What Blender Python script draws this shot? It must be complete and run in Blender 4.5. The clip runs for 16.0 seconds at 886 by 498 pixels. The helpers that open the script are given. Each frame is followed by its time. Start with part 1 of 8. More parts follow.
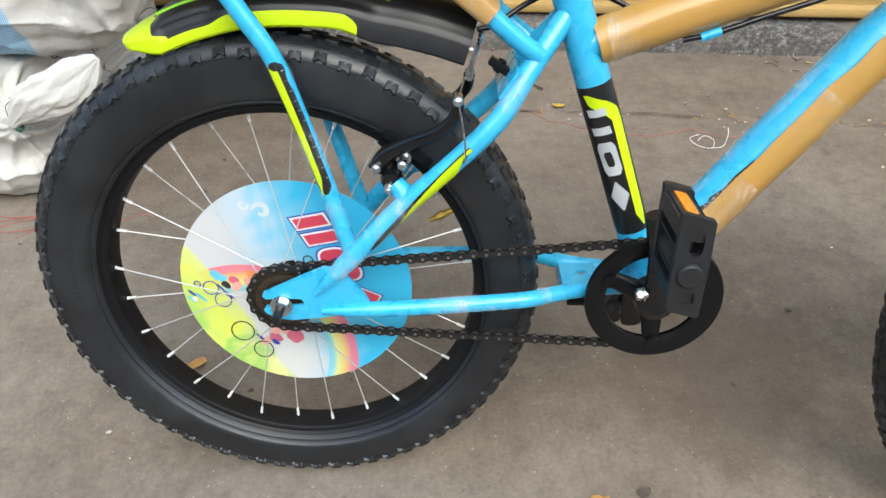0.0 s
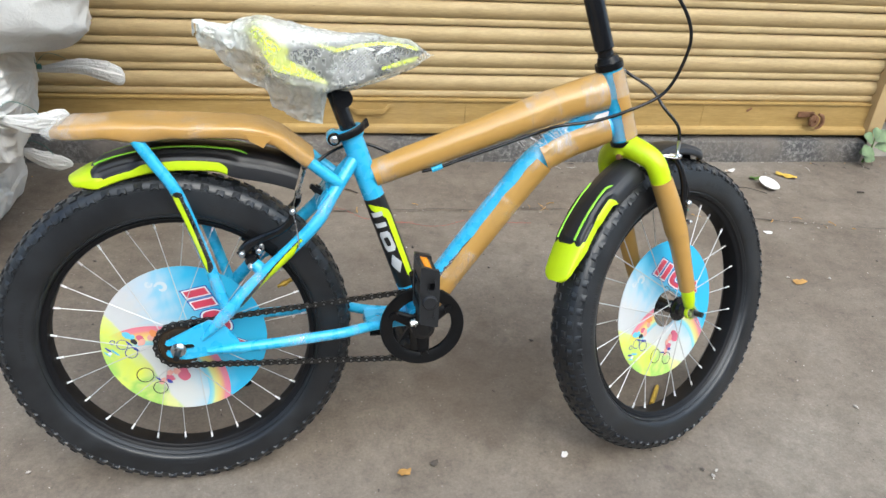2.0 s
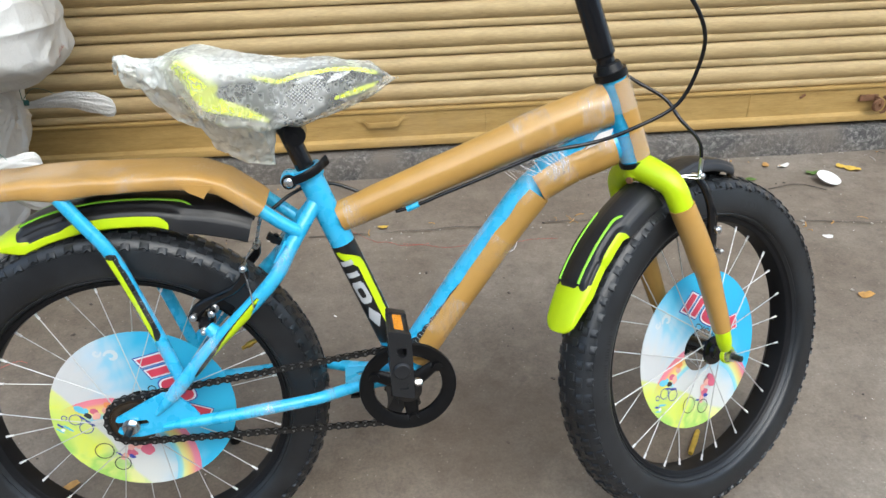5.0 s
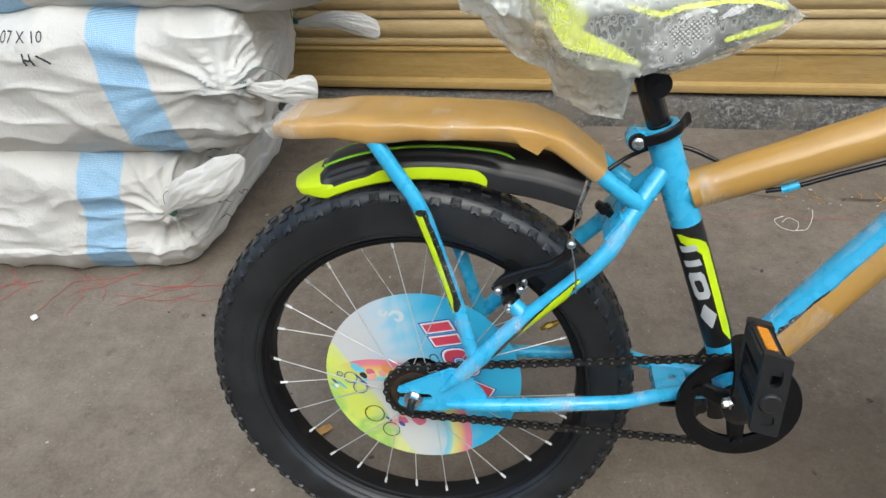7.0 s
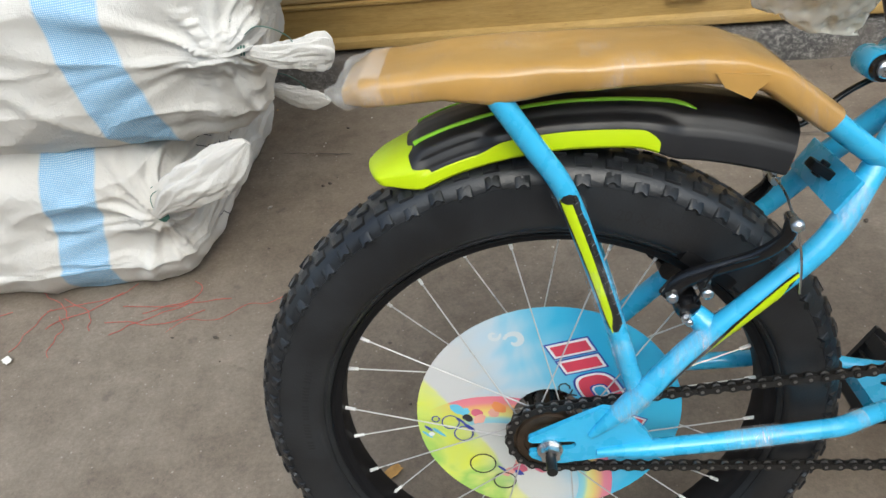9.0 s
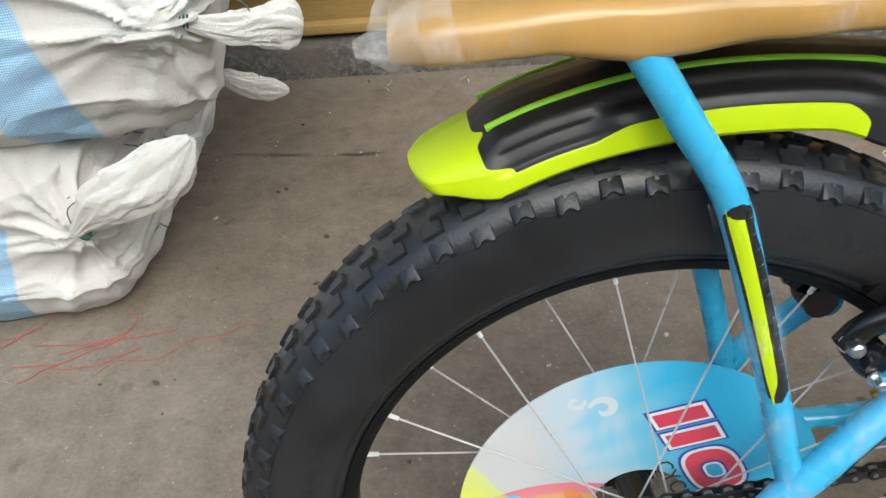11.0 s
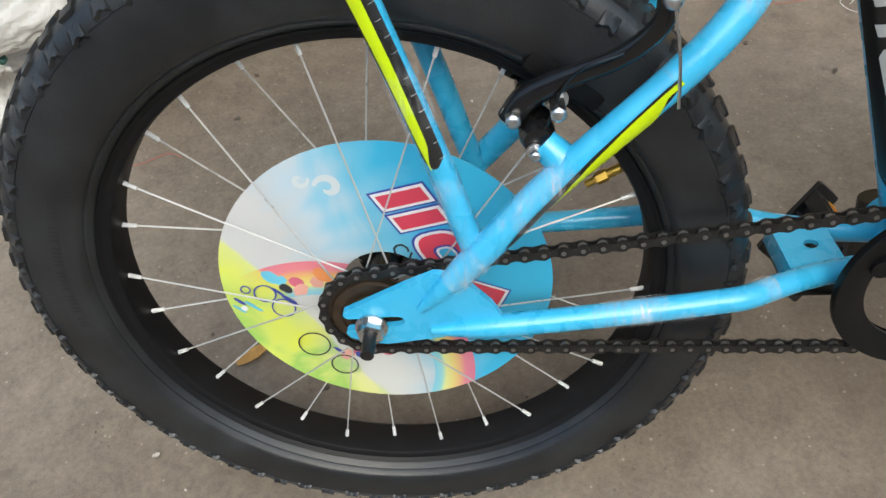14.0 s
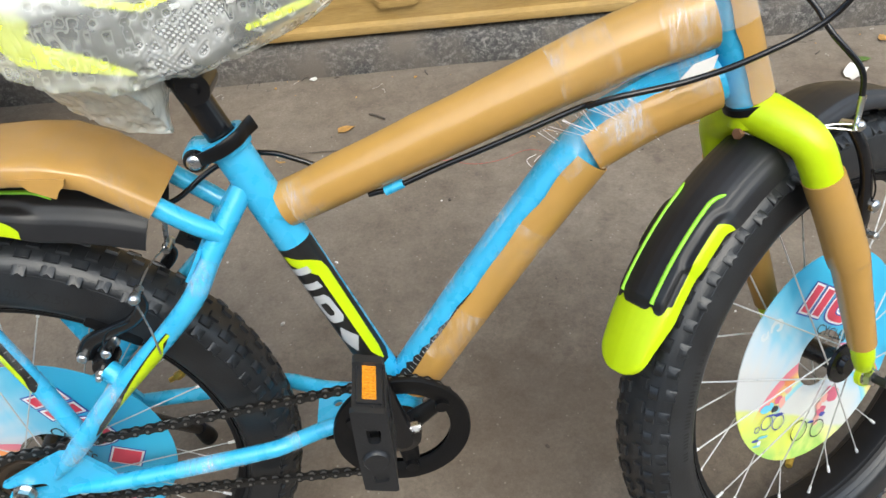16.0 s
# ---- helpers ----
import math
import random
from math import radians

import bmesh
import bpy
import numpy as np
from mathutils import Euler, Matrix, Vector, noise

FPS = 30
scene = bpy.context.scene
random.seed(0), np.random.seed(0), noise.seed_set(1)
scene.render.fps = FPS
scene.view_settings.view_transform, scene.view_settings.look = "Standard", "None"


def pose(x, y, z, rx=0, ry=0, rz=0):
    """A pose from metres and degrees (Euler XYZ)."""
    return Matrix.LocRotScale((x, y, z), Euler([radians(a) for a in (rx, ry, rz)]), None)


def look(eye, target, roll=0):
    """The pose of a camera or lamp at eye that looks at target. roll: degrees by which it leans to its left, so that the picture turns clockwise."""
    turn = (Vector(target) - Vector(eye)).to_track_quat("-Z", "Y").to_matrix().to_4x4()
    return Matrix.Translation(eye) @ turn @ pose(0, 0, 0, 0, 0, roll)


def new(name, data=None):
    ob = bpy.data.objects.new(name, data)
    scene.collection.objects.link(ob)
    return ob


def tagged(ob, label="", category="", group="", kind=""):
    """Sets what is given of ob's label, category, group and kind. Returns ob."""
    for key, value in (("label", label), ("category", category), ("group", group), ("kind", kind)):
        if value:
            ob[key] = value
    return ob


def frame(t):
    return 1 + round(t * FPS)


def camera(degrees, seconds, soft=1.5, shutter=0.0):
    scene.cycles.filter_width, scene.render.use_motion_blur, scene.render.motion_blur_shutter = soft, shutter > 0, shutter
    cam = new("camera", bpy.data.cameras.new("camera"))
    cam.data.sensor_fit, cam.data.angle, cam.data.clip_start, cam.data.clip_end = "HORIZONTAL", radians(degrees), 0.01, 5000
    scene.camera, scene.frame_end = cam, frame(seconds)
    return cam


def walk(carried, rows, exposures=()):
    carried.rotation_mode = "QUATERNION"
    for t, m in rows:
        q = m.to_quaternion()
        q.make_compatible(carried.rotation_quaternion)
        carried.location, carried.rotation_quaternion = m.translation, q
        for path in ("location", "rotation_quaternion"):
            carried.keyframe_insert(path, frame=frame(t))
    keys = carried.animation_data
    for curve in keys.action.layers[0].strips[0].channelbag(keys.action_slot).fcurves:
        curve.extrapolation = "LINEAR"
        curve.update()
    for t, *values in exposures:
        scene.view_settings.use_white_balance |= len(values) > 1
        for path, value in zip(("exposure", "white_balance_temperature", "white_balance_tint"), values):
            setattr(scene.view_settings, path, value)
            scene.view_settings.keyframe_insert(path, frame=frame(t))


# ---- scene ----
cam = camera(62.8, 16.0)
PATH = [
    (0, (0.1803, -0.6068, 0.7820), (0.1556, 0.3360, 0.0401), -1.04),
    (0.5, (0.1775, -0.7693, 0.8286), (0.2078, 0.1982, 0.1194), 3.10),
    (1, (0.1721, -0.8503, 0.8970), (0.2747, 0.1081, 0.1823), 2.96),
    (1.5, (0.1731, -0.9341, 0.9500), (0.3465, 0.0361, 0.2655), 3.45),
    (2, (0.1744, -0.9944, 0.9977), (0.4213, 0.0096, 0.3886), 3.82),
    (2.5, (0.1746, -1.0356, 1.0311), (0.4614, 0.0015, 0.4999), 3.85),
    (3, (0.1816, -1.0563, 1.0442), (0.4849, -0.0054, 0.5506), 3.50),
    (3.2, (0.1853, -1.0509, 1.0435), (0.4718, -0.0044, 0.5308), 2.92),
    (5.3, (0.3360, -0.7898, 0.9749), (0.4471, 0.2143, 0.3273), -2.39),
    (5.5, (0.3414, -0.7576, 0.9700), (0.4044, 0.2397, 0.3055), -2.23),
    (6, (0.2998, -0.7260, 0.9586), (0.2452, 0.2702, 0.2919), -2.66),
    (6.5, (0.2420, -0.6911, 0.9433), (0.0922, 0.2773, 0.2507), -3.97),
    (7, (0.1418, -0.6609, 0.9373), (-0.0063, 0.3050, 0.2408), -4.26),
    (7.5, (0.0664, -0.6229, 0.9179), (-0.0579, 0.3203, 0.1865), -3.05),
    (8, (0.0314, -0.5848, 0.8934), (-0.0860, 0.3329, 0.1292), -4.48),
    (8.5, (0.0086, -0.5424, 0.8704), (-0.1036, 0.3790, 0.1099), -5.23),
    (9, (-0.0301, -0.4557, 0.8324), (-0.1282, 0.4794, 0.0869), -8.05),
    (9.2, (-0.0496, -0.4109, 0.8147), (-0.1604, 0.5214, 0.0672), -9.24),
    (11.3, (-0.1243, -0.2812, 0.7293), (-0.1065, 0.6533, -0.0234), -5.08),
    (11.5, (-0.1057, -0.2788, 0.7392), (-0.0883, 0.6690, 0.0034), -5.22),
    (12, (-0.0626, -0.2754, 0.7252), (-0.0262, 0.6473, -0.0410), -4.57),
    (12.5, (0.0014, -0.2755, 0.6911), (0.0267, 0.5807, -0.1493), -6.09),
    (13, (0.0081, -0.3077, 0.6715), (-0.0561, 0.5126, -0.2019), -7.29),
    (13.5, (0.0294, -0.3282, 0.6484), (-0.0558, 0.4632, -0.2496), -7.31),
    (14, (0.0919, -0.3579, 0.6811), (-0.0042, 0.4482, -0.2027), -8.39),
    (14.5, (0.1576, -0.3821, 0.7564), (0.0958, 0.4142, -0.1393), -6.96),
    (15, (0.2548, -0.4311, 0.8217), (0.2344, 0.4043, -0.0396), -5.24),
    (15.5, (0.3530, -0.4650, 0.8688), (0.3872, 0.4060, 0.0440), -4.51),
    (16, (0.4192, -0.4866, 0.9083), (0.4614, 0.4054, 0.1067), -6.08),
]
walk(cam, [(t, look(eye, target, roll)) for t, eye, target, roll in PATH], [(0, 1.12, 6000, 2), (1.5, 1.12, 5880, 2), (2.5, 0.94, 5800, 2), (3.2, 0.87, 5780, 2), (5.5, 0.95, 5880, 2), (6.2, 0.80, 5940, 2), (7, 0.68, 5980, 2), (9, 0.74, 6110, 2), (11.5, 0.97, 6180, 2), (12.3, 1.13, 6340, 2), (13.5, 0.86, 6350, 2), (14, 0.84, 6240, 2), (14.5, 1.08, 6190, 2), (15, 1.20, 6150, 2), (15.5, 1.12, 6110, 2), (16, 0.98, 6110, 2)])

# ---------------------------------------------------------------- light
SUN_EL, SUN_AZ = radians(50), radians(166)
world = bpy.data.worlds.new("world")
scene.world = world
world.use_nodes = True
wt = world.node_tree
sky = wt.nodes.new("ShaderNodeTexSky")
sky.sky_type = "NISHITA"
sky.sun_disc = False
sky.sun_elevation, sky.sun_rotation = SUN_EL, SUN_AZ
sky.air_density, sky.dust_density, sky.ozone_density = 1.0, 4.0, 1.0
wt.links.new(sky.outputs[0], wt.nodes["Background"].inputs[0])
wt.nodes["Background"].inputs[1].default_value = 0.15
sun = new("sun", bpy.data.lights.new("sun", "SUN"))
sun.data.energy, sun.data.angle, sun.data.color = 1.10, radians(90), (1.0, 0.985, 0.95)
sun.matrix_world = look((0, 0, 0), (-math.sin(SUN_AZ) * math.cos(SUN_EL), -math.cos(SUN_AZ) * math.cos(SUN_EL), -math.sin(SUN_EL)))

# ---------------------------------------------------------------- materials
def mat(name, color, rough=0.5, metal=0.0, spread=0.06, scale=30.0, bump=0.0, bump_scale=200.0, coat=0.0, spec=0.5, dark=None, dark_scale=4.0, dark_amount=0.0):
    """A surface with variation at two scales: fine grain and broad stains."""
    m = bpy.data.materials.new(name)
    m.use_nodes = True
    nt = m.node_tree
    b = nt.nodes["Principled BSDF"]
    tc = nt.nodes.new("ShaderNodeTexCoord")
    n1 = nt.nodes.new("ShaderNodeTexNoise")
    n1.inputs["Scale"].default_value, n1.inputs["Detail"].default_value = scale, 5
    nt.links.new(tc.outputs["Object"], n1.inputs["Vector"])
    hsv = nt.nodes.new("ShaderNodeHueSaturation")
    hsv.inputs["Color"].default_value = (*color, 1)
    mr = nt.nodes.new("ShaderNodeMapRange")
    mr.inputs["From Min"].default_value, mr.inputs["From Max"].default_value = 0.3, 0.7
    mr.inputs["To Min"].default_value, mr.inputs["To Max"].default_value = 1 - spread, 1 + spread
    nt.links.new(n1.outputs[0], mr.inputs["Value"])
    nt.links.new(mr.outputs[0], hsv.inputs["Value"])
    out = hsv.outputs[0]
    if dark:
        n2 = nt.nodes.new("ShaderNodeTexNoise")
        n2.inputs["Scale"].default_value, n2.inputs["Detail"].default_value = dark_scale, 7
        nt.links.new(tc.outputs["Object"], n2.inputs["Vector"])
        r2 = nt.nodes.new("ShaderNodeMapRange")
        r2.inputs["From Min"].default_value, r2.inputs["From Max"].default_value = 0.48, 0.72
        r2.inputs["To Max"].default_value = dark_amount
        nt.links.new(n2.outputs[0], r2.inputs["Value"])
        mx = nt.nodes.new("ShaderNodeMix")
        mx.data_type = "RGBA"
        mx.inputs[7].default_value = (*dark, 1)
        nt.links.new(r2.outputs[0], mx.inputs[0])
        nt.links.new(out, mx.inputs[6])
        out = mx.outputs[2]
    nt.links.new(out, b.inputs["Base Color"])
    rr = nt.nodes.new("ShaderNodeMapRange")
    rr.inputs["To Min"].default_value, rr.inputs["To Max"].default_value = max(rough - 0.08, 0.02), min(rough + 0.08, 1)
    nt.links.new(n1.outputs[0], rr.inputs["Value"])
    nt.links.new(rr.outputs[0], b.inputs["Roughness"])
    b.inputs["Metallic"].default_value = metal
    b.inputs["Coat Weight"].default_value = coat
    b.inputs["Coat Roughness"].default_value = 0.05
    b.inputs["Specular IOR Level"].default_value = spec
    if bump:
        n3 = nt.nodes.new("ShaderNodeTexNoise")
        n3.inputs["Scale"].default_value, n3.inputs["Detail"].default_value = bump_scale, 4
        nt.links.new(tc.outputs["Object"], n3.inputs["Vector"])
        bp = nt.nodes.new("ShaderNodeBump")
        bp.inputs["Strength"].default_value, bp.inputs["Distance"].default_value = bump, 0.003
        nt.links.new(n3.outputs[0], bp.inputs["Height"])
        nt.links.new(bp.outputs[0], b.inputs["Normal"])
    return m


BLUE = mat("blue_paint", (0.052, 0.42, 0.70), 0.28, spread=0.05, scale=60, coat=0.3, dark=(0.12, 0.47, 0.72), dark_scale=30, dark_amount=0.20, bump=0.03, bump_scale=90)
NEON = mat("neon_paint", (0.53, 0.71, 0.0), 0.35, spread=0.05, scale=50)
SADDLEYELLOW = mat("saddle_yellow_vinyl", (0.86, 0.96, 0.0), 0.35, spread=0.04, scale=50)
LIME = mat("lime_piping", (0.30, 0.68, 0.03), 0.45, spread=0.05)
CARD = mat("brown_wrapping", (0.44, 0.250, 0.062), 0.48, spread=0.06, scale=25, coat=0.8, spec=0.2, bump=0.10, bump_scale=30, dark=(0.47, 0.285, 0.095), dark_scale=9, dark_amount=0.5)
PAPERWRAP = mat("crumpled_brown_wrapping", (0.44, 0.250, 0.066), 0.45, spread=0.12, scale=18, coat=0.9, spec=0.2, bump=0.75, bump_scale=19, dark=(0.50, 0.32, 0.12), dark_scale=7, dark_amount=0.6)
RUBBER = mat("tyre_rubber", (0.0110, 0.0120, 0.0138), 0.37, spread=0.25, scale=45, bump=0.12, bump_scale=500, dark=(0.032, 0.0348, 0.0385), dark_scale=11, dark_amount=0.6, spec=0.55)
BLACK = mat("black_plastic", (0.0055, 0.0055, 0.006), 0.33, spread=0.15, scale=80, spec=0.26, bump=0.08, bump_scale=600)
GLOSSBLACK = mat("black_enamel", (0.007, 0.007, 0.008), 0.22, spread=0.1, scale=50)
RIMBLACK = mat("rim_black", (0.006, 0.006, 0.007), 0.45, spread=0.15, scale=70, spec=0.22)
NIPPLE = mat("nipple_plating", (0.82, 0.82, 0.81), 0.30, 0.2, spread=0.04, scale=60)
PEDAL = mat("pedal_plastic", (0.015, 0.0155, 0.017), 0.42, spread=0.1, scale=70, bump=0.1, bump_scale=500)
STEEL = mat("bright_steel", (0.62, 0.62, 0.62), 0.28, 1.0, spread=0.1, scale=90)
SPOKE = mat("spoke_steel", (0.53, 0.53, 0.52), 0.30, 0.30, spread=0.04, scale=60)
CHAIN = mat("chain_steel", (0.030, 0.029, 0.028), 0.38, 0.6, spread=0.3, scale=150)
PIN = mat("chain_pin", (0.22, 0.21, 0.20), 0.40, 0.8, spread=0.2, scale=200)
COG = mat("oiled_sprocket", (0.085, 0.06, 0.04), 0.4, 0.7, spread=0.3, scale=60, dark=(0.03, 0.022, 0.016), dark_scale=30, dark_amount=0.8)
BRASS = mat("brass", (0.62, 0.40, 0.08), 0.3, 1.0, spread=0.1, scale=90)
DECALBLACK = mat("black_decal", (0.012, 0.012, 0.012), 0.3, spread=0.1)
DECALWHITE = mat("silver_decal", (0.46, 0.47, 0.48), 0.35, spread=0.08)
ORANGE = mat("orange_reflector", (0.72, 0.27, 0.01), 0.15, spread=0.25, scale=400, bump=0.4, bump_scale=600, coat=0.8)
RED = mat("red_rubber", (0.62, 0.10, 0.06), 0.5, spread=0.08)
SADDLE = mat("saddle_vinyl", (0.022, 0.024, 0.028), 0.4, spread=0.2, scale=60, bump=0.15, bump_scale=300)


def nodes_of(name):
    m = bpy.data.materials.new(name)
    m.use_nodes = True
    return m, m.node_tree, m.node_tree.nodes["Principled BSDF"]


def tex(nt, kind, vec, **inputs):
    n = nt.nodes.new("ShaderNodeTex" + kind)
    nt.links.new(vec, n.inputs["Vector"])
    for k, v in inputs.items():
        n.inputs[k].default_value = v
    return n


def ramp(nt, value, stops):
    r = nt.nodes.new("ShaderNodeValToRGB")
    while len(r.color_ramp.elements) < len(stops):
        r.color_ramp.elements.new(0.5)
    for e, (p, c) in zip(r.color_ramp.elements, stops):
        e.position, e.color = p, (*c, 1) if len(c) == 3 else c
    nt.links.new(value, r.inputs[0])
    return r.outputs[0]


def calc(nt, op, a, b=None):
    n = nt.nodes.new("ShaderNodeMath")
    n.operation = op
    for i, v in enumerate((a, b)):
        if v is None:
            continue
        if isinstance(v, (int, float)):
            n.inputs[i].default_value = v
        else:
            nt.links.new(v, n.inputs[i])
    return n.outputs[0]


def mixc(nt, fac, a, b, blend="MIX"):
    n = nt.nodes.new("ShaderNodeMix")
    n.data_type, n.blend_type = "RGBA", blend
    for i, v in ((0, fac), (6, a), (7, b)):
        if isinstance(v, (int, float)):
            n.inputs[i].default_value = v
        elif isinstance(v, tuple):
            n.inputs[i].default_value = (*v, 1)
        else:
            nt.links.new(v, n.inputs[i])
    return n.outputs[2]


def bump(nt, b, height, strength, distance):
    n = nt.nodes.new("ShaderNodeBump")
    n.inputs["Strength"].default_value, n.inputs["Distance"].default_value = strength, distance
    nt.links.new(height, n.inputs["Height"])
    nt.links.new(n.outputs[0], b.inputs["Normal"])


def concrete():
    m, nt, b = nodes_of("worn_concrete")
    co = nt.nodes.new("ShaderNodeTexCoord").outputs["Object"]
    broad = tex(nt, "Noise", co, Scale=1.3, Detail=6.0, Roughness=0.6)
    mid = tex(nt, "Noise", co, Scale=9.0, Detail=8.0, Roughness=0.65)
    fine = tex(nt, "Noise", co, Scale=160.0, Detail=4.0)
    base = ramp(nt, broad.outputs[0], [(0.3, (0.128, 0.104, 0.081)), (0.50, (0.172, 0.145, 0.116)), (0.70, (0.215, 0.187, 0.153))])
    col = mixc(nt, 0.50, base, ramp(nt, mid.outputs[0], [(0.30, (0.33, 0.305, 0.28)), (0.50, (0.53, 0.515, 0.50)), (0.70, (0.69, 0.68, 0.67))]), "OVERLAY")
    blot = tex(nt, "Noise", co, Scale=30.0, Detail=6.0, Roughness=0.7)
    col = mixc(nt, 0.32, col, ramp(nt, blot.outputs[0], [(0.34, (0.32, 0.31, 0.30)), (0.50, (0.51, 0.51, 0.51)), (0.66, (0.66, 0.665, 0.67))]), "OVERLAY")
    spots = tex(nt, "Noise", co, Scale=26.0, Detail=3.0)
    col = mixc(nt, calc(nt, "MULTIPLY", ramp(nt, spots.outputs[0], [(0.64, (0, 0, 0)), (0.74, (1, 1, 1))]), 0.55), col, (0.11, 0.09, 0.075))
    grit = tex(nt, "Voronoi", co, Scale=55.0)
    col = mixc(nt, calc(nt, "MULTIPLY", ramp(nt, grit.outputs["Distance"], [(0.06, (1, 1, 1)), (0.10, (0, 0, 0))]), 0.35), col, (0.50, 0.46, 0.41))
    col = mixc(nt, 0.20, col, ramp(nt, fine.outputs[0], [(0.3, (0.24, 0.24, 0.24)), (0.5, (0.50, 0.50, 0.50)), (0.7, (0.78, 0.78, 0.78))]), "OVERLAY")
    sand = tex(nt, "Noise", co, Scale=480.0, Detail=3.0)
    col = mixc(nt, 0.14, col, ramp(nt, sand.outputs[0], [(0.3, (0.22, 0.22, 0.22)), (0.5, (0.50, 0.50, 0.50)), (0.7, (0.80, 0.80, 0.80))]), "OVERLAY")
    # small dark pits, thicker in some places
    pits = tex(nt, "Voronoi", co, Scale=95.0)
    where = ramp(nt, tex(nt, "Noise", co, Scale=7.0, Detail=3.0).outputs[0], [(0.48, (0, 0, 0)), (0.66, (1, 1, 1))])
    pit = calc(nt, "MULTIPLY", ramp(nt, pits.outputs["Distance"], [(0.10, (1, 1, 1)), (0.20, (0, 0, 0))]), where)
    col = mixc(nt, calc(nt, "MULTIPLY", pit, 0.38), col, (0.060, 0.050, 0.042))
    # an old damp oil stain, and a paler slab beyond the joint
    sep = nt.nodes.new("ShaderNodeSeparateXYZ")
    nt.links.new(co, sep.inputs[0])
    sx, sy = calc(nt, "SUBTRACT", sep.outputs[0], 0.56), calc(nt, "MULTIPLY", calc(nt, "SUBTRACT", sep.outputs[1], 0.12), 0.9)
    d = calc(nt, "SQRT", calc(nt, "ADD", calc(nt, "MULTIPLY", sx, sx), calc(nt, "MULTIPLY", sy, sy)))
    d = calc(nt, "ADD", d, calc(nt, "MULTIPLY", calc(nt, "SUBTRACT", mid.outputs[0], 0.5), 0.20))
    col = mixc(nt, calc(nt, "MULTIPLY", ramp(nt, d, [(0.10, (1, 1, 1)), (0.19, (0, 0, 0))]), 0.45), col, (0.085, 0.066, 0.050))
    nt.links.new(col, b.inputs["Base Color"])
    b.inputs["Roughness"].default_value = 0.85
    b.inputs["Specular IOR Level"].default_value = 0.25
    h = calc(nt, "ADD", calc(nt, "MULTIPLY", mid.outputs[0], 1.0), calc(nt, "ADD", calc(nt, "MULTIPLY", fine.outputs[0], 0.22), calc(nt, "SUBTRACT", calc(nt, "MULTIPLY", sand.outputs[0], 0.04), calc(nt, "MULTIPLY", pit, 0.12))))
    bump(nt, b, h, 0.24, 0.005)
    return m


def shutter_paint(name="mustard_shutter_paint", tone=(1.0, 1.0, 1.0)):
    m, nt, b = nodes_of(name)
    co = nt.nodes.new("ShaderNodeTexCoord").outputs["Object"]
    mp = nt.nodes.new("ShaderNodeMapping")
    mp.inputs["Scale"].default_value = (1.0, 1.0, 9.0)
    nt.links.new(co, mp.inputs["Vector"])
    streak = tex(nt, "Noise", mp.outputs[0], Scale=5.0, Detail=7.0, Roughness=0.6)
    fine = tex(nt, "Noise", mp.outputs[0], Scale=45.0, Detail=5.0)
    info = nt.nodes.new("ShaderNodeObjectInfo")
    col = ramp(nt, streak.outputs[0], [(0.3, (0.365, 0.262, 0.125)), (0.55, (0.450, 0.338, 0.170)), (0.8, (0.515, 0.398, 0.220))])
    col = mixc(nt, calc(nt, "MULTIPLY", info.outputs["Random"], 0.12), col, (0.42, 0.29, 0.14))
    col = mixc(nt, 1.0, col, tone, "MULTIPLY")
    rust = tex(nt, "Noise", mp.outputs[0], Scale=11.0, Detail=9.0, Roughness=0.75)
    col = mixc(nt, ramp(nt, rust.outputs[0], [(0.70, (0, 0, 0)), (0.76, (0.8, 0.8, 0.8))]), col, (0.20, 0.085, 0.03))
    # splashes of grime and small chips
    grime = tex(nt, "Noise", co, Scale=3.2, Detail=8.0, Roughness=0.7)
    col = mixc(nt, ramp(nt, grime.outputs[0], [(0.52, (0, 0, 0)), (0.72, (0.42, 0.42, 0.42))]), col, (0.30, 0.215, 0.115))
    chips = tex(nt, "Voronoi", mp.outputs[0], Scale=17.0)
    col = mixc(nt, ramp(nt, chips.outputs["Distance"], [(0.045, (0.7, 0.7, 0.7)), (0.075, (0, 0, 0))]), col, (0.16, 0.09, 0.045))
    col = mixc(nt, 0.2, col, ramp(nt, fine.outputs[0], [(0.3, (0.22, 0.22, 0.22)), (0.7, (0.78, 0.78, 0.78))]), "OVERLAY")
    nt.links.new(col, b.inputs["Base Color"])
    b.inputs["Roughness"].default_value = 0.58
    b.inputs["Specular IOR Level"].default_value = 0.3
    bump(nt, b, fine.outputs[0], 0.12, 0.002)
    return m


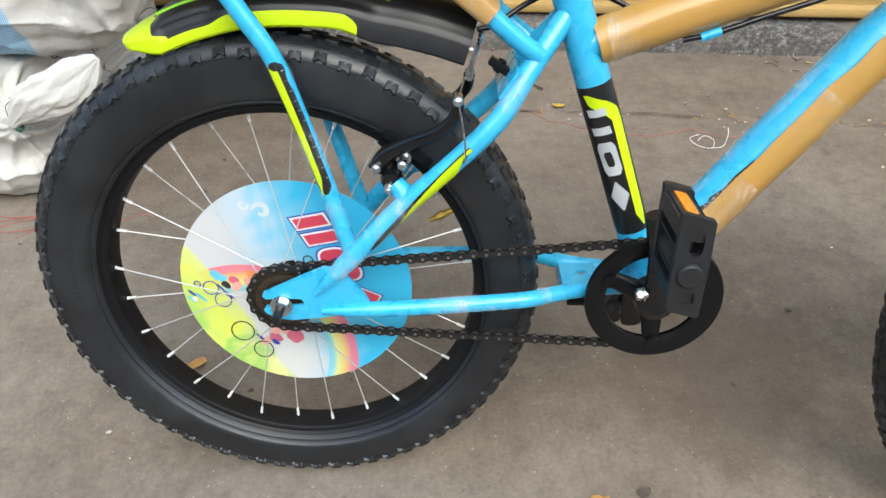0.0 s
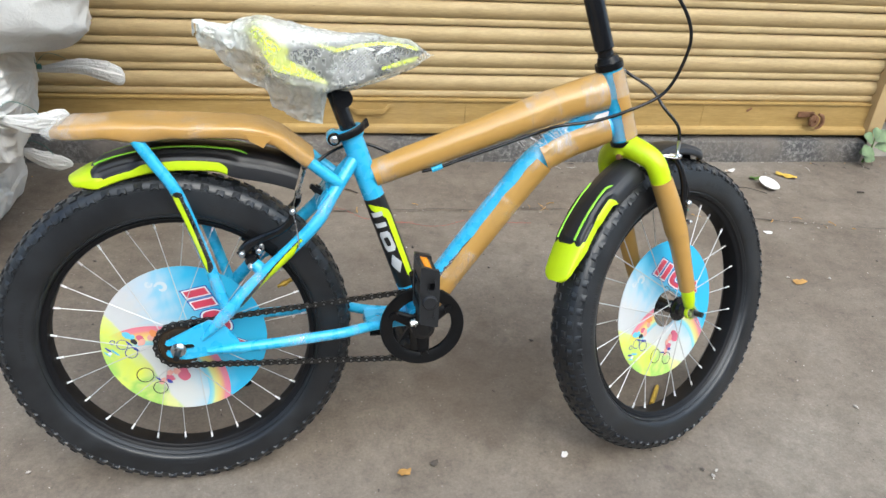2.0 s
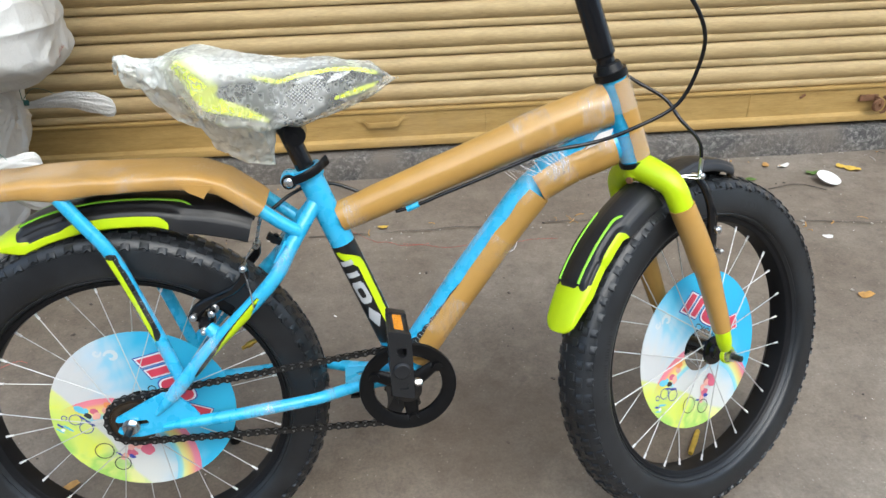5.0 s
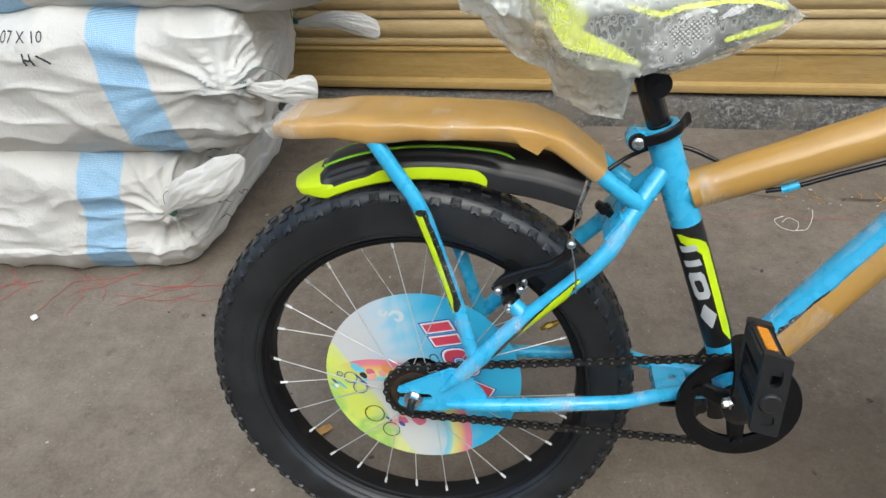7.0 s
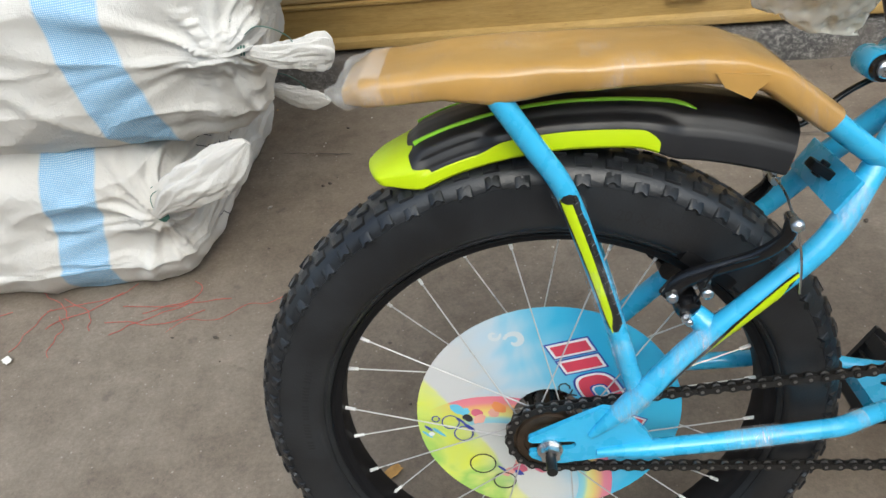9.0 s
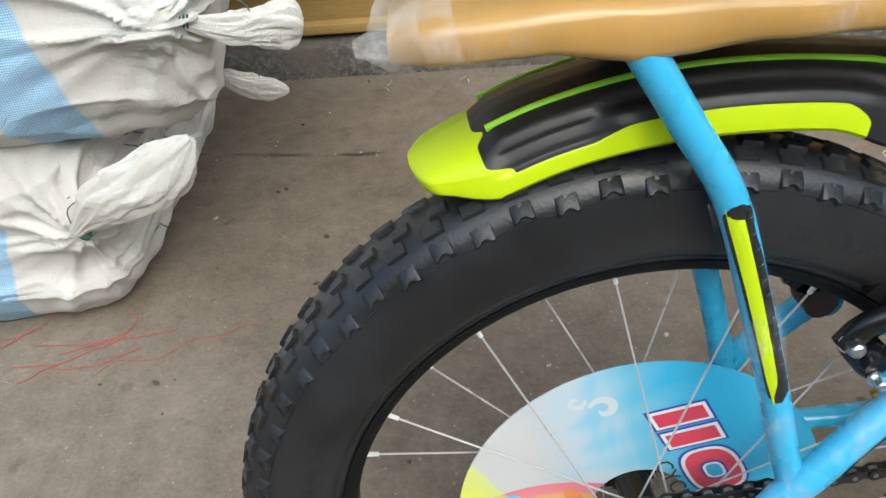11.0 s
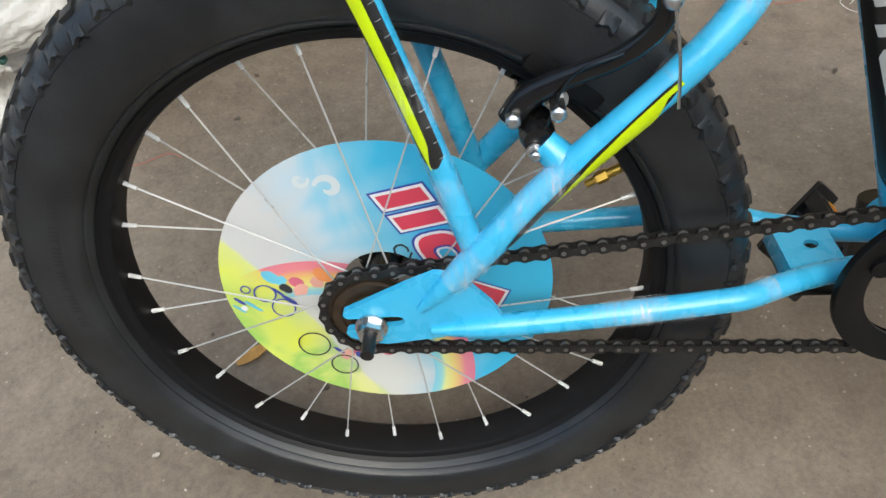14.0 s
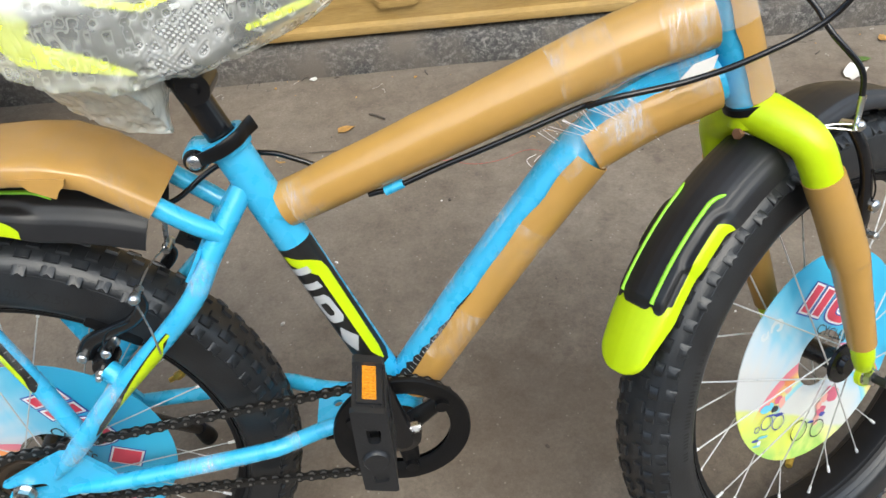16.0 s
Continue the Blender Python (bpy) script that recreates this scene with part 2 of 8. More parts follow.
def sack_cloth():
    """White woven plastic cloth; a blue woven band where the vertices say so."""
    m, nt, b = nodes_of("woven_sack_cloth")
    co = nt.nodes.new("ShaderNodeTexCoord").outputs["Object"]
    at = nt.nodes.new("ShaderNodeAttribute")
    at.attribute_name = "band"
    n1 = tex(nt, "Noise", co, Scale=4.0, Detail=6.0)
    white = ramp(nt, n1.outputs[0], [(0.3, (0.54, 0.52, 0.48)), (0.6, (0.625, 0.61, 0.575)), (0.8, (0.68, 0.67, 0.64))])
    fac = ramp(nt, at.outputs["Fac"], [(0.47, (0, 0, 0)), (0.53, (1, 1, 1))])
    weave = tex(nt, "Wave", co, Scale=112.0, Distortion=0.3)
    weave.bands_direction = "X"
    weave2 = tex(nt, "Wave", co, Scale=112.0, Distortion=0.3)
    weave2.bands_direction = "Z"
    w = calc(nt, "MULTIPLY", weave.outputs["Fac"], weave2.outputs["Fac"])
    blue = mixc(nt, ramp(nt, w, [(0.15, (0, 0, 0)), (0.55, (1, 1, 1))]), (0.22, 0.42, 0.63), (0.52, 0.65, 0.74))
    nt.links.new(mixc(nt, fac, white, blue), b.inputs["Base Color"])
    b.inputs["Roughness"].default_value = 0.5
    b.inputs["Specular IOR Level"].default_value = 0.35
    n2 = tex(nt, "Noise", co, Scale=22.0, Detail=6.0, Roughness=0.6)
    n3 = tex(nt, "Noise", co, Scale=17.0, Detail=4.0, Roughness=0.55, Distortion=0.6)
    crease = calc(nt, "POWER", calc(nt, "SUBTRACT", 1.0, calc(nt, "ABSOLUTE", calc(nt, "SUBTRACT", calc(nt, "MULTIPLY", n3.outputs[0], 2.0), 1.0))), 9.0)
    n4 = tex(nt, "Noise", co, Scale=75.0, Detail=5.0, Roughness=0.65)
    n5 = tex(nt, "Noise", co, Scale=34.0, Detail=5.0, Roughness=0.6, Distortion=1.0)
    crease2 = calc(nt, "POWER", calc(nt, "SUBTRACT", 1.0, calc(nt, "ABSOLUTE", calc(nt, "SUBTRACT", calc(nt, "MULTIPLY", n5.outputs[0], 2.0), 1.0))), 10.0)
    crease = calc(nt, "ADD", calc(nt, "MULTIPLY", crease, 1.6), crease2)
    h = calc(nt, "ADD", calc(nt, "MULTIPLY", crease, 0.12), calc(nt, "ADD", n2.outputs[0], calc(nt, "MULTIPLY", n4.outputs[0], 0.30)))
    bump(nt, b, calc(nt, "ADD", calc(nt, "MULTIPLY", w, 0.06), h), 0.45, 0.008)
    return m


def stone_sill():
    m, nt, b = nodes_of("dark_granite_sill")
    co = nt.nodes.new("ShaderNodeTexCoord").outputs["Object"]
    v = tex(nt, "Noise", co, Scale=85.0, Detail=7.0, Roughness=0.8)
    n = tex(nt, "Noise", co, Scale=7.0, Detail=5.0)
    col = mixc(nt, ramp(nt, n.outputs[0], [(0.4, (0, 0, 0)), (0.7, (1, 1, 1))]), ramp(nt, v.outputs[0], [(0.33, (0.030, 0.029, 0.029)), (0.50, (0.095, 0.090, 0.084)), (0.64, (0.34, 0.32, 0.295))]), (0.17, 0.145, 0.12))
    nt.links.new(col, b.inputs["Base Color"])
    b.inputs["Roughness"].default_value = 0.7
    bump(nt, b, v.outputs[0], 0.9, 0.006)
    return m


def film_plastic(name, alpha_lo, alpha_hi, scale, rough=0.2, strength=0.6, cells=True):
    """Thin clear wrapping: mostly see-through, milky where it folds or lies in layers, glossy, with relief."""
    m, nt, b = nodes_of(name)
    co = nt.nodes.new("ShaderNodeTexCoord").outputs["Object"]
    n = tex(nt, "Noise", co, Scale=24.0, Detail=7.0, Roughness=0.65)
    cell = tex(nt, "Voronoi", co, Scale=scale, Randomness=0.55)
    cell.feature = "F1"
    b.inputs["Base Color"].default_value = (0.92, 0.915, 0.88, 1)
    b.inputs["Roughness"].default_value = rough
    edge = ramp(nt, cell.outputs["Distance"], [(0.0, (0.42, 0.42, 0.42)), (0.36, (0.30, 0.30, 0.30)), (0.46, (1, 1, 1)), (0.54, (0.25, 0.25, 0.25)), (0.75, (0.65, 0.65, 0.65))]) if cells else n.outputs[0]
    a = nt.nodes.new("ShaderNodeMapRange")
    a.inputs["From Min"].default_value, a.inputs["From Max"].default_value = 0.3, 1.3
    a.inputs["To Min"].default_value, a.inputs["To Max"].default_value = alpha_lo, alpha_hi
    nt.links.new(calc(nt, "ADD", calc(nt, "MULTIPLY", edge, 0.6), n.outputs[0]), a.inputs["Value"])
    layers = nt.nodes.new("ShaderNodeAttribute")
    layers.attribute_name = "layers"
    fac = calc(nt, "MINIMUM", calc(nt, "ADD", a.outputs[0], calc(nt, "MULTIPLY", layers.outputs["Fac"], 0.44)), 0.92)
    clear, through_light, mix1, mix2 = (nt.nodes.new("ShaderNode" + k) for k in ("BsdfTransparent", "BsdfTranslucent", "MixShader", "MixShader"))
    through_light.inputs["Color"].default_value = (0.92, 0.915, 0.88, 1)
    mix1.inputs[0].default_value = 0.16
    nt.links.new(b.outputs[0], mix1.inputs[1])
    nt.links.new(through_light.outputs[0], mix1.inputs[2])
    nt.links.new(fac, mix2.inputs[0])
    nt.links.new(clear.outputs[0], mix2.inputs[1])
    nt.links.new(mix1.outputs[0], mix2.inputs[2])
    nt.links.new(mix2.outputs[0], nt.nodes["Material Output"].inputs["Surface"])
    h = calc(nt, "SUBTRACT", n.outputs[0], calc(nt, "MULTIPLY", cell.outputs["Distance"], 1.2 if cells else 0.0))
    bump(nt, b, h, strength, 0.004)
    return m


def bubble_film():
    """Milky wrapping with round air bubbles; the mesh carries where they stand and where it lies in layers."""
    m, nt, b = nodes_of("bubble_wrap")
    co = nt.nodes.new("ShaderNodeTexCoord").outputs["Object"]
    dome, layers = (nt.nodes.new("ShaderNodeAttribute") for k in range(2))
    dome.attribute_name, layers.attribute_name = "dome", "layers"
    cloud = tex(nt, "Noise", co, Scale=38.0, Detail=3.0, Roughness=0.5)
    fine = tex(nt, "Noise", co, Scale=210.0, Detail=2.0)
    b.inputs["Base Color"].default_value = (0.89, 0.89, 0.825, 1)
    b.inputs["Roughness"].default_value = 0.16
    # milky rings and dome tops stand in for the bubbles' washed-out highlights
    rim = ramp(nt, dome.outputs["Fac"], [(0.0, (0.34, 0.34, 0.34)), (0.10, (0.42, 0.42, 0.42)), (0.30, (0.72, 0.72, 0.72)), (0.52, (0.30, 0.30, 0.30)), (0.90, (0.26, 0.26, 0.26)), (1.0, (0.80, 0.80, 0.80))])
    base = calc(nt, "MULTIPLY", calc(nt, "ADD", rim, calc(nt, "MULTIPLY", cloud.outputs[0], 0.45)), 0.53)
    fac = calc(nt, "MINIMUM", calc(nt, "ADD", base, calc(nt, "MULTIPLY", layers.outputs["Fac"], 0.60)), 0.94)
    clear, through_light, mix1, mix2 = (nt.nodes.new("ShaderNode" + k) for k in ("BsdfTransparent", "BsdfTranslucent", "MixShader", "MixShader"))
    through_light.inputs["Color"].default_value = (0.82, 0.82, 0.74, 1)
    mix1.inputs[0].default_value = 0.28
    nt.links.new(b.outputs[0], mix1.inputs[1])
    nt.links.new(through_light.outputs[0], mix1.inputs[2])
    nt.links.new(fac, mix2.inputs[0])
    nt.links.new(clear.outputs[0], mix2.inputs[1])
    nt.links.new(mix1.outputs[0], mix2.inputs[2])
    nt.links.new(mix2.outputs[0], nt.nodes["Material Output"].inputs["Surface"])
    bump(nt, b, calc(nt, "ADD", cloud.outputs[0], calc(nt, "MULTIPLY", fine.outputs[0], 0.35)), 0.35, 0.004)
    return m


def scuffed_film(name, most=0.30, patch_scale=28.0, turn=1.15):
    """Tight clear film with white scuffs and pulled streaks."""
    m, nt, b = nodes_of(name)
    co = nt.nodes.new("ShaderNodeTexCoord").outputs["Object"]
    mp = nt.nodes.new("ShaderNodeMapping")
    mp.inputs["Rotation"].default_value, mp.inputs["Scale"].default_value = (0.0, turn, 0.0), (9.0, 1.0, 1.0)
    nt.links.new(co, mp.inputs["Vector"])
    streak = tex(nt, "Noise", mp.outputs[0], Scale=55.0, Detail=8.0, Roughness=0.75)
    patch = tex(nt, "Noise", co, Scale=patch_scale, Detail=4.0)
    b.inputs["Base Color"].default_value = (0.88, 0.88, 0.87, 1)
    b.inputs["Roughness"].default_value = 0.18
    a = calc(nt, "MULTIPLY", ramp(nt, streak.outputs[0], [(0.48, (0.10, 0.10, 0.10)), (0.68, (1, 1, 1))]), ramp(nt, patch.outputs[0], [(0.48, (0.015, 0.015, 0.015)), (0.70, (most, most, most))]))
    nt.links.new(a, b.inputs["Alpha"])
    bump(nt, b, streak.outputs[0], 0.15, 0.002)
    return m


CONCRETE, PAINT, SACK, SILL = concrete(), shutter_paint(), sack_cloth(), stone_sill()
RAILPAINT = shutter_paint("mustard_rail_paint", (0.86, 0.76, 0.52))
BUBBLE = bubble_film()
SCUFF = scuffed_film("scuffed_clear_film", 0.42)
SCRATCHED = scuffed_film("scratched_clear_tape", 0.85, 34.0, 0.55)
TIGHTFILM = scuffed_film("tight_clear_film", 0.42, 16.0, 0.25)
TAPE = film_plastic("clear_packing_tape", 0.02, 0.15, 60.0, 0.15, 0.4, False)
PLASTER = mat("white_plaster", (0.72, 0.74, 0.76), 0.85, spread=0.08, scale=14, bump=0.6, bump_scale=30, dark=(0.35, 0.33, 0.31), dark_scale=6, dark_amount=0.35)
CEMENT = mat("bare_cement", (0.34, 0.315, 0.275), 0.9, spread=0.2, scale=20, bump=0.7, bump_scale=50, dark=(0.19, 0.17, 0.145), dark_scale=9, dark_amount=0.5)
FRAMEPAINT = mat("mustard_frame_paint", (0.52, 0.375, 0.185), 0.5, spread=0.06, scale=15, bump=0.1, bump_scale=60, dark=(0.33, 0.22, 0.11), dark_scale=5, dark_amount=0.5)
RUST = mat("rusty_iron", (0.20, 0.10, 0.05), 0.75, 0.3, spread=0.3, scale=60, bump=0.5, bump_scale=150)
PAPER = mat("paper_scrap", (0.72, 0.70, 0.66), 0.8, spread=0.08, scale=30)
LEAF = mat("dry_leaf", (0.45, 0.25, 0.07), 0.7, spread=0.3, scale=60)
YELLOWLEAF = mat("yellow_leaf", (0.60, 0.40, 0.06), 0.7, spread=0.3, scale=60)
GREEN = mat("weed_green", (0.09, 0.16, 0.035), 0.55, spread=0.3, scale=40)
WEED = mat("dusty_weed_green", (0.13, 0.185, 0.085), 0.6, spread=0.3, scale=40)
TWINE = mat("green_twine", (0.05, 0.14, 0.11), 0.7, spread=0.25, scale=90)
REDTHREAD = mat("red_thread", (0.45, 0.10, 0.08), 0.8, spread=0.2, scale=90)
INK = mat("marker_ink", (0.05, 0.05, 0.06), 0.6, spread=0.2, scale=60)
REDINK = mat("red_ink", (0.40, 0.10, 0.08), 0.6, spread=0.2, scale=60)
WHITEPLASTIC = mat("white_plastic_string", (0.75, 0.72, 0.70), 0.4, spread=0.05)
GRAVEL = mat("grit", (0.42, 0.38, 0.33), 0.85, spread=0.3, scale=300)
DIRT = mat("crack_dirt", (0.085, 0.07, 0.056), 0.95, spread=0.3, scale=200)
STONEGREY = mat("broken_stone", (0.10, 0.097, 0.09), 0.85, spread=0.3, scale=40, bump=0.5, bump_scale=80)


# ---------------------------------------------------------------- mesh helpers
class Geo:
    """Collects vertices and faces, with a material number for each face."""

    def __init__(self):
        self.v, self.f, self.m = [], [], []

    def add(self, verts, faces, m=0):
        k = len(self.v)
        self.v += [tuple(p) for p in verts]
        self.f += [tuple(i + k for i in f) for f in faces]
        self.m += [m] * len(faces)
        return self

    def moved(self, matrix):
        g = Geo()
        g.v = [tuple(matrix @ Vector(p)) for p in self.v]
        g.f, g.m = list(self.f), list(self.m)
        return g

    def join(self, other, m=None):
        self.add(other.v, other.f)
        self.m[-len(other.f):] = other.m if m is None else [m] * len(other.f)
        return self


def mesh_of(name, g, mats, angle=38.0):
    me = bpy.data.meshes.new(name)
    me.from_pydata(g.v, [], g.f)
    for x in mats if isinstance(mats, (list, tuple)) else [mats]:
        me.materials.append(x)
    me.polygons.foreach_set("material_index", g.m)
    me.polygons.foreach_set("use_smooth", [True] * len(g.f))
    me.update()
    me.set_sharp_from_angle(angle=radians(angle))
    return me


def part(name, g, mats, parent=None, label="", m=None, angle=38.0):
    ob = new(name, g if isinstance(g, bpy.types.Mesh) else mesh_of(name, g, mats, angle))
    if parent:
        ob.parent = parent
    if m is not None:
        ob.matrix_basis = m
    return tagged(ob, label)


def smooth_path(points, steps=6):
    """Catmull-Rom through the points."""
    p = [Vector(q) for q in points]
    if len(p) < 3:
        return p
    p = [2 * p[0] - p[1], *p, 2 * p[-1] - p[-2]]
    out = []
    for a, b, c, d in zip(p, p[1:], p[2:], p[3:]):
        for i in range(steps):
            t = i / steps
            out.append(0.5 * (2 * b + (c - a) * t + (2 * a - 5 * b + 4 * c - d) * t * t + (3 * b - a - 3 * c + d) * t ** 3))
    return out + [p[-2]]


def rings(path, side=(0, -1, 0)):
    """At each point: the point, a vector towards side, and one across."""
    out = []
    for i, p in enumerate(path):
        t = (path[min(i + 1, len(path) - 1)] - path[max(i - 1, 0)]).normalized()
        s = Vector(side)
        if abs(t.dot(s)) > 0.97:
            s = Vector((0, 0, 1))
        e1 = (s - t * s.dot(t)).normalized()
        out.append((p, e1, e1.cross(t)))
    return out


def tube(points, r, n=12, steps=6, cap=True, flat=1.0, side=(0, -1, 0)):
    """A round bar along a smooth path; r: one radius, or one for each given point. flat squeezes it across side."""
    path = smooth_path(points, steps)
    radii = [r] * len(path) if isinstance(r, (int, float)) else np.interp(np.linspace(0, len(r) - 1, len(path)), range(len(r)), r).tolist()
    g, v, f = Geo(), [], []
    for (p, e1, e2), q in zip(rings(path, side), radii):
        for j in range(n):
            a = 2 * math.pi * j / n
            v.append(p + q * (math.cos(a) * e1 * flat + math.sin(a) * e2))
    for i in range(len(path) - 1):
        for j in range(n):
            k = (j + 1) % n
            f.append((i * n + j, i * n + k, i * n + n + k, i * n + n + j))
    if cap:
        f += [tuple(range(n))[::-1], tuple(range(len(v) - n, len(v)))]
    return g.add(v, f)


def shell(points, r, a0, a1, thick=0.0012, n=14, steps=8, wobble=0.0, seed=0):
    """A sheet bent round a bar: from angle a0 to a1, measured from the near side (-y) upwards, in degrees."""
    path = smooth_path(points, steps)
    radii = [r] * len(path) if isinstance(r, (int, float)) else np.interp(np.linspace(0, len(r) - 1, len(path)), range(len(r)), r).tolist()
    v, f = [], []
    angles = [radians(a0 + (a1 - a0) * j / (n - 1)) for j in range(n)]
    m = 2 * n
    for i, ((p, e1, e2), q) in enumerate(zip(rings(path), radii)):
        cut = [radians(wobble * 5 * noise.noise((i * 0.35, seed, k))) for k in (0, 7)]
        for layer, extra in ((angles, thick), (angles[::-1], 0.0)):
            for j, a in enumerate(layer):
                w = (j if extra else n - 1 - j) / (n - 1)
                a2 = a + cut[0] * (1 - w) + cut[1] * w
                d = math.cos(a2) * e1 + math.sin(a2) * e2
                v.append(p + d * (q + extra + wobble * 0.0006 * noise.noise((p.x * 40, a2 * 2.0, seed + p.z * 40))))
    for i in range(len(path) - 1):
        for j in range(m):
            k = (j + 1) % m
            f.append((i * m + j, i * m + k, i * m + m + k, i * m + m + j))
    f += [tuple(range(m))[::-1], tuple(range(len(v) - m, len(v)))]
    return Geo().add(v, f)


def rod(a, b, r, n=10, r2=None):
    return tube([a, b], [r, r if r2 is None else r2], n)


def lathe(profile, n=48, axis="y", closed=False):
    """Turns (radius, along) pairs about an axis through the origin."""
    v, f, k = [], [], len(profile)
    for i in range(n):
        a = 2 * math.pi * i / n
        for r, h in profile:
            c, s = r * math.cos(a), r * math.sin(a)
            v.append((c, h, s) if axis == "y" else (c, s, h) if axis == "z" else (h, c, s))
    for i in range(n):
        o, q = i * k, (i + 1) % n * k
        for j in range(k if closed else k - 1):
            j2 = (j + 1) % k
            f.append((o + j, q + j, q + j2, o + j2))
    return Geo().add(v, f)


def block(size, bevel=0.002, centre=(0, 0, 0)):
    """A box with chamfered edges."""
    bm = bmesh.new()
    bmesh.ops.create_cube(bm, size=1, matrix=Matrix.Translation(centre) @ Matrix.Diagonal((*size, 1)))
    if bevel:
        bmesh.ops.bevel(bm, geom=bm.edges[:], offset=bevel, segments=2, profile=0.7, affect="EDGES")
    g = Geo().add([v.co for v in bm.verts], [[v.index for v in f.verts] for f in bm.faces])
    bm.free()
    return g


def ball(centre, r, n=10, squash=(1, 1, 1)):
    prof = [(max(r * math.sin(math.pi * i / n), 1e-5), -r * math.cos(math.pi * i / n)) for i in range(n + 1)]
    g = lathe(prof, 2 * n, "z")
    g.v = [(centre[0] + x * squash[0], centre[1] + y * squash[1], centre[2] + z * squash[2]) for x, y, z in g.v]
    return g


def plate(outline, y0, y1):
    """A flat plate with an outline of (x, z), between two y."""
    n = len(outline)
    v = [(x, y0, z) for x, z in outline] + [(x, y1, z) for x, z in outline]
    f = [tuple(range(n)), tuple(range(2 * n - 1, n - 1, -1))] + [(i, i + n, (i + 1) % n + n, (i + 1) % n) for i in range(n)]
    return Geo().add(v, f)


def hexnut(a, b, r):
    return tube([a, b], r, 6)


def at(x, y, z):
    return Matrix.Translation((x, y, z))


def text_geo(body, size):
    """Flat letters in x and z, centred, as a mesh."""
    cu = bpy.data.curves.new("letters", "FONT")
    cu.body, cu.size, cu.align_x, cu.align_y = body, size, "CENTER", "CENTER"
    cu.resolution_u = 2
    ob = bpy.data.objects.new("letters", cu)
    me = ob.to_mesh()
    g = Geo().add([(v.co.x, 0.0, v.co.y) for v in me.vertices], [tuple(p.vertices) for p in me.polygons])
    ob.to_mesh_clear()
    bpy.data.objects.remove(ob)
    bpy.data.curves.remove(cu)
    return g


# ---------------------------------------------------------------- the setting
WALL0, WALLS = 1.301, -0.0742      # the shop front: y = WALL0 + WALLS * x
WM = Matrix.Translation((0, WALL0, 0)) @ Matrix.Rotation(math.atan(WALLS), 4, "Z")
# in the shop front's own axes: x along it, y into it, z up

g = Geo()
NX, NY = 90, 70
xs = [-120, -40, -12, -5] + list(np.linspace(-2.4, 3.2, NX)) + [6, 14, 45, 120]
ys = [-120, -40, -12, -4] + list(np.linspace(-1.4, 1.9, NY)) + [6, 14, 45, 120]
v = []
for y in ys:
    for x in xs:
        z = 0.0035 * noise.noise((x * 1.7, y * 1.7, 0)) + 0.0012 * noise.noise((x * 9, y * 9, 3)) if abs(x) < 4 and abs(y) < 2 else 0.0
        v.append((x, y, z - 0.001))
w = len(xs)
g.add(v, [(j * w + i, j * w + i + 1, j * w + w + i + 1, j * w + w + i) for j in range(len(ys) - 1) for i in range(w - 1)])
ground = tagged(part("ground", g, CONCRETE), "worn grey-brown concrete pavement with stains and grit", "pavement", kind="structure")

# sill under the shutter
g = Geo()
prof = [(-0.030, -0.01), (-0.030, 0.066), (-0.026, 0.073), (0.02, 0.080), (0.25, 0.080), (0.25, -0.01)]
xs = list(np.linspace(-2.6, 2.26, 140))
v = []
for x in xs:
    for y, z in prof:
        rough = 0.004 * noise.noise((x * 6, y * 20, z * 30)) + 0.003 * noise.noise((x * 31, y * 9, z * 50))
        v.append((x, y + rough, z + (rough if z > 0 else 0)))
k = len(prof)
g.add(v, [(i * k + j, i * k + j + 1, i * k + k + j + 1, i * k + k + j) for i in range(len(xs) - 1) for j in range(k - 1)])
sill = tagged(part("sill", g, SILL, m=WM), "rough dark stone sill under the shutter", "sill", kind="structure")

# rolling shutter
PITCH, Z0, XL, XR = 0.0780, 0.2085, -2.6, 2.262


def strip(profile, x0, x1, bend=0.0):
    n = len(profile)
    xs = np.linspace(x0, x1, 9)
    v = [(x, y, z) for x in xs for y, z in profile]
    return Geo().add(v, [(i * n + j, i * n + j + 1, i * n + n + j + 1, i * n + n + j) for i in range(len(xs) - 1) for j in range(n - 1)])


shutter = tagged(part("rolling_shutter", strip([(0.05, 0.085), (0.05, 2.75)], XL, XR), PAINT, m=WM), "closed mustard-yellow rolling steel shutter with worn paint", "shutter")
# from the bottom: a flat band, a shallow step, then the broad rolled bulge up to the dark gap
prof = [(0.036, 0.0004), (0.0235, 0.0014), (0.0205, 0.0040), (0.0200, 0.0120), (0.0205, 0.0205), (0.0235, 0.0225), (0.0262, 0.0236)] \
    + [(0.0258 - 0.0125 * math.sin(math.pi * i / 10) ** 0.75, 0.0242 + 0.0510 * i / 10) for i in range(1, 10)] + [(0.0258, 0.0754), (0.036, 0.0764)]
slat_mesh = mesh_of("slat", strip(prof, XL, XR), PAINT, 55)
for i in range(33):
    part("slat", slat_mesh, PAINT, shutter, m=at(0.0, random.uniform(-0.0008, 0.0008), Z0 + i * PITCH))
prof = [(0.04, 0.086), (0.008, 0.087), (-0.004, 0.094), (-0.006, 0.104), (-0.003, 0.113), (0.006, 0.118), (0.012, 0.120), (0.012, 0.198), (0.006, 0.201), (0.006, 0.207), (0.04, 0.2083)]
rail = part("bottom_rail", strip(prof, XL, XR), RAILPAINT, shutter, "flat steel bottom rail with a rolled lip")
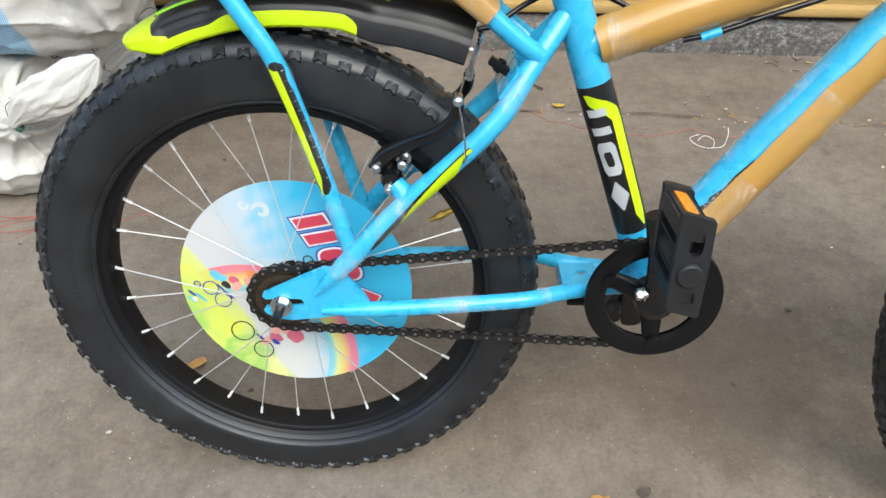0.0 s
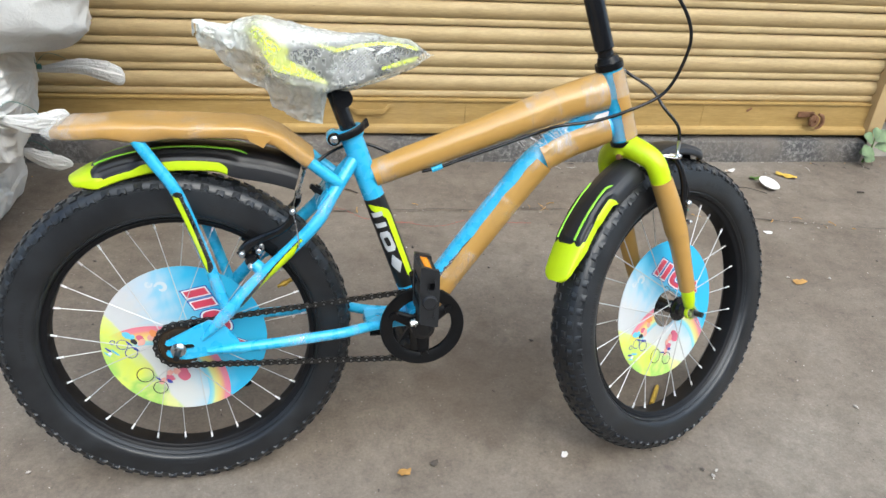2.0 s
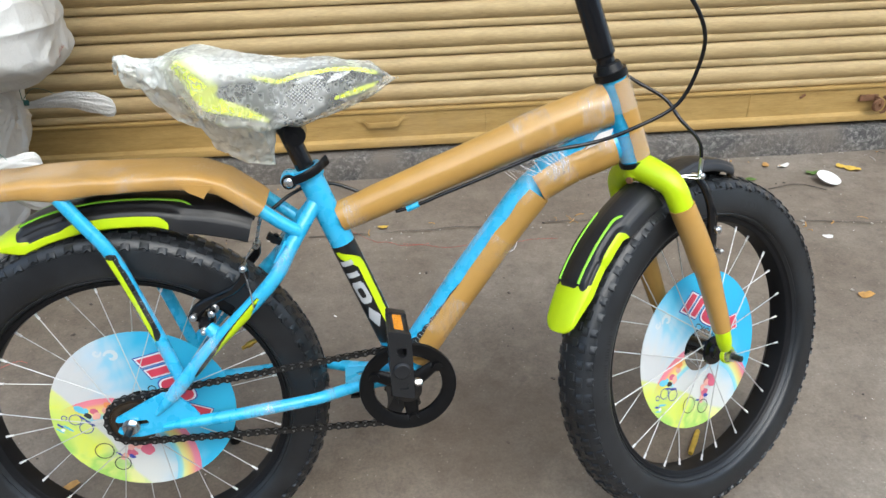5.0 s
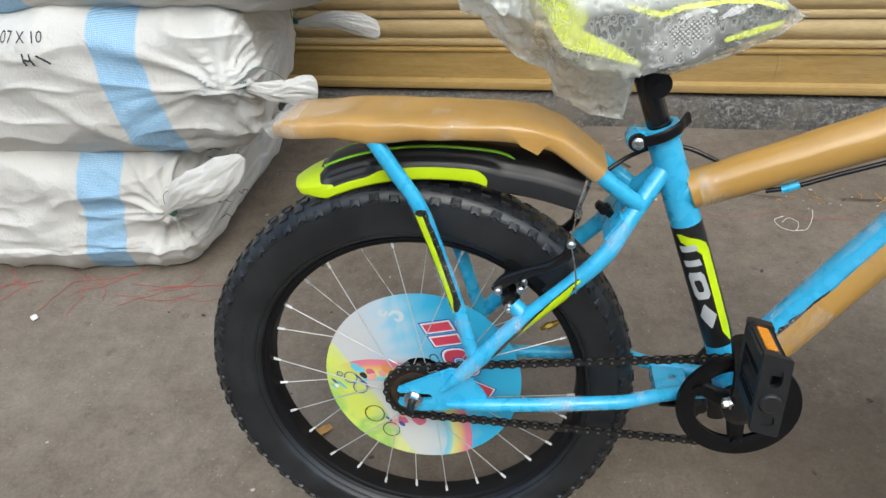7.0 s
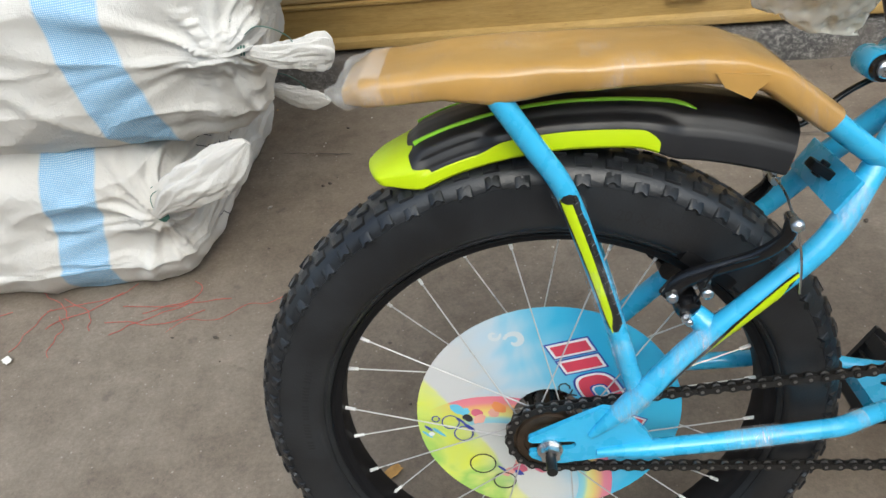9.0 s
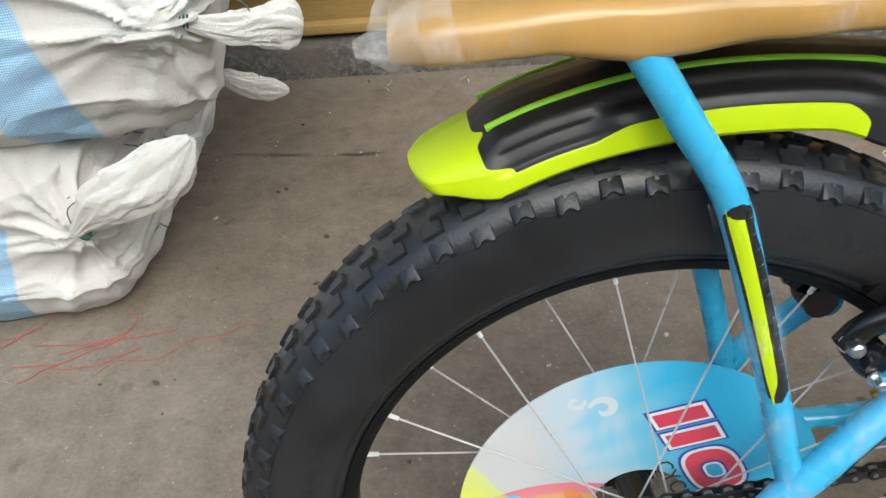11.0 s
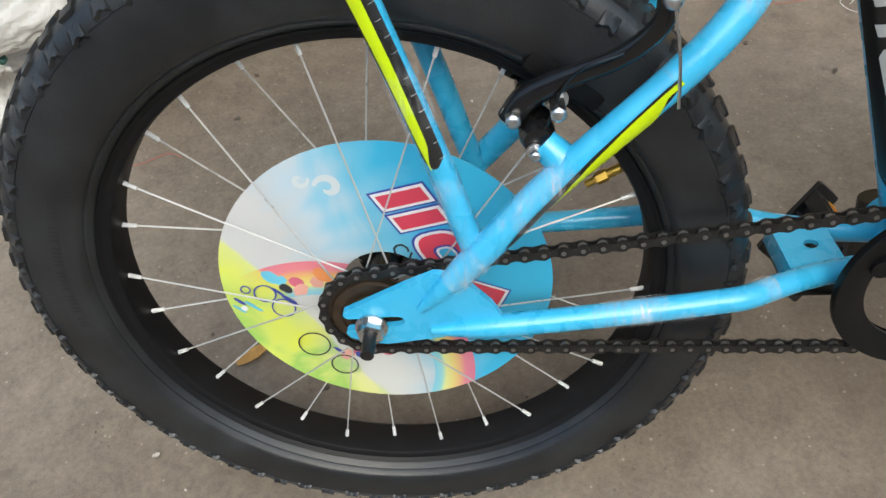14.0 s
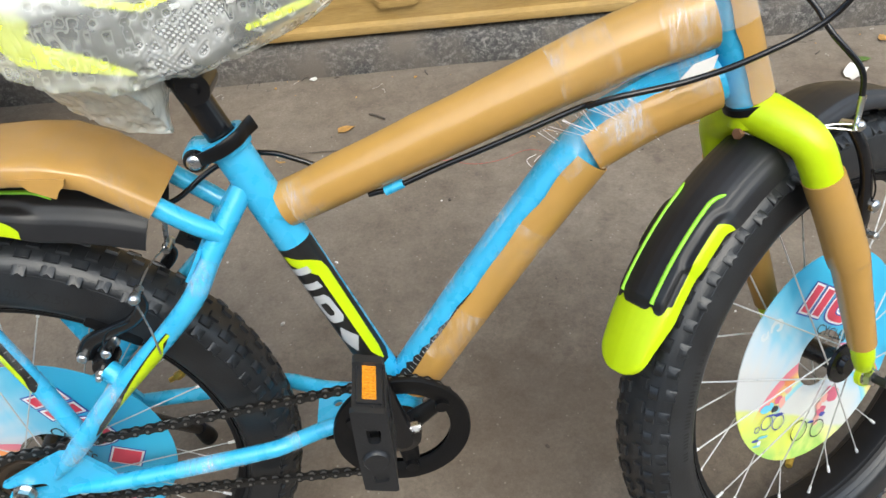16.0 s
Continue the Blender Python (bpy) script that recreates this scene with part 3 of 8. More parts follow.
# pressed pull handle
hx = 0.455
g = Geo()
hv = []
for i in range(25):
    s = i / 24 * 2 - 1
    k = max(0.0, min(1.0, (0.80 - abs(s)) / 0.30))
    k = k * k * (3 - 2 * k)
    top, bot = 0.186 - 0.011 * k + 0.002 * s, 0.172 - 0.013 * k + 0.002 * s
    out = 0.010 - 0.017 * k
    for zz, oo in ((top, out + 0.004), (top, out), ((top + bot) / 2, out - 0.002), (bot, out), (bot, out + 0.004)):
        hv.append((hx + s * 0.082, oo, zz))
g.add(hv, [(i * 5 + j, i * 5 + j + 1, i * 5 + j + 6, i * 5 + j + 5) for i in range(24) for j in range(4)])
part("pull_handle", g, RAILPAINT, shutter, "pressed steel pull handle in the shutter's paint")
for x in (-0.95, 0.775, 1.62):
    part("seam", block((0.004, 0.003, 0.078), 0.0008, (x, 0.0115, 0.159)), RAILPAINT, shutter)
# hasp and padlock
lock = tagged(part("padlock", lathe([(0.0055, -0.006), (0.0190, -0.006), (0.0215, -0.003), (0.0215, 0.004), (0.0190, 0.006), (0.0055, 0.006)], 26, "y", True).moved(pose(0.004, -0.016, 0.000, 0, 0, 16)), RUST, m=WM @ at(2.03, 0.0, 0.150)), "round rusty brown padlock hanging on the shutter's hasp", "padlock")
part("shackle", tube([(0.020, -0.012, 0.024), (0.034, -0.014, 0.016), (0.040, -0.014, -0.004), (0.032, -0.014, -0.022), (0.020, -0.013, -0.028)], [0.005, 0.0075, 0.008, 0.006, 0.004], 10), RUST, lock, "thick curved rusty shackle")
part("hasp", block((0.062, 0.006, 0.020), 0.002, (-0.020, 0.004, 0.018)), RUST, lock)
part("staple", tube([(0.0, 0.01, 0.02), (0.004, -0.016, 0.022), (0.01, -0.018, 0.008), (0.008, 0.01, 0.0)], 0.003, 8), RUST, lock)
bolt = tagged(part("rust_chip", block((0.020, 0.005, 0.007), 0.0015), RUST, m=WM @ pose(1.79, 0.009, 0.182, 0, -35, 0)), "small rusty dent on the shutter's bottom rail", "dent")

# frame, pier and facade
tagged(part("shutter_frame", block((0.055, 0.075, 2.66), 0.004, (2.288, 0.022, 1.42)), FRAMEPAINT, m=WM), "mustard-painted steel guide of the rolling shutter", "frame", kind="structure")
g = Geo()
nz, nxx = 60, 12
v = []
for j in range(nz + 1):
    for i in range(nxx + 1):
        x, z = 2.315 + 0.200 * i / nxx, 0.19 + 2.6 * j / nz
        v.append((x, 0.012 + 0.0015 * noise.noise((x * 8, 1, z * 8)), z + (0.012 * noise.noise((x * 20, 5, 0)) if j == 0 else 0)))
g.add(v, [(j * (nxx + 1) + i, j * (nxx + 1) + i + 1, (j + 1) * (nxx + 1) + i + 1, (j + 1) * (nxx + 1) + i) for j in range(nz) for i in range(nxx)])
tagged(part("wall_painted", g, FRAMEPAINT, m=WM), "mustard-painted pier beside the shutter", "wall", kind="structure")
def lumpy_wall(x0, x1, z0, z1, y0, amp, nx, nz, seed):
    v = []
    for j in range(nz + 1):
        for i in range(nx + 1):
            x, z = x0 + (x1 - x0) * i / nx, z0 + (z1 - z0) * j / nz
            v.append((x, y0 + amp * noise.fractal((x * 9, seed, z * 9), 1.0, 2.0, 4), z))
    for i in range(nx + 1):
        v.append((x0 + (x1 - x0) * i / nx, 0.3, z1))
    f = [(j * (nx + 1) + i, j * (nx + 1) + i + 1, (j + 1) * (nx + 1) + i + 1, (j + 1) * (nx + 1) + i) for j in range(nz + 1) for i in range(nx)]
    return Geo().add(v, f)


tagged(part("wall_cement", lumpy_wall(2.31, 6.0, -0.02, 0.24, 0.022, 0.010, 150, 14, 3), CEMENT, m=WM), "bare broken cement at the foot of the wall", "wall", kind="structure")
g = Geo()
v = []
nx, nz = 90, 80
for j in range(nz + 1):
    for i in range(nx + 1):
        x = 2.478 + 3.5 * (i / nx) ** 1.6
        z0 = 0.145 + 0.05 * noise.noise((x * 7, 2, 0)) + 0.03 * noise.noise((x * 25, 2, 0))
        z = z0 + (2.77 - z0) * (j / nz) ** 1.5
        rough = 0.018 * max(0.0, 1 - (z - z0) / 0.12) * noise.noise((x * 25, 4, z * 25))
        v.append((x, -0.004 + rough + 0.004 * noise.noise((x * 5, 9, z * 5)) + (0.03 if i == 0 else 0), z))
g.add(v, [(j * (nx + 1) + i, j * (nx + 1) + i + 1, (j + 1) * (nx + 1) + i + 1, (j + 1) * (nx + 1) + i) for j in range(nz) for i in range(nx)])
tagged(part("wall_white", g, PLASTER, m=WM), "white limewashed wall, its plaster broken off at the foot", "wall", kind="structure")
# added out of view; its height sets how much sky reaches the pavement
tagged(part("unseen_wall_upper", block((14.0, 0.35, 1.45), 0.01, (0.0, 0.225, 3.495)), PLASTER, m=WM), "unseen plain white upper wall added to bound the sky light", "wall", kind="structure")
tagged(part("wall_side", block((4.2, 0.30, 2.77), 0.01, (-4.72, 0.20, 1.385)), PLASTER, m=WM), "plain white wall beside the shutter", "wall", kind="structure")
# never seen: added behind the shutter to block sky from the rear
tagged(part("unseen_wall_back", block((14.0, 0.2, 4.2), 0.01, (0.0, 0.55, 2.1)), PLASTER, m=WM), "unseen plain wall added behind the shutter to block light", "wall", kind="structure")

tagged(part("iron_stub", Geo().join(block((0.050, 0.016, 0.016), 0.004)).join(block((0.012, 0.022, 0.022), 0.005, (0.026, 0, -0.001))), RUST, m=WM @ pose(2.345, 0.004, 0.150, 0, 8, 0)), "rusty iron stub sticking out of the pier's foot", "stub")

# ---------------------------------------------------------------- the bicycle
# Bicycle axes: x forwards, y to its left (away from the camera), z up its own plane. It leans on its stand.
B = Matrix((
    (0.996977, 0.012387, -0.076699, 0.02048),
    (0.0, 0.987209, 0.15943, -0.04257),
    (0.077693, -0.158948, 0.984225, 0.00838),
    (0, 0, 0, 1)))
bike = new("bicycle")
bike.matrix_basis = B
tagged(bike, "new sky-blue fat-tyred bicycle in brown wrapping on its stand", "bicycle")
HUB = Vector((0.000, 0.0, 0.2565))
AXLE = Vector((-0.001, 0.0, 0.263))
FHUB = Vector((0.8391, 0.0, 0.1842))
BB = Vector((0.381, 0.0, 0.237))
H_TOP, H_BOT = Vector((0.713, 0, 0.624)), Vector((0.743, 0, 0.504))
PIV, AXIS = Vector((0.737, 0, 0.525)), (Vector((0.701, 0, 0.641)) - Vector((0.737, 0, 0.525))).normalized()
STEER = Matrix.Translation(PIV) @ Matrix.Rotation(0.4399, 4, AXIS) @ Matrix.Translation(-PIV)


def disc_art():
    """Printed card: blue sky, cloud, rainbow and green hills."""
    m, nt, b = nodes_of("printed_wheel_card")
    sep = nt.nodes.new("ShaderNodeSeparateXYZ")
    co = nt.nodes.new("ShaderNodeTexCoord").outputs["Object"]
    nt.links.new(co, sep.inputs[0])
    u, v = calc(nt, "DIVIDE", sep.outputs[0], 0.127), calc(nt, "DIVIDE", sep.outputs[2], 0.127)
    cloud = tex(nt, "Noise", co, Scale=11.0, Detail=3.0, Distortion=1.2)
    puff = calc(nt, "SUBTRACT", cloud.outputs[0], 0.5)
    s = calc(nt, "ADD", calc(nt, "MULTIPLY", u, 0.45), calc(nt, "MULTIPLY", v, 0.90))
    s = calc(nt, "ADD", s, calc(nt, "MULTIPLY", puff, 0.75))
    # faint rays fanning out of the cloud
    fan = calc(nt, "ARCTAN2", calc(nt, "ADD", v, 0.7), calc(nt, "ADD", u, 0.9))
    s = calc(nt, "ADD", s, calc(nt, "MULTIPLY", calc(nt, "SINE", calc(nt, "MULTIPLY", fan, 34.0)), 0.035))
    s = calc(nt, "ADD", calc(nt, "MULTIPLY", s, 0.6), 0.49)
    col = ramp(nt, s, [(0.28, (0.56, 0.57, 0.57)), (0.42, (0.47, 0.58, 0.66)), (0.55, (0.20, 0.52, 0.70)), (0.72, (0.055, 0.42, 0.67))])
    # rainbow, pale inside its arch
    du, dv = calc(nt, "SUBTRACT", u, 0.20), calc(nt, "ADD", v, 0.838)
    rad = calc(nt, "SQRT", calc(nt, "ADD", calc(nt, "MULTIPLY", du, du), calc(nt, "MULTIPLY", dv, dv)))
    col = mixc(nt, ramp(nt, rad, [(0.45, (0.75, 0.75, 0.75)), (0.72, (0.15, 0.15, 0.15)), (0.80, (0, 0, 0))]), col, (0.63, 0.64, 0.60))
    bow = ramp(nt, calc(nt, "DIVIDE", calc(nt, "SUBTRACT", rad, 0.685), 0.268), [(0.0, (0.16, 0.55, 0.72)), (0.18, (0.30, 0.62, 0.62)), (0.28, (0.76, 0.74, 0.20)), (0.48, (0.82, 0.60, 0.08)), (0.66, (0.80, 0.34, 0.10)), (0.76, (0.76, 0.16, 0.20)), (1.0, (0.74, 0.12, 0.20))])
    inside = calc(nt, "MULTIPLY", calc(nt, "GREATER_THAN", rad, 0.685), calc(nt, "LESS_THAN", rad, 0.953))
    col = mixc(nt, calc(nt, "MULTIPLY", inside, 0.82), col, bow)
    # hills: bright yellow-green to the left, fading into the glow
    hill = calc(nt, "ADD", v, calc(nt, "MULTIPLY", calc(nt, "SINE", calc(nt, "MULTIPLY", u, 3.0)), 0.03))
    hill = calc(nt, "ADD", hill, calc(nt, "MULTIPLY", u, 0.24))
    green = ramp(nt, calc(nt, "ADD", calc(nt, "MULTIPLY", cloud.outputs[0], 0.9), calc(nt, "MULTIPLY", u, -0.20)), [(0.25, (0.72, 0.74, 0.22)), (0.42, (0.34, 0.58, 0.12)), (0.56, (0.60, 0.70, 0.14)), (0.75, (0.72, 0.74, 0.05))])
    col = mixc(nt, ramp(nt, calc(nt, "ADD", calc(nt, "MULTIPLY", hill, -1.0), calc(nt, "MULTIPLY", puff, 0.10)), [(0.585, (0, 0, 0)), (0.615, (0.72, 0.72, 0.72)), (0.78, (1, 1, 1))]), col, green)
    nt.links.new(col, b.inputs["Base Color"])
    b.inputs["Roughness"].default_value = 0.3
    bump(nt, b, cloud.outputs[0], 0.06, 0.004)
    return m


CARDART = disc_art()
INKRED = mat("print_red", (0.62, 0.06, 0.10), 0.35, spread=0.05)
INKWHITE = mat("print_white", (0.78, 0.78, 0.78), 0.35, spread=0.03)
INKCLOUD = mat("print_cloud", (0.58, 0.63, 0.66), 0.35, spread=0.03)
INKNAVY = mat("print_navy", (0.05, 0.07, 0.35), 0.35, spread=0.05)
INKBLACK = mat("print_black", (0.03, 0.03, 0.035), 0.35, spread=0.05)
INKHAIR = mat("print_rose", (0.58, 0.13, 0.20), 0.35, spread=0.1)
INKORANGE = mat("print_orange", (0.80, 0.30, 0.10), 0.35, spread=0.1)
INKSKIN = mat("print_pink", (0.76, 0.40, 0.33), 0.35, spread=0.1)
INKCYAN = mat("print_cyan", (0.15, 0.50, 0.66), 0.35, spread=0.1)


def flat_ring(cx, cz, r, w, y, n=22):
    v = [(cx + (r + s * w) * math.cos(2 * math.pi * i / n), y, cz + (r + s * w) * math.sin(2 * math.pi * i / n)) for i in range(n) for s in (-0.5, 0.5)]
    return Geo().add(v, [(2 * i, 2 * i + 1, (2 * i + 3) % (2 * n), (2 * i + 2) % (2 * n)) for i in range(n)])


def flat_blob(cx, cz, rx, rz, y, seed, n=16):
    v = [(cx + rx * (1 + 0.35 * noise.noise((math.cos(2 * math.pi * i / n) * 1.5, math.sin(2 * math.pi * i / n) * 1.5, seed))) * math.cos(2 * math.pi * i / n), y,
          cz + rz * (1 + 0.35 * noise.noise((seed, math.cos(2 * math.pi * i / n) * 1.5, math.sin(2 * math.pi * i / n) * 1.5))) * math.sin(2 * math.pi * i / n)) for i in range(n)]
    return Geo().add(v, [tuple(range(n))[::-1]])


def wheel_card(parent, turn, y, sag):
    """The round printed card between the spokes; turn: degrees anticlockwise."""
    R = 0.1280
    prof = [(0.034, -0.0006), (R, -0.0006), (R, 0.0006), (0.034, 0.0006)]
    card = part("wheel_card", lathe(prof, 72, "y", True), CARDART, parent, "round printed card with blue sky, rainbow and green hills", m=pose(0, y, sag, 0, -turn, 0))
    yy = -0.0012
    # lettering as plain slanted shapes: two bars, a ring and a diamond, with white and navy outlines
    tilt = Matrix.Rotation(radians(16.6), 4, "Y")
    lean = 0.30
    for k, (grow, m) in enumerate(((0.0040, INKNAVY), (0.0024, INKWHITE), (0.0, INKRED))):
        shapes = []
        for cx, hw in ((-0.0610, 0.0062), (-0.0395, 0.0062)):
            shapes.append([(cx - hw - grow, -0.016 - grow), (cx + hw + grow, -0.016 - grow), (cx + hw + grow, 0.016 + grow), (cx - hw - grow, 0.016 + grow)])
        shapes.append([(-0.002 + (0.0215 + grow) * math.copysign(abs(math.cos(a)) ** 0.7, math.cos(a)), (0.016 + grow) * math.copysign(abs(math.sin(a)) ** 0.7, math.sin(a))) for a in [2 * math.pi * i / 28 for i in range(28)]])
        w, h = 0.0160 + grow, 0.016 + grow
        shapes.append([(0.047, -h * 1.1), (0.047 + w * 1.1, 0.0), (0.047, h * 1.1), (0.047 - w * 1.1, 0.0)])
        for out in shapes:
            part("print_block", Geo().add([(a + lean * c, yy - 0.0003 * k, c + 0.0590) for a, c in out], [tuple(range(len(out)))]).moved(tilt), m, card)
    for k, (grow, m) in enumerate(((0.0, INKNAVY), (-0.0016, INKWHITE), (-0.0034, CARDART))):
        out = [((0.0100 + grow) * math.copysign(abs(math.cos(a)) ** 0.7, math.cos(a)) - 0.002, (0.0082 + grow) * math.copysign(abs(math.sin(a)) ** 0.7, math.sin(a))) for a in [2 * math.pi * i / 24 for i in range(24)]]
        part("print_block", Geo().add([(a + lean * c, yy - 0.0009 - 0.0001 * k, c + 0.0590) for a, c in out], [tuple(range(24))]).moved(tilt), m, card)
    part("print_word", text_geo("CYCLES", 0.0170).moved(at(-0.001, yy - 0.0006, 0.0305)).moved(tilt), INKBLACK, card, "small black printed word")
    # small riders, as plain coloured blobs, on ring wheels
    blobs = ((-0.072, -0.052, 0.0085, 0.0055, INKCYAN), (-0.064, -0.050, 0.0040, 0.0060, INKCYAN), (-0.057, -0.054, 0.0055, 0.0042, INKBLACK), (-0.054, -0.043, 0.0065, 0.0050, INKHAIR), (-0.047, -0.047, 0.0050, 0.0075, INKSKIN),
             (-0.042, -0.032, 0.0060, 0.0055, INKSKIN), (-0.043, -0.023, 0.0085, 0.0060, INKORANGE), (-0.047, -0.062, 0.0075, 0.0022, INKNAVY), (-0.060, -0.061, 0.0060, 0.0016, INKNAVY),
             (-0.077, -0.090, 0.0060, 0.0016, INKNAVY), (-0.066, -0.087, 0.0090, 0.0020, INKCYAN), (-0.073, -0.097, 0.0070, 0.0015, INKCYAN), (-0.070, -0.0935, 0.0030, 0.0030, INKWHITE),
             (0.022, -0.081, 0.0050, 0.0080, INKSKIN), (0.014, -0.082, 0.0060, 0.0015, INKNAVY), (0.027, -0.069, 0.0075, 0.0070, INKHAIR), (0.020, -0.062, 0.0050, 0.0060, INKSKIN), (0.031, -0.074, 0.0050, 0.0030, INKNAVY), (0.028, -0.052, 0.0070, 0.0065, INKSKIN), (0.041, -0.052, 0.0105, 0.0090, INKHAIR), (0.034, -0.043, 0.0070, 0.0050, INKHAIR))
    for k, (cx, cz, rx, rz, m) in enumerate(blobs):
        part("print_figure", flat_blob(cx, cz, rx, rz, yy - 0.00006 * k, cx * 77), m, card)
    for cx, cz, rr in ((-0.080, -0.0751, 0.0036), (-0.0664, -0.0683, 0.0085), (-0.0471, -0.0710, 0.0092), (-0.0057, -0.0892, 0.0130), (0.0272, -0.092, 0.0112)):
        part("print_ring", flat_ring(cx, cz, rr, 0.0013, yy - 0.0016), INKBLACK if cx > -0.03 else INKNAVY, card)
    # a broad curled wisp of cloud
    for cx, cz, r0, a0, wide in ((-0.086, 0.046, 0.0095, 215, 0.0062), (-0.104, 0.038, 0.0060, 60, 0.0040)):
        v, k = [], 34
        for i in range(k):
            t = i / (k - 1)
            a, r, w = radians(a0 - 330 * t), r0 * (1 - 0.70 * t), wide * math.sin(math.pi * min(1.0, t * 0.9 + 0.10)) ** 0.7
            v += [(cx + (r + s * w) * math.cos(a), yy, cz + (r + s * w) * math.sin(a)) for s in (-0.5, 0.5)]
        v = [p if math.hypot(p[0], p[2]) < 0.1245 else (p[0] * 0.1245 / math.hypot(p[0], p[2]), p[1], p[2] * 0.1245 / math.hypot(p[0], p[2])) for p in v]
        part("print_wisp", Geo().add(v, [(2 * i, 2 * i + 1, 2 * i + 3, 2 * i + 2) for i in range(k - 1)]), INKCLOUD, card)
    return card


def off_round(g, dx, dz):
    """Seats the crown slightly off centre while the bead stays on the rim."""
    out = []
    for x, y, z in g.v:
        k = max(0.0, min(1.0, (math.hypot(x, z) - 0.210) / 0.030))
        out.append((x + dx * k, y, z + dz * k))
    g.v = out
    return g


def tyre_geo():
    half = [(0.2055, 0.0170), (0.2080, 0.0205), (0.2095, 0.0228), (0.2110, 0.0245), (0.2125, 0.0242)]
    for i in range(1, 17):
        a = radians(-42 + 132 * i / 16)
        half.append((0.2320 + (0.0340 if a > 0 else 0.0262) * math.copysign(abs(math.sin(a)) ** 0.70, a), 0.0320 * math.cos(a) ** 0.64 if a < radians(89) else 0.0))
    half = [(r + (0.0011 if i > 11 else 0.0), h + (0.0007 if 11 < i < 18 else 0.0)) for i, (r, h) in enumerate(half)]
    prof = [(r, -h) for r, h in half] + [(r, h) for r, h in half[::-1][1:]]
    g = lathe(prof, 96, "y", True)
    for s in (-1, 1):
        g.join(lathe([(0.2492, s * 0.0300), (0.2498, s * 0.0316), (0.2505, s * 0.0303)], 96))
        g.join(lathe([(0.2205, s * 0.0295), (0.2212, s * 0.0308), (0.2220, s * 0.0300)], 96))
        for i in range(260):
            a = 2 * math.pi * i / 260
            d = 0.0085
            g.add([(r * math.cos(b), s * y, r * math.sin(b)) for r, y, b in ((0.2128, 0.0243, a), (0.2170, 0.0272, a + d * 0.2), (0.2170, 0.0280, a + d), (0.2128, 0.0252, a + d), (0.2128, 0.0243, a + 1.8 * d), (0.2170, 0.0272, a + 1.8 * d))], [(0, 1, 2, 3), (3, 2, 5, 4)])
    return g


def tread_geo():
    """Low rounded knobs: bitten shoulder blocks in two rows, square blocks over the crown."""
    g = Geo()
    N = 70

    def knob(a, ring, length, width, height, bite):
        """ring: degrees round the tyre's section, 90 at the crown; sign: side."""
        side = 1 if ring > 0 else -1
        b = radians(abs(ring))
        rad, tan = Vector((math.cos(a), 0, math.sin(a))), Vector((-math.sin(a), 0, math.cos(a)))
        c = rad * (0.2320 + 0.0340 * math.sin(b) ** 0.70) + Vector((0, side * 0.0320 * max(math.cos(b), 0.0) ** 0.64, 0))
        n = (rad * math.sin(b) * 1.15 + Vector((0, side, 0)) * math.cos(b)).normalized()
        w = n.cross(tan).normalized()
        if w.dot(rad * math.cos(b) - Vector((0, side, 0)) * math.sin(b)) < 0:
            w = -w
        out = [(-0.5, -0.5), (0.5, -0.5), (0.5, 0.5), (-0.5, 0.5)]
        if bite:
            out = [(-0.47, -0.50), (-0.30, -0.50), (-0.17, -0.36), (0.0, -0.30), (0.17, -0.36), (0.30, -0.50), (0.47, -0.50), (0.47, 0.0), (0.46, 0.5), (-0.46, 0.5), (-0.47, 0.0)]
        k = len(out)
        rows = []
        for grow, up in ((1.05, -0.0025), (1.0, height * 0.75), (0.90, height)):
            rows += [c + tan * p * length * grow + w * q * width * grow + n * (up * (0.45 if bite and q > 0.2 and up > 0 else 1.0)) for p, q in out]
        f = [tuple(range(2 * k, 3 * k))]
        for r in (0, 1):
            f += [(r * k + i, r * k + (i + 1) % k, r * k + (i + 1) % k + k, r * k + i + k) for i in range(k)]
        g.add(rows, f)

    for i in range(N):
        a = 2 * math.pi * i / N
        for s in (-1, 1):
            b = a + (0 if s < 0 else math.pi / N)
            row = 31 if i % 2 else 37
            knob(b, s * row, 0.0126, 0.0118, 0.0026, True)
            knob(b, s * (row + 13), 0.0022, 0.0080, 0.0010, False)
            knob(b, s * 62, 0.0126, 0.0085, 0.0030, False)
        knob(a + math.pi / N * 0.5, 82, 0.0112, 0.0085, 0.0036, False)
        knob(a + math.pi / N * 1.5, -82, 0.0112, 0.0085, 0.0036, False)
    return g


TYRE, TREAD = ([mesh_of(name, off_round(make(), *sh), RUBBER, ang) for sh in ((0, 0), (-0.003, 0.0055))] for name, make, ang in (("tyre", tyre_geo, 38), ("tread", tread_geo, 50)))
RIMPROF = [(0.2065, -0.0205), (0.2075, -0.0185), (0.2050, -0.0175), (0.2010, -0.0172), (0.1980, -0.0150), (0.1968, -0.0105), (0.1968, 0.0105), (0.1980, 0.0150), (0.2010, 0.0172), (0.2050, 0.0175), (0.2075, 0.0185), (0.2065, 0.0205), (0.2010, 0.0150), (0.2010, -0.0150)]


def arc_text(body, size, radius, mid_angle, y):
    """Letters laid round a tyre's side, their feet to the hub, slightly proud."""
    g = text_geo(body, size)
    out = []
    for x, _, z in g.v:
        a = mid_angle - x / radius
        out.append(((radius + z) * math.cos(a), y, (radius + z) * math.sin(a)))
    g.v = out
    return g


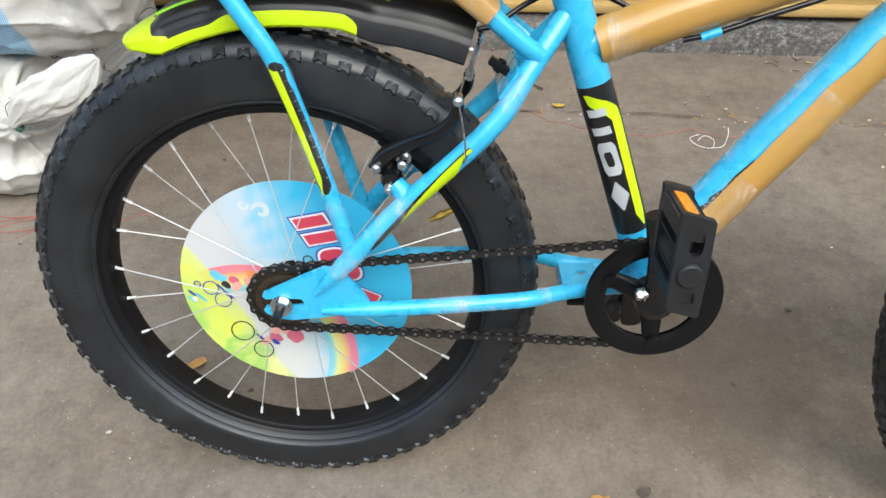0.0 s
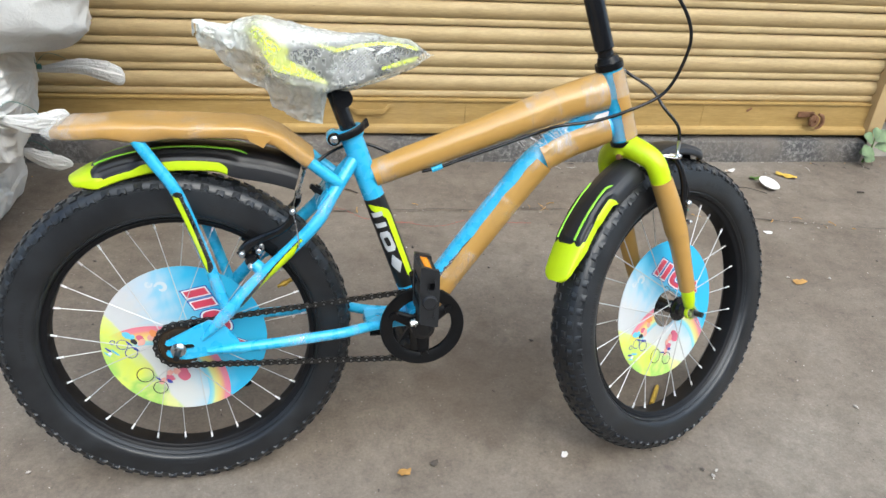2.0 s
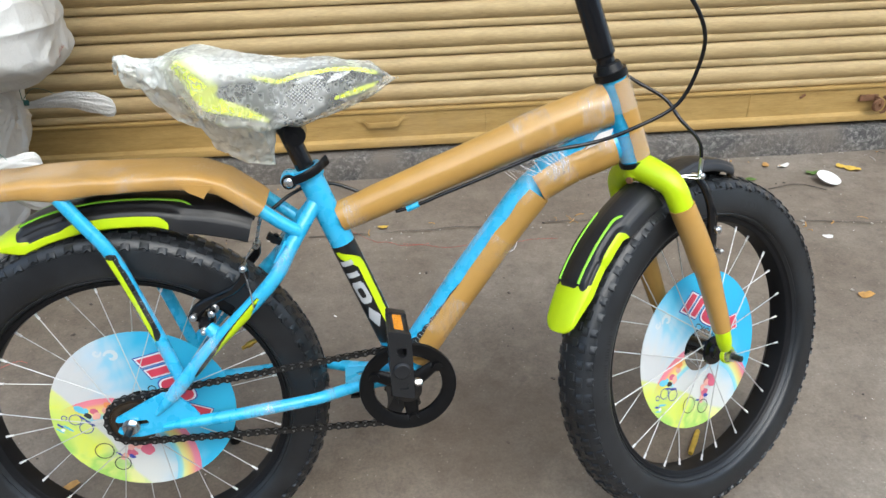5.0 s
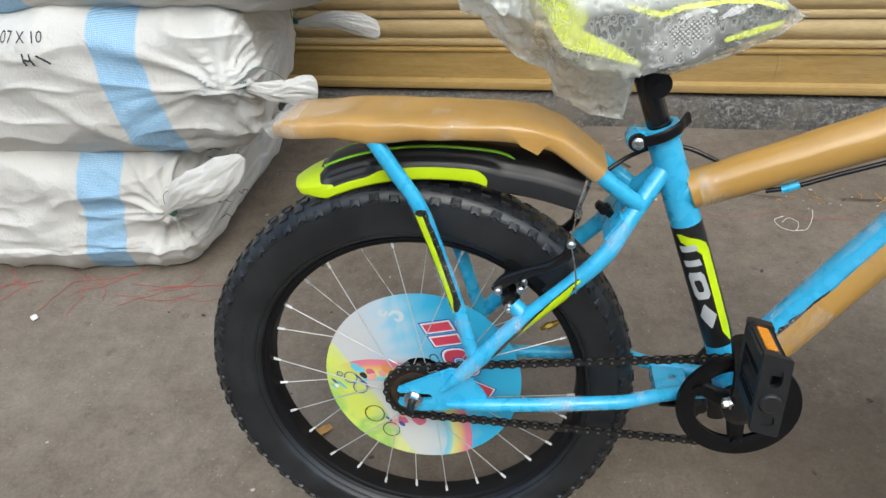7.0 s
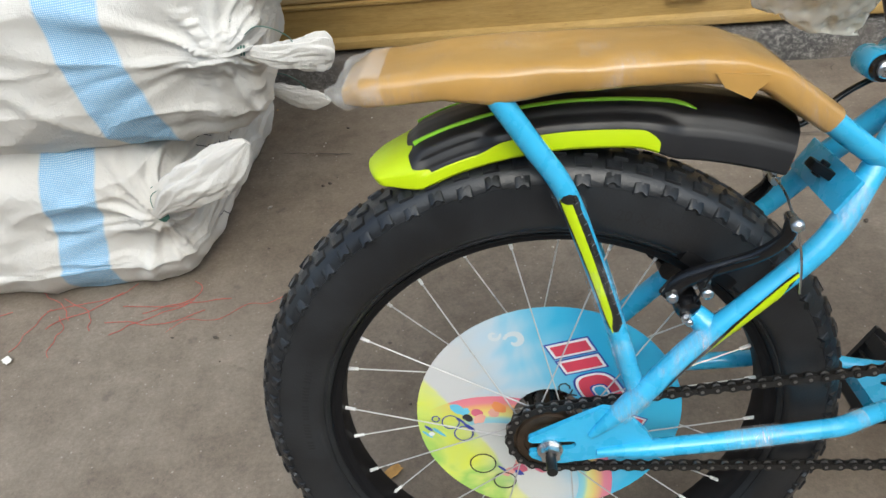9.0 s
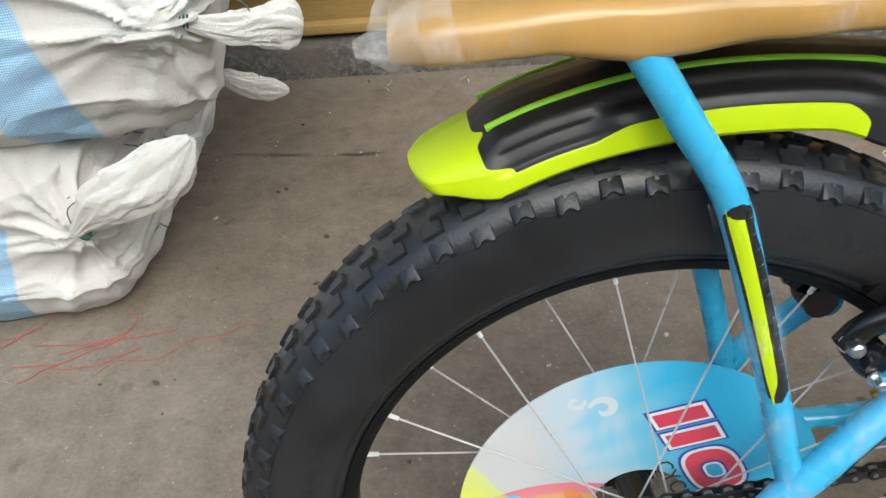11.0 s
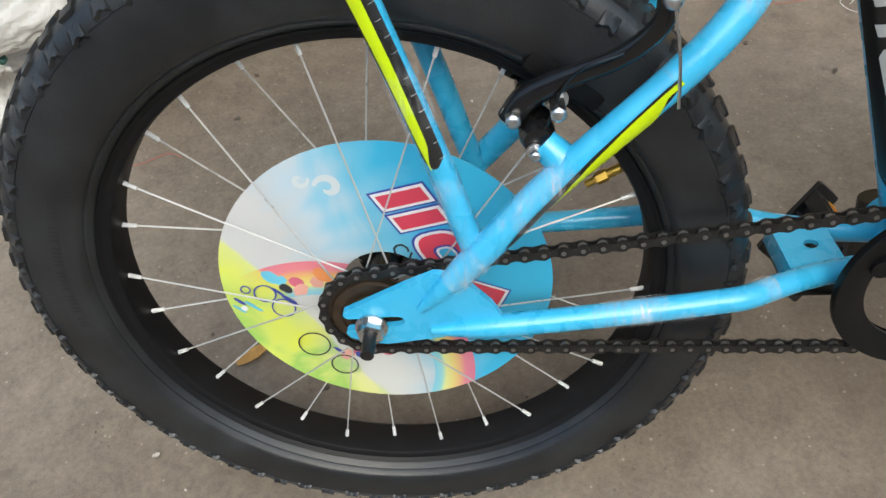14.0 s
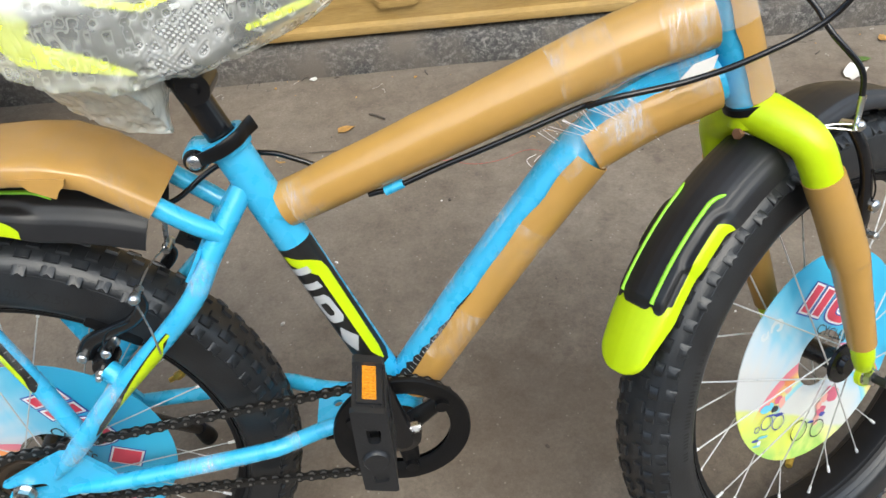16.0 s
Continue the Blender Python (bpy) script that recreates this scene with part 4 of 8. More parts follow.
def wheel(name, matrix, phase, card_turn, label, rear, spoke_r):
    rim = part(name, lathe(RIMPROF, 96, "y", True), RIMBLACK, bike, label, matrix)
    seat = at(0, 0, 0.0045) if rear else at(0, 0, 0)
    part("tyre", TYRE[rear], RUBBER, rim, "black knobbly fat tyre")
    tagged(part("tread", TREAD[rear], RUBBER, rim, "small notched tread knobs"), kind="stuff")
    for body, ang, size in (("20 X 2.50", 64, 0.0135), ("35 PSI", 150, 0.008)):
        part("tyre_marking", arc_text(body, size, 0.2290 if size > 0.01 else 0.2285, radians(ang), -0.0326), mat_mark, rim, m=seat)
    bars = Geo()
    for i in range(26):
        a = radians(154 + i * 0.95)
        if i % 6 != 4:
            bars.add([(r * math.cos(a + d), -0.0326, r * math.sin(a + d)) for r, d in ((0.225, 0), (0.231, 0), (0.231, 0.009), (0.225, 0.009))], [(0, 1, 2, 3)])
    part("tyre_marking", bars, mat_mark, rim, m=seat)
    # spokes: alternate sides, crossing
    fl, near = 0.019, 0.027
    for i in range(28):
        a = phase + 2 * math.pi * i / 28
        side = -1 if i % 2 else 1
        lead = radians(62) * (1 if (i // 2) % 2 == i % 2 else -1)
        p0 = Vector((fl * math.cos(a + lead), side * near, fl * math.sin(a + lead)))
        p1 = Vector((0.1978 * math.cos(a), side * 0.003, 0.1978 * math.sin(a)))
        way = (p1 - p0).normalized()
        sp = part("spoke", rod(p0, p1, spoke_r, 6), SPOKE, rim)
        part("nipple", rod(p1 - way * 0.011, p1 + way * 0.001, 0.0015, 8, 0.0019), NIPPLE, rim)
    hub = Geo()
    hub.join(lathe([(0.0001, -0.036), (0.010, -0.036), (0.012, -0.031), (0.022, -0.030), (0.023, -0.0265), (0.013, -0.024), (0.0115, 0.0), (0.013, 0.024), (0.023, 0.0265), (0.022, 0.030), (0.012, 0.031), (0.010, 0.036), (0.0001, 0.036)], 28))
    part("hub", hub, GLOSSBLACK, rim, "black hub")
    wheel_card(rim, card_turn, 0.0, -0.007)
    va = radians(22.4 if rear else 82)
    d = Vector((math.cos(va), 0, math.sin(va)))
    valve = part("valve", Geo().join(rod(d * 0.195, d * 0.181, 0.0035, 10)).join(rod(d * 0.185, d * 0.177, 0.0045, 6)).join(rod(d * 0.177, d * 0.169, 0.0028, 8)), BRASS, rim, "brass valve stem")
    return rim


mat_mark = mat("moulded_marking", (0.019, 0.019, 0.019), 0.6, spread=0.15)
rear = wheel("rear_wheel", at(*HUB), radians(131.6), -50, "black rim of the rear wheel", True, 0.0007)
front = wheel("front_wheel", STEER @ at(*FHUB), radians(123.1), -20, "black rim of the front wheel", False, 0.0009)

# sprocket at the rear hub
CY = -0.043
g = Geo()
n = 72
v = []
for i in range(n):
    a = 2 * math.pi * i / n
    r = 0.0335 + (0.0028 if i % 4 in (0, 1) else 0.0)
    v += [(r * math.cos(a), CY - 0.0012, r * math.sin(a)), (r * math.cos(a), CY + 0.0012, r * math.sin(a))]
g.add(v, [(2 * i, 2 * i + 1, (2 * i + 3) % (2 * n), (2 * i + 2) % (2 * n)) for i in range(n)] + [tuple(range(0, 2 * n, 2)), tuple(range(2 * n - 1, 0, -2))])
g.join(lathe([(0.030, CY - 0.0016), (0.029, CY - 0.004), (0.023, CY - 0.0046), (0.0225, CY - 0.003), (0.018, CY - 0.003), (0.0175, CY - 0.006), (0.010, CY - 0.0065), (0.010, CY + 0.016), (0.022, CY + 0.016), (0.030, CY + 0.002)], 40))
part("sprocket", g, COG, rear, "oily brown freewheel sprocket", at(AXLE.x - HUB.x, 0, AXLE.z - HUB.z))

# axle ends
def axle_end(parent, m, y, bolt_to):
    s = 1 if y > 0 else -1
    nut = part("axle_nut", Geo().join(hexnut((0, y, 0), (0, y + s * 0.0075, 0), 0.0095)).join(lathe([(0.0001, y), (0.0115, y), (0.0115, y - s * 0.002), (0.0001, y - s * 0.002)], 20)), STEEL, parent, "bright steel axle nut", m)
    part("axle_bolt", Geo().join(rod((0, y, 0), (0, bolt_to, 0), 0.0048, 12)), CHAIN, parent, "dark axle end", m)


axle_end(bike, at(*AXLE), -0.0600, -0.086)
axle_end(bike, at(*AXLE), 0.0600, 0.080)
axle_end(bike, STEER @ at(FHUB.x, 0, FHUB.z), -0.056, -0.078)
axle_end(bike, STEER @ at(FHUB.x, 0, FHUB.z), 0.056, 0.074)

# frame tubes
ST_TOP = Vector((0.2945, 0, 0.566))
seat_tube = part("seat_tube", tube([BB, (BB + ST_TOP) / 2, ST_TOP], 0.0170, 40), BLUE, bike, "sky-blue seat tube with a black and yellow decal")
head_tube = part("head_tube", tube([H_TOP, H_BOT], 0.0195, 24), BLUE, bike, "sky-blue head tube, half wrapped")
part("bottom_bracket_shell", tube([BB + Vector((0, -0.035, 0)), BB + Vector((0, 0.035, 0))], 0.0205, 24), BLUE, bike)
DT = [(0.394, 0, 0.262), (0.467, 0, 0.3475), (0.542, 0, 0.432), (0.592, 0, 0.485), (0.640, 0, 0.511), (0.715, 0, 0.531)]
down_tube = part("down_tube", tube([BB, *DT], [0.0215, 0.0235, 0.0240, 0.0240, 0.0235, 0.0225, 0.0215], 28), BLUE, bike, "sky-blue curved down tube, mostly wrapped")
top_tube = part("top_tube", tube([(0.31, 0, 0.488), (0.52, 0, 0.542), (0.705, 0, 0.589)], 0.017, 20), BLUE, bike, "top tube hidden under wrapping")
part("gusset", plate([(0.60, 0.525), (0.69, 0.560), (0.715, 0.555), (0.70, 0.535), (0.63, 0.508)], -0.004, 0.004), BLUE, bike)
part("wrapping", shell([(0.326, 0, 0.4915), (0.42, 0, 0.517), (0.52, 0, 0.5435), (0.62, 0, 0.570), (0.703, 0, 0.588)], [0.0195, 0.0215, 0.0235, 0.0265, 0.0295], -178, 178, n=36, wobble=1.0, seed=1), CARD, top_tube, "glossy brown paper wrapping under clear film")
part("wrapping", shell(DT[0:3] + [(0.594, 0, 0.4865)], [0.0262, 0.0270, 0.0272, 0.0272], -195, 28, n=30, wobble=1.0, seed=2), CARD, down_tube, "glossy brown paper wrapping under clear film")
part("wrapping", shell([(0.597, 0, 0.494), (0.640, 0, 0.512), (0.675, 0, 0.522), (0.708, 0, 0.530)], [0.0280, 0.0280, 0.0275, 0.027], -200, 40, n=28, wobble=1.2, seed=3), CARD, down_tube, "glossy brown paper wrapping under clear film")
part("wrapping", shell([H_BOT + Vector((-0.001, 0, 0.004)), (H_TOP + H_BOT) / 2, H_TOP + Vector((0, 0, -0.006))], 0.0208, -190, 12, n=24, wobble=1.0, seed=4), CARD, head_tube, "brown paper wrapping")
part("clear_tape", shell([H_BOT + (H_TOP - H_BOT) * 0.62, H_TOP - (H_TOP - H_BOT) * 0.05], 0.0225, -170, 170, n=30, wobble=1.0, seed=5), TAPE, head_tube, "clear packing tape")
part("clear_tape", shell([H_BOT + (H_TOP - H_BOT) * 0.05, H_BOT + (H_TOP - H_BOT) * 0.36], 0.0225, -170, 170, n=30, wobble=1.0, seed=6), TAPE, head_tube, "clear packing tape")
for pts, r, a0, a1, sd0, tb in (([(0.430, 0, 0.304), (0.470, 0, 0.351)], 0.0292, -120, 34, 31, down_tube), ([(0.505, 0, 0.390), (0.540, 0, 0.430)], 0.0296, -120, 34, 32, down_tube), 
                                ([(0.335, 0, 0.494), (0.365, 0, 0.502)], 0.0214, -150, 150, 34, top_tube), ([(0.575, 0, 0.558), (0.625, 0, 0.5715)], 0.0282, -150, 150, 35, top_tube), ([(0.660, 0, 0.579), (0.700, 0, 0.588)], 0.0306, -150, 150, 36, top_tube)):
    part("clear_tape", shell(pts, r, a0, a1, n=30, wobble=0.4, seed=sd0), SCUFF, tb, "crinkled clear tape")
# film strands stretched from top tube to down tube
random.seed(5)
for i in range(22):
    x = random.uniform(0.548, 0.625)
    a = Vector((x, -0.0250, 0.523 + 0.27 * (x - 0.548)))
    d = Vector((0.034 + random.uniform(-0.014, 0.012), 0.002, -0.030 + random.uniform(-0.012, 0.010))) * random.uniform(0.5, 1.15)
    part("film_strand", rod(a, a + d, random.uniform(0.00012, 0.0003), 5), WHITEPLASTIC, down_tube)
part("clear_tape", shell([(0.598, 0, 0.496), (0.622, 0, 0.5065), (0.648, 0, 0.5165)], 0.0300, -40, 60, n=24, wobble=0.6, seed=41), SCRATCHED, down_tube, "scratched white-looking clear tape")
part("clear_tape", shell([(0.686, 0, 0.584), (0.704, 0, 0.5885)], 0.0306, -70, 70, n=24, wobble=0.8, seed=42), SCRATCHED, top_tube, "scratched white-looking clear tape")
part("paper_label", plate([(0.664, 0.537), (0.684, 0.556), (0.704, 0.560), (0.700, 0.549)], -0.0262, -0.0256), PAPER, down_tube, "torn white paper under the film")


def flash(points, r, rows, m, parent, label="", name="decal"):
    """A thin printed shape on a bar: rows of (share of the length, from angle, to angle)."""
    path = smooth_path(points, 40 if len(points) < 3 else 14)
    if len(points) == 2:
        path = [path[0].lerp(path[-1], i / 60) for i in range(61)]
    k, v = 9, []
    radii = np.interp(np.linspace(0, 1, len(path)), np.linspace(0, 1, len(r)), r).tolist() if isinstance(r, list) else [r] * len(path)
    for i, ((p, e1, e2), q) in enumerate(zip(rings(path), radii)):
        t = i / (len(path) - 1)
        lo, hi = (float(np.interp(t, [x[0] for x in rows], [x[c] for x in rows])) for c in (1, 2))
        for j in range(k):
            a = radians(lo + (hi - lo) * j / (k - 1))
            v.append(p + (math.cos(a) * e1 + math.sin(a) * e2) * q)
    return part(name, Geo().add(v, [(i * k + j, i * k + j + 1, i * k + k + j + 1, i * k + k + j) for i in range(len(path) - 1) for j in range(k - 1)]), m, parent, label)


# seat tube decal: black wrap, yellow flash, three plain light blocks
sd = (ST_TOP - BB).normalized()
p0, p1 = BB + sd * 0.064, BB + sd * 0.226
flash([p0, p1], 0.0173, [(0, -58, 62), (0.06, -78, 82), (0.95, -84, 84), (1, -84, 84)], DECALBLACK, seat_tube, "black decal")
flash([BB + sd * 0.070, BB + sd * 0.219], 0.0177, [(0, -46, -40), (0.10, -54, -20), (0.80, -60, -21), (0.87, -52, 4), (0.93, -22, 40), (1, 34, 50)], NEON, seat_tube, "neon-yellow flash")
for lo, hi in ((0.1960, 0.2040), (0.1770, 0.1850)):
    flash([BB + sd * lo, BB + sd * hi], 0.0177, [(0, -12, 48), (1, -8, 52)], DECALWHITE, seat_tube, "plain silver lettering block")
flash([BB + sd * 0.1330, BB + sd * 0.1690], 0.0177, [(0, -4, 34), (0.15, -14, 44), (0.85, -10, 50), (1, 0, 40)], DECALWHITE, seat_tube, "plain silver lettering block")
flash([BB + sd * 0.1430, BB + sd * 0.1590], 0.0179, [(0, 8, 24), (0.2, 4, 28), (0.8, 6, 32), (1, 10, 28)], DECALBLACK, seat_tube)
flash([BB + sd * 0.0930, BB + sd * 0.1260], 0.0177, [(0, 12, 16), (0.5, -16, 46), (1, 16, 20)], DECALWHITE, seat_tube, "plain silver lettering block")
# dark decal peeping out along the down tube
flash([(0.398, 0, 0.267), (0.435, 0, 0.310), (0.482, 0, 0.365)], [0.0240, 0.0242, 0.0243], [(0, 20, 62), (0.06, 20, 48), (0.08, 20, 60), (0.16, 20, 44), (0.18, 20, 58), (0.27, 20, 40), (0.29, 20, 52), (0.38, 20, 38), (0.40, 20, 48), (0.5, 20, 36), (0.52, 20, 44), (0.62, 20, 34), (0.64, 20, 40), (0.75, 20, 32), (0.86, 20, 34), (1, 20, 28)], DECALBLACK, down_tube, "black decal edge")
# thin flat silver strips hatched across the black decal
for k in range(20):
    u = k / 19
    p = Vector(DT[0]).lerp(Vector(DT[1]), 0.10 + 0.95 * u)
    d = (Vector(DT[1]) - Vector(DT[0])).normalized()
    flash([p, p + d * (0.0004 + 0.0003 * (k % 3))], 0.0249, [(0, 28 + 5 * (k % 3), 49 - 17 * u), (1, 28, 45 - 17 * u)], DECALWHITE, down_tube, "", "hatch_line")
part("clear_film", shell([(0.398, 0, 0.267), (0.435, 0, 0.310), (0.472, 0, 0.353)], 0.0262, 66, 150, n=30, wobble=0.3, seed=11), SCUFF, down_tube, "scuffed clear film")
part("clear_film", shell([(0.472, 0, 0.353), (0.520, 0, 0.407), (0.576, 0, 0.469)], 0.0262, 62, 130, n=30, wobble=0.3, seed=12), SCUFF, down_tube, "scuffed clear film")
part("clear_film", shell([(0.575, 0, 0.474), (0.610, 0, 0.500), (0.660, 0, 0.520), (0.705, 0, 0.530)], 0.0304, 0, 110, n=30, wobble=0.4, seed=13), SCUFF, down_tube, "scuffed clear film")

# chain stays, seat stays, rack legs, near (-1) and far (+1)
for s in (-1, 1):
    cstay = part("chain_stay", tube([(0.040, s * 0.0585, 0.2535), (0.062, s * 0.0585, 0.2530), (0.085, s * 0.058, 0.252), (0.150, s * 0.0555, 0.2495), (0.235, s * 0.0515, 0.248), (0.255, s * 0.0490, 0.2475), (0.272, s * 0.0415, 0.2455), (0.297, s * 0.0310, 0.2425), (0.335, s * 0.0215, 0.2390), (0.375, s * 0.017, 0.2360)], [0.0030, 0.0062, 0.0084, 0.0085, 0.0085, 0.0085, 0.0085, 0.0085, 0.0085, 0.009], 16), BLUE, bike, "sky-blue chain stay")
    stay = part("seat_stay", tube([(0.036, s * 0.0585, 0.2745), (0.052, s * 0.0585, 0.289), (0.072, s * 0.058, 0.307), (0.090, s * 0.0575, 0.323), (0.128, s * 0.053, 0.357), (0.203, s * 0.049, 0.415), (0.236, s * 0.043, 0.444), (0.258, s * 0.032, 0.473), (0.300, s * 0.005, 0.521)], [0.0030, 0.0068, 0.0095, 0.0098, 0.0098, 0.0098, 0.0098, 0.0098, 0.0096], 32, 10), BLUE, bike, "sky-blue seat stay with a yellow decal")
    LEG = [(0.080, s * 0.0520, 0.312), (0.0755, s * 0.0505, 0.335), (0.0670, s * 0.0480, 0.383), (0.0530, s * 0.0465, 0.450), (0.0385, s * 0.0455, 0.510), (0.0160, s * 0.0445, 0.555), (-0.0080, s * 0.0430, 0.602)]
    leg = part("rack_leg", tube(LEG, [0.0080, 0.0083, 0.0084, 0.0085, 0.0085, 0.0086, 0.0088], 32, 14), BLUE, bike, "sky-blue rack leg with a yellow decal")
    if s < 0:
        flash([LEG[2], LEG[3], LEG[4]], [0.0090, 0.0091, 0.0091], [(0, -6, 14), (0.04, -46, 40), (0.5, -48, 46), (0.96, -54, 52), (0.985, -44, 42), (1, -16, 14)], DECALBLACK, leg, "black decal")
        flash([LEG[2], LEG[3], LEG[4]], [0.0093, 0.0094, 0.0094], [(0.03, 20, 26), (0.12, -4, 32), (0.5, -8, 35), (0.93, -12, 37), (0.945, -10, 36), (0.955, 18, 36), (0.960, 34, 36)], NEON, leg, "neon-yellow flash")
        # short flat silver strips across the decal's black border
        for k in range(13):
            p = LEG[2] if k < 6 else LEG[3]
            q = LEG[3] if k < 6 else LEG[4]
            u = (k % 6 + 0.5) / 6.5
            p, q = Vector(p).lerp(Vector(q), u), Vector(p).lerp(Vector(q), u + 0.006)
            flash([p, q], 0.00965, [(0, -52 + 7 * (k % 3), -30), (1, -48, -18 - 5 * (k % 2))], DECALWHITE, leg, "", "hatch_line")
        STAYPTS = [(0.096, -0.0570, 0.3285), (0.128, -0.053, 0.357), (0.165, -0.051, 0.386), (0.206, -0.0490, 0.4175)]
        flash(STAYPTS, 0.0103, [(0, -40, -34), (0.10, -78, -20), (0.32, -84, -16), (0.44, -86, -8), (0.60, -60, 6), (0.92, -20, 22), (1, 4, 22)], DECALBLACK, stay, "black decal")
        flash(STAYPTS, 0.0107, [(0.30, -60, -56), (0.44, -90, -26), (0.60, -94, -6), (0.78, -80, 8), (0.93, -2, 14)], NEON, stay, "neon-yellow flash")
        part("clear_film", shell([(0.062, -0.0583, 0.298), (0.090, -0.0575, 0.323), (0.128, -0.053, 0.357), (0.150, -0.052, 0.374)], 0.0106, -170, 170, n=24, wobble=0.3, seed=21), SCUFF, stay, "scuffed clear film")
        part("clear_film", shell([(0.203, -0.049, 0.415), (0.236, -0.043, 0.444), (0.258, -0.034, 0.473)], 0.0106, -170, 170, n=24, wobble=0.3, seed=22), SCUFF, stay, "scuffed clear film")
        part("clear_film", shell([LEG[0], LEG[1], LEG[2]], 0.0090, -170, 170, n=24, wobble=0.3, seed=23), SCUFF, leg, "scuffed clear film")
        part("clear_film", shell([LEG[2], LEG[3], LEG[4]], 0.0098, -100, 100, n=24, wobble=0.3, seed=24), SCUFF, leg, "scuffed clear film")
        part("clear_film", shell([(0.150, -0.0555, 0.2495), (0.235, -0.0515, 0.248), (0.255, -0.0490, 0.2475), (0.272, -0.0415, 0.2455)], 0.0091, -120, 150, n=24, wobble=0.3, seed=25), SCUFF, cstay, "scuffed clear film")
    plate_out = [(-0.0175, 0.2785), (-0.012, 0.2805), (0.028, 0.2965), (0.050, 0.304), (0.066, 0.300), (0.085, 0.272), (0.090, 0.260), (0.078, 0.248), (0.045, 0.2455), (0.008, 0.2440), (-0.008, 0.2470), (-0.0185, 0.2540), (-0.0205, 0.2585), (-0.0185, 0.2615),
                 (0.0180, 0.2605), (0.0215, 0.2618), (0.0230, 0.2650), (0.0215, 0.2682), (0.0180, 0.2695), (-0.0160, 0.2715), (-0.0192, 0.2745)]
    part("dropout", plate(plate_out, s * 0.0550 - 0.0026, s * 0.0550 + 0.0026), BLUE, bike, "flat sky-blue dropout with an open slot")
part("stay_bridge", block((0.030, 0.088, 0.0035), 0.001), BLUE, bike, "flat blue bracket between the seat stays", m=pose(0.243, 0, 0.470, 0, -52, 0))
part("bracket_bolt", Geo().join(block((0.008, 0.012, 0.022), 0.002)).join(rod((-0.006, 0, 0), (0.007, 0, 0), 0.004, 8)), BLACK, bike, "black mounting block with a bolt", m=pose(0.236, -0.008, 0.479, 0, -50, 0))

# wrapped carrier over the rear wheel
def loft(stations, n=28, power=3.2):
    """Rounded box sections (x, z, half width, half height, tilt) joined to one skin."""
    v, f = [], []
    for x, z, hw, hh, tilt in stations:
        ca, sa = math.cos(radians(tilt)), math.sin(radians(tilt))
        for j in range(n):
            a = 2 * math.pi * j / n
            c, s = math.cos(a), math.sin(a)
            y, h = hw * math.copysign(abs(c) ** (2 / power), c), hh * math.copysign(abs(s) ** (2 / power), s)
            wob = 0.0012 * noise.noise((x * 30, y * 30, h * 40))
            v.append((x - sa * (h + wob), y + wob, z + ca * (h + wob)))
    for i in range(len(stations) - 1):
        for j in range(n):
            k = (j + 1) % n
            f.append((i * n + j, i * n + k, i * n + n + k, i * n + n + j))
    f += [tuple(range(n)), tuple(range(len(v) - 1, len(v) - n - 1, -1))]
    return Geo().add(v, f)


def dense(stations, k):
    out = []
    for a, b in zip(stations, stations[1:]):
        for i in range(k):
            t = i / k
            t2 = t
            out.append(tuple(p + (q - p) * t2 for p, q in zip(a, b)))
    return out + [stations[-1]]


CRINKLE = film_plastic("crinkled_film", 0.02, 0.36, 60.0, 0.2, 0.9, False)
CARRIER = [(-0.110, 0.604, 0.038, 0.0075, 0), (-0.094, 0.606, 0.050, 0.0120, 0), (-0.040, 0.604, 0.053, 0.0120, 0), (-0.006, 0.598, 0.054, 0.0160, 0), (0.020, 0.5965, 0.054, 0.0150, 0), (0.050, 0.595, 0.053, 0.0120, 0), (0.100, 0.590, 0.052, 0.0118, -4), (0.140, 0.585, 0.050, 0.0120, -9), (0.163, 0.580, 0.049, 0.0120, -24), (0.190, 0.5665, 0.046, 0.0120, -42), (0.231, 0.5290, 0.0425, 0.0115, -46)]
rack = part("carrier", loft(dense(CARRIER, 5), power=4.6), PAPERWRAP, bike, "rear carrier wrapped in glossy brown paper and clear film")
film = loft(dense([(-0.124, 0.602, 0.020, 0.004, 0), (-0.119, 0.603, 0.034, 0.008, 0), (-0.112, 0.604, 0.043, 0.0115, 0), (-0.098, 0.606, 0.0505, 0.0128, 0), (-0.080, 0.606, 0.0525, 0.0128, 0)], 9), 60)
film.v = [tuple(Vector(p) + noise.noise_vector(Vector(p) * 70) * 0.0060 * max(0.10, min(1.0, (-0.094 - p[0]) / 0.02))) for p in film.v]
part("clear_film", film, CRINKLE, rack, "crinkled clear film round the end")
wrap = loft(dense([(x, z, hw + 0.0012, hh + 0.0012, tilt) for x, z, hw, hh, tilt in CARRIER[1:]], 8), 60, 4.6)
wrap.v = [tuple(Vector(p) + noise.noise_vector(Vector(p) * 45) * 0.0010) for p in wrap.v]
part("clear_film", wrap, TIGHTFILM, rack, "tight clear film with dull wrinkles")
for x0, x1, z0, z1 in ((0.060, 0.085, 0.594, 0.5915),):
    part("clear_tape", loft(dense([(x0, z0, 0.0540, 0.0129, 0), (x1, z1, 0.0540, 0.0129, 0)], 8)), SCUFF, rack, "crinkled clear tape")
part("torn_flap", plate([(0.146, 0.583), (0.152, 0.572), (0.169, 0.561), (0.174, 0.567), (0.180, 0.571), (0.182, 0.576)], -0.0515, -0.0495), PAPERWRAP, rack, "torn corner of brown paper")
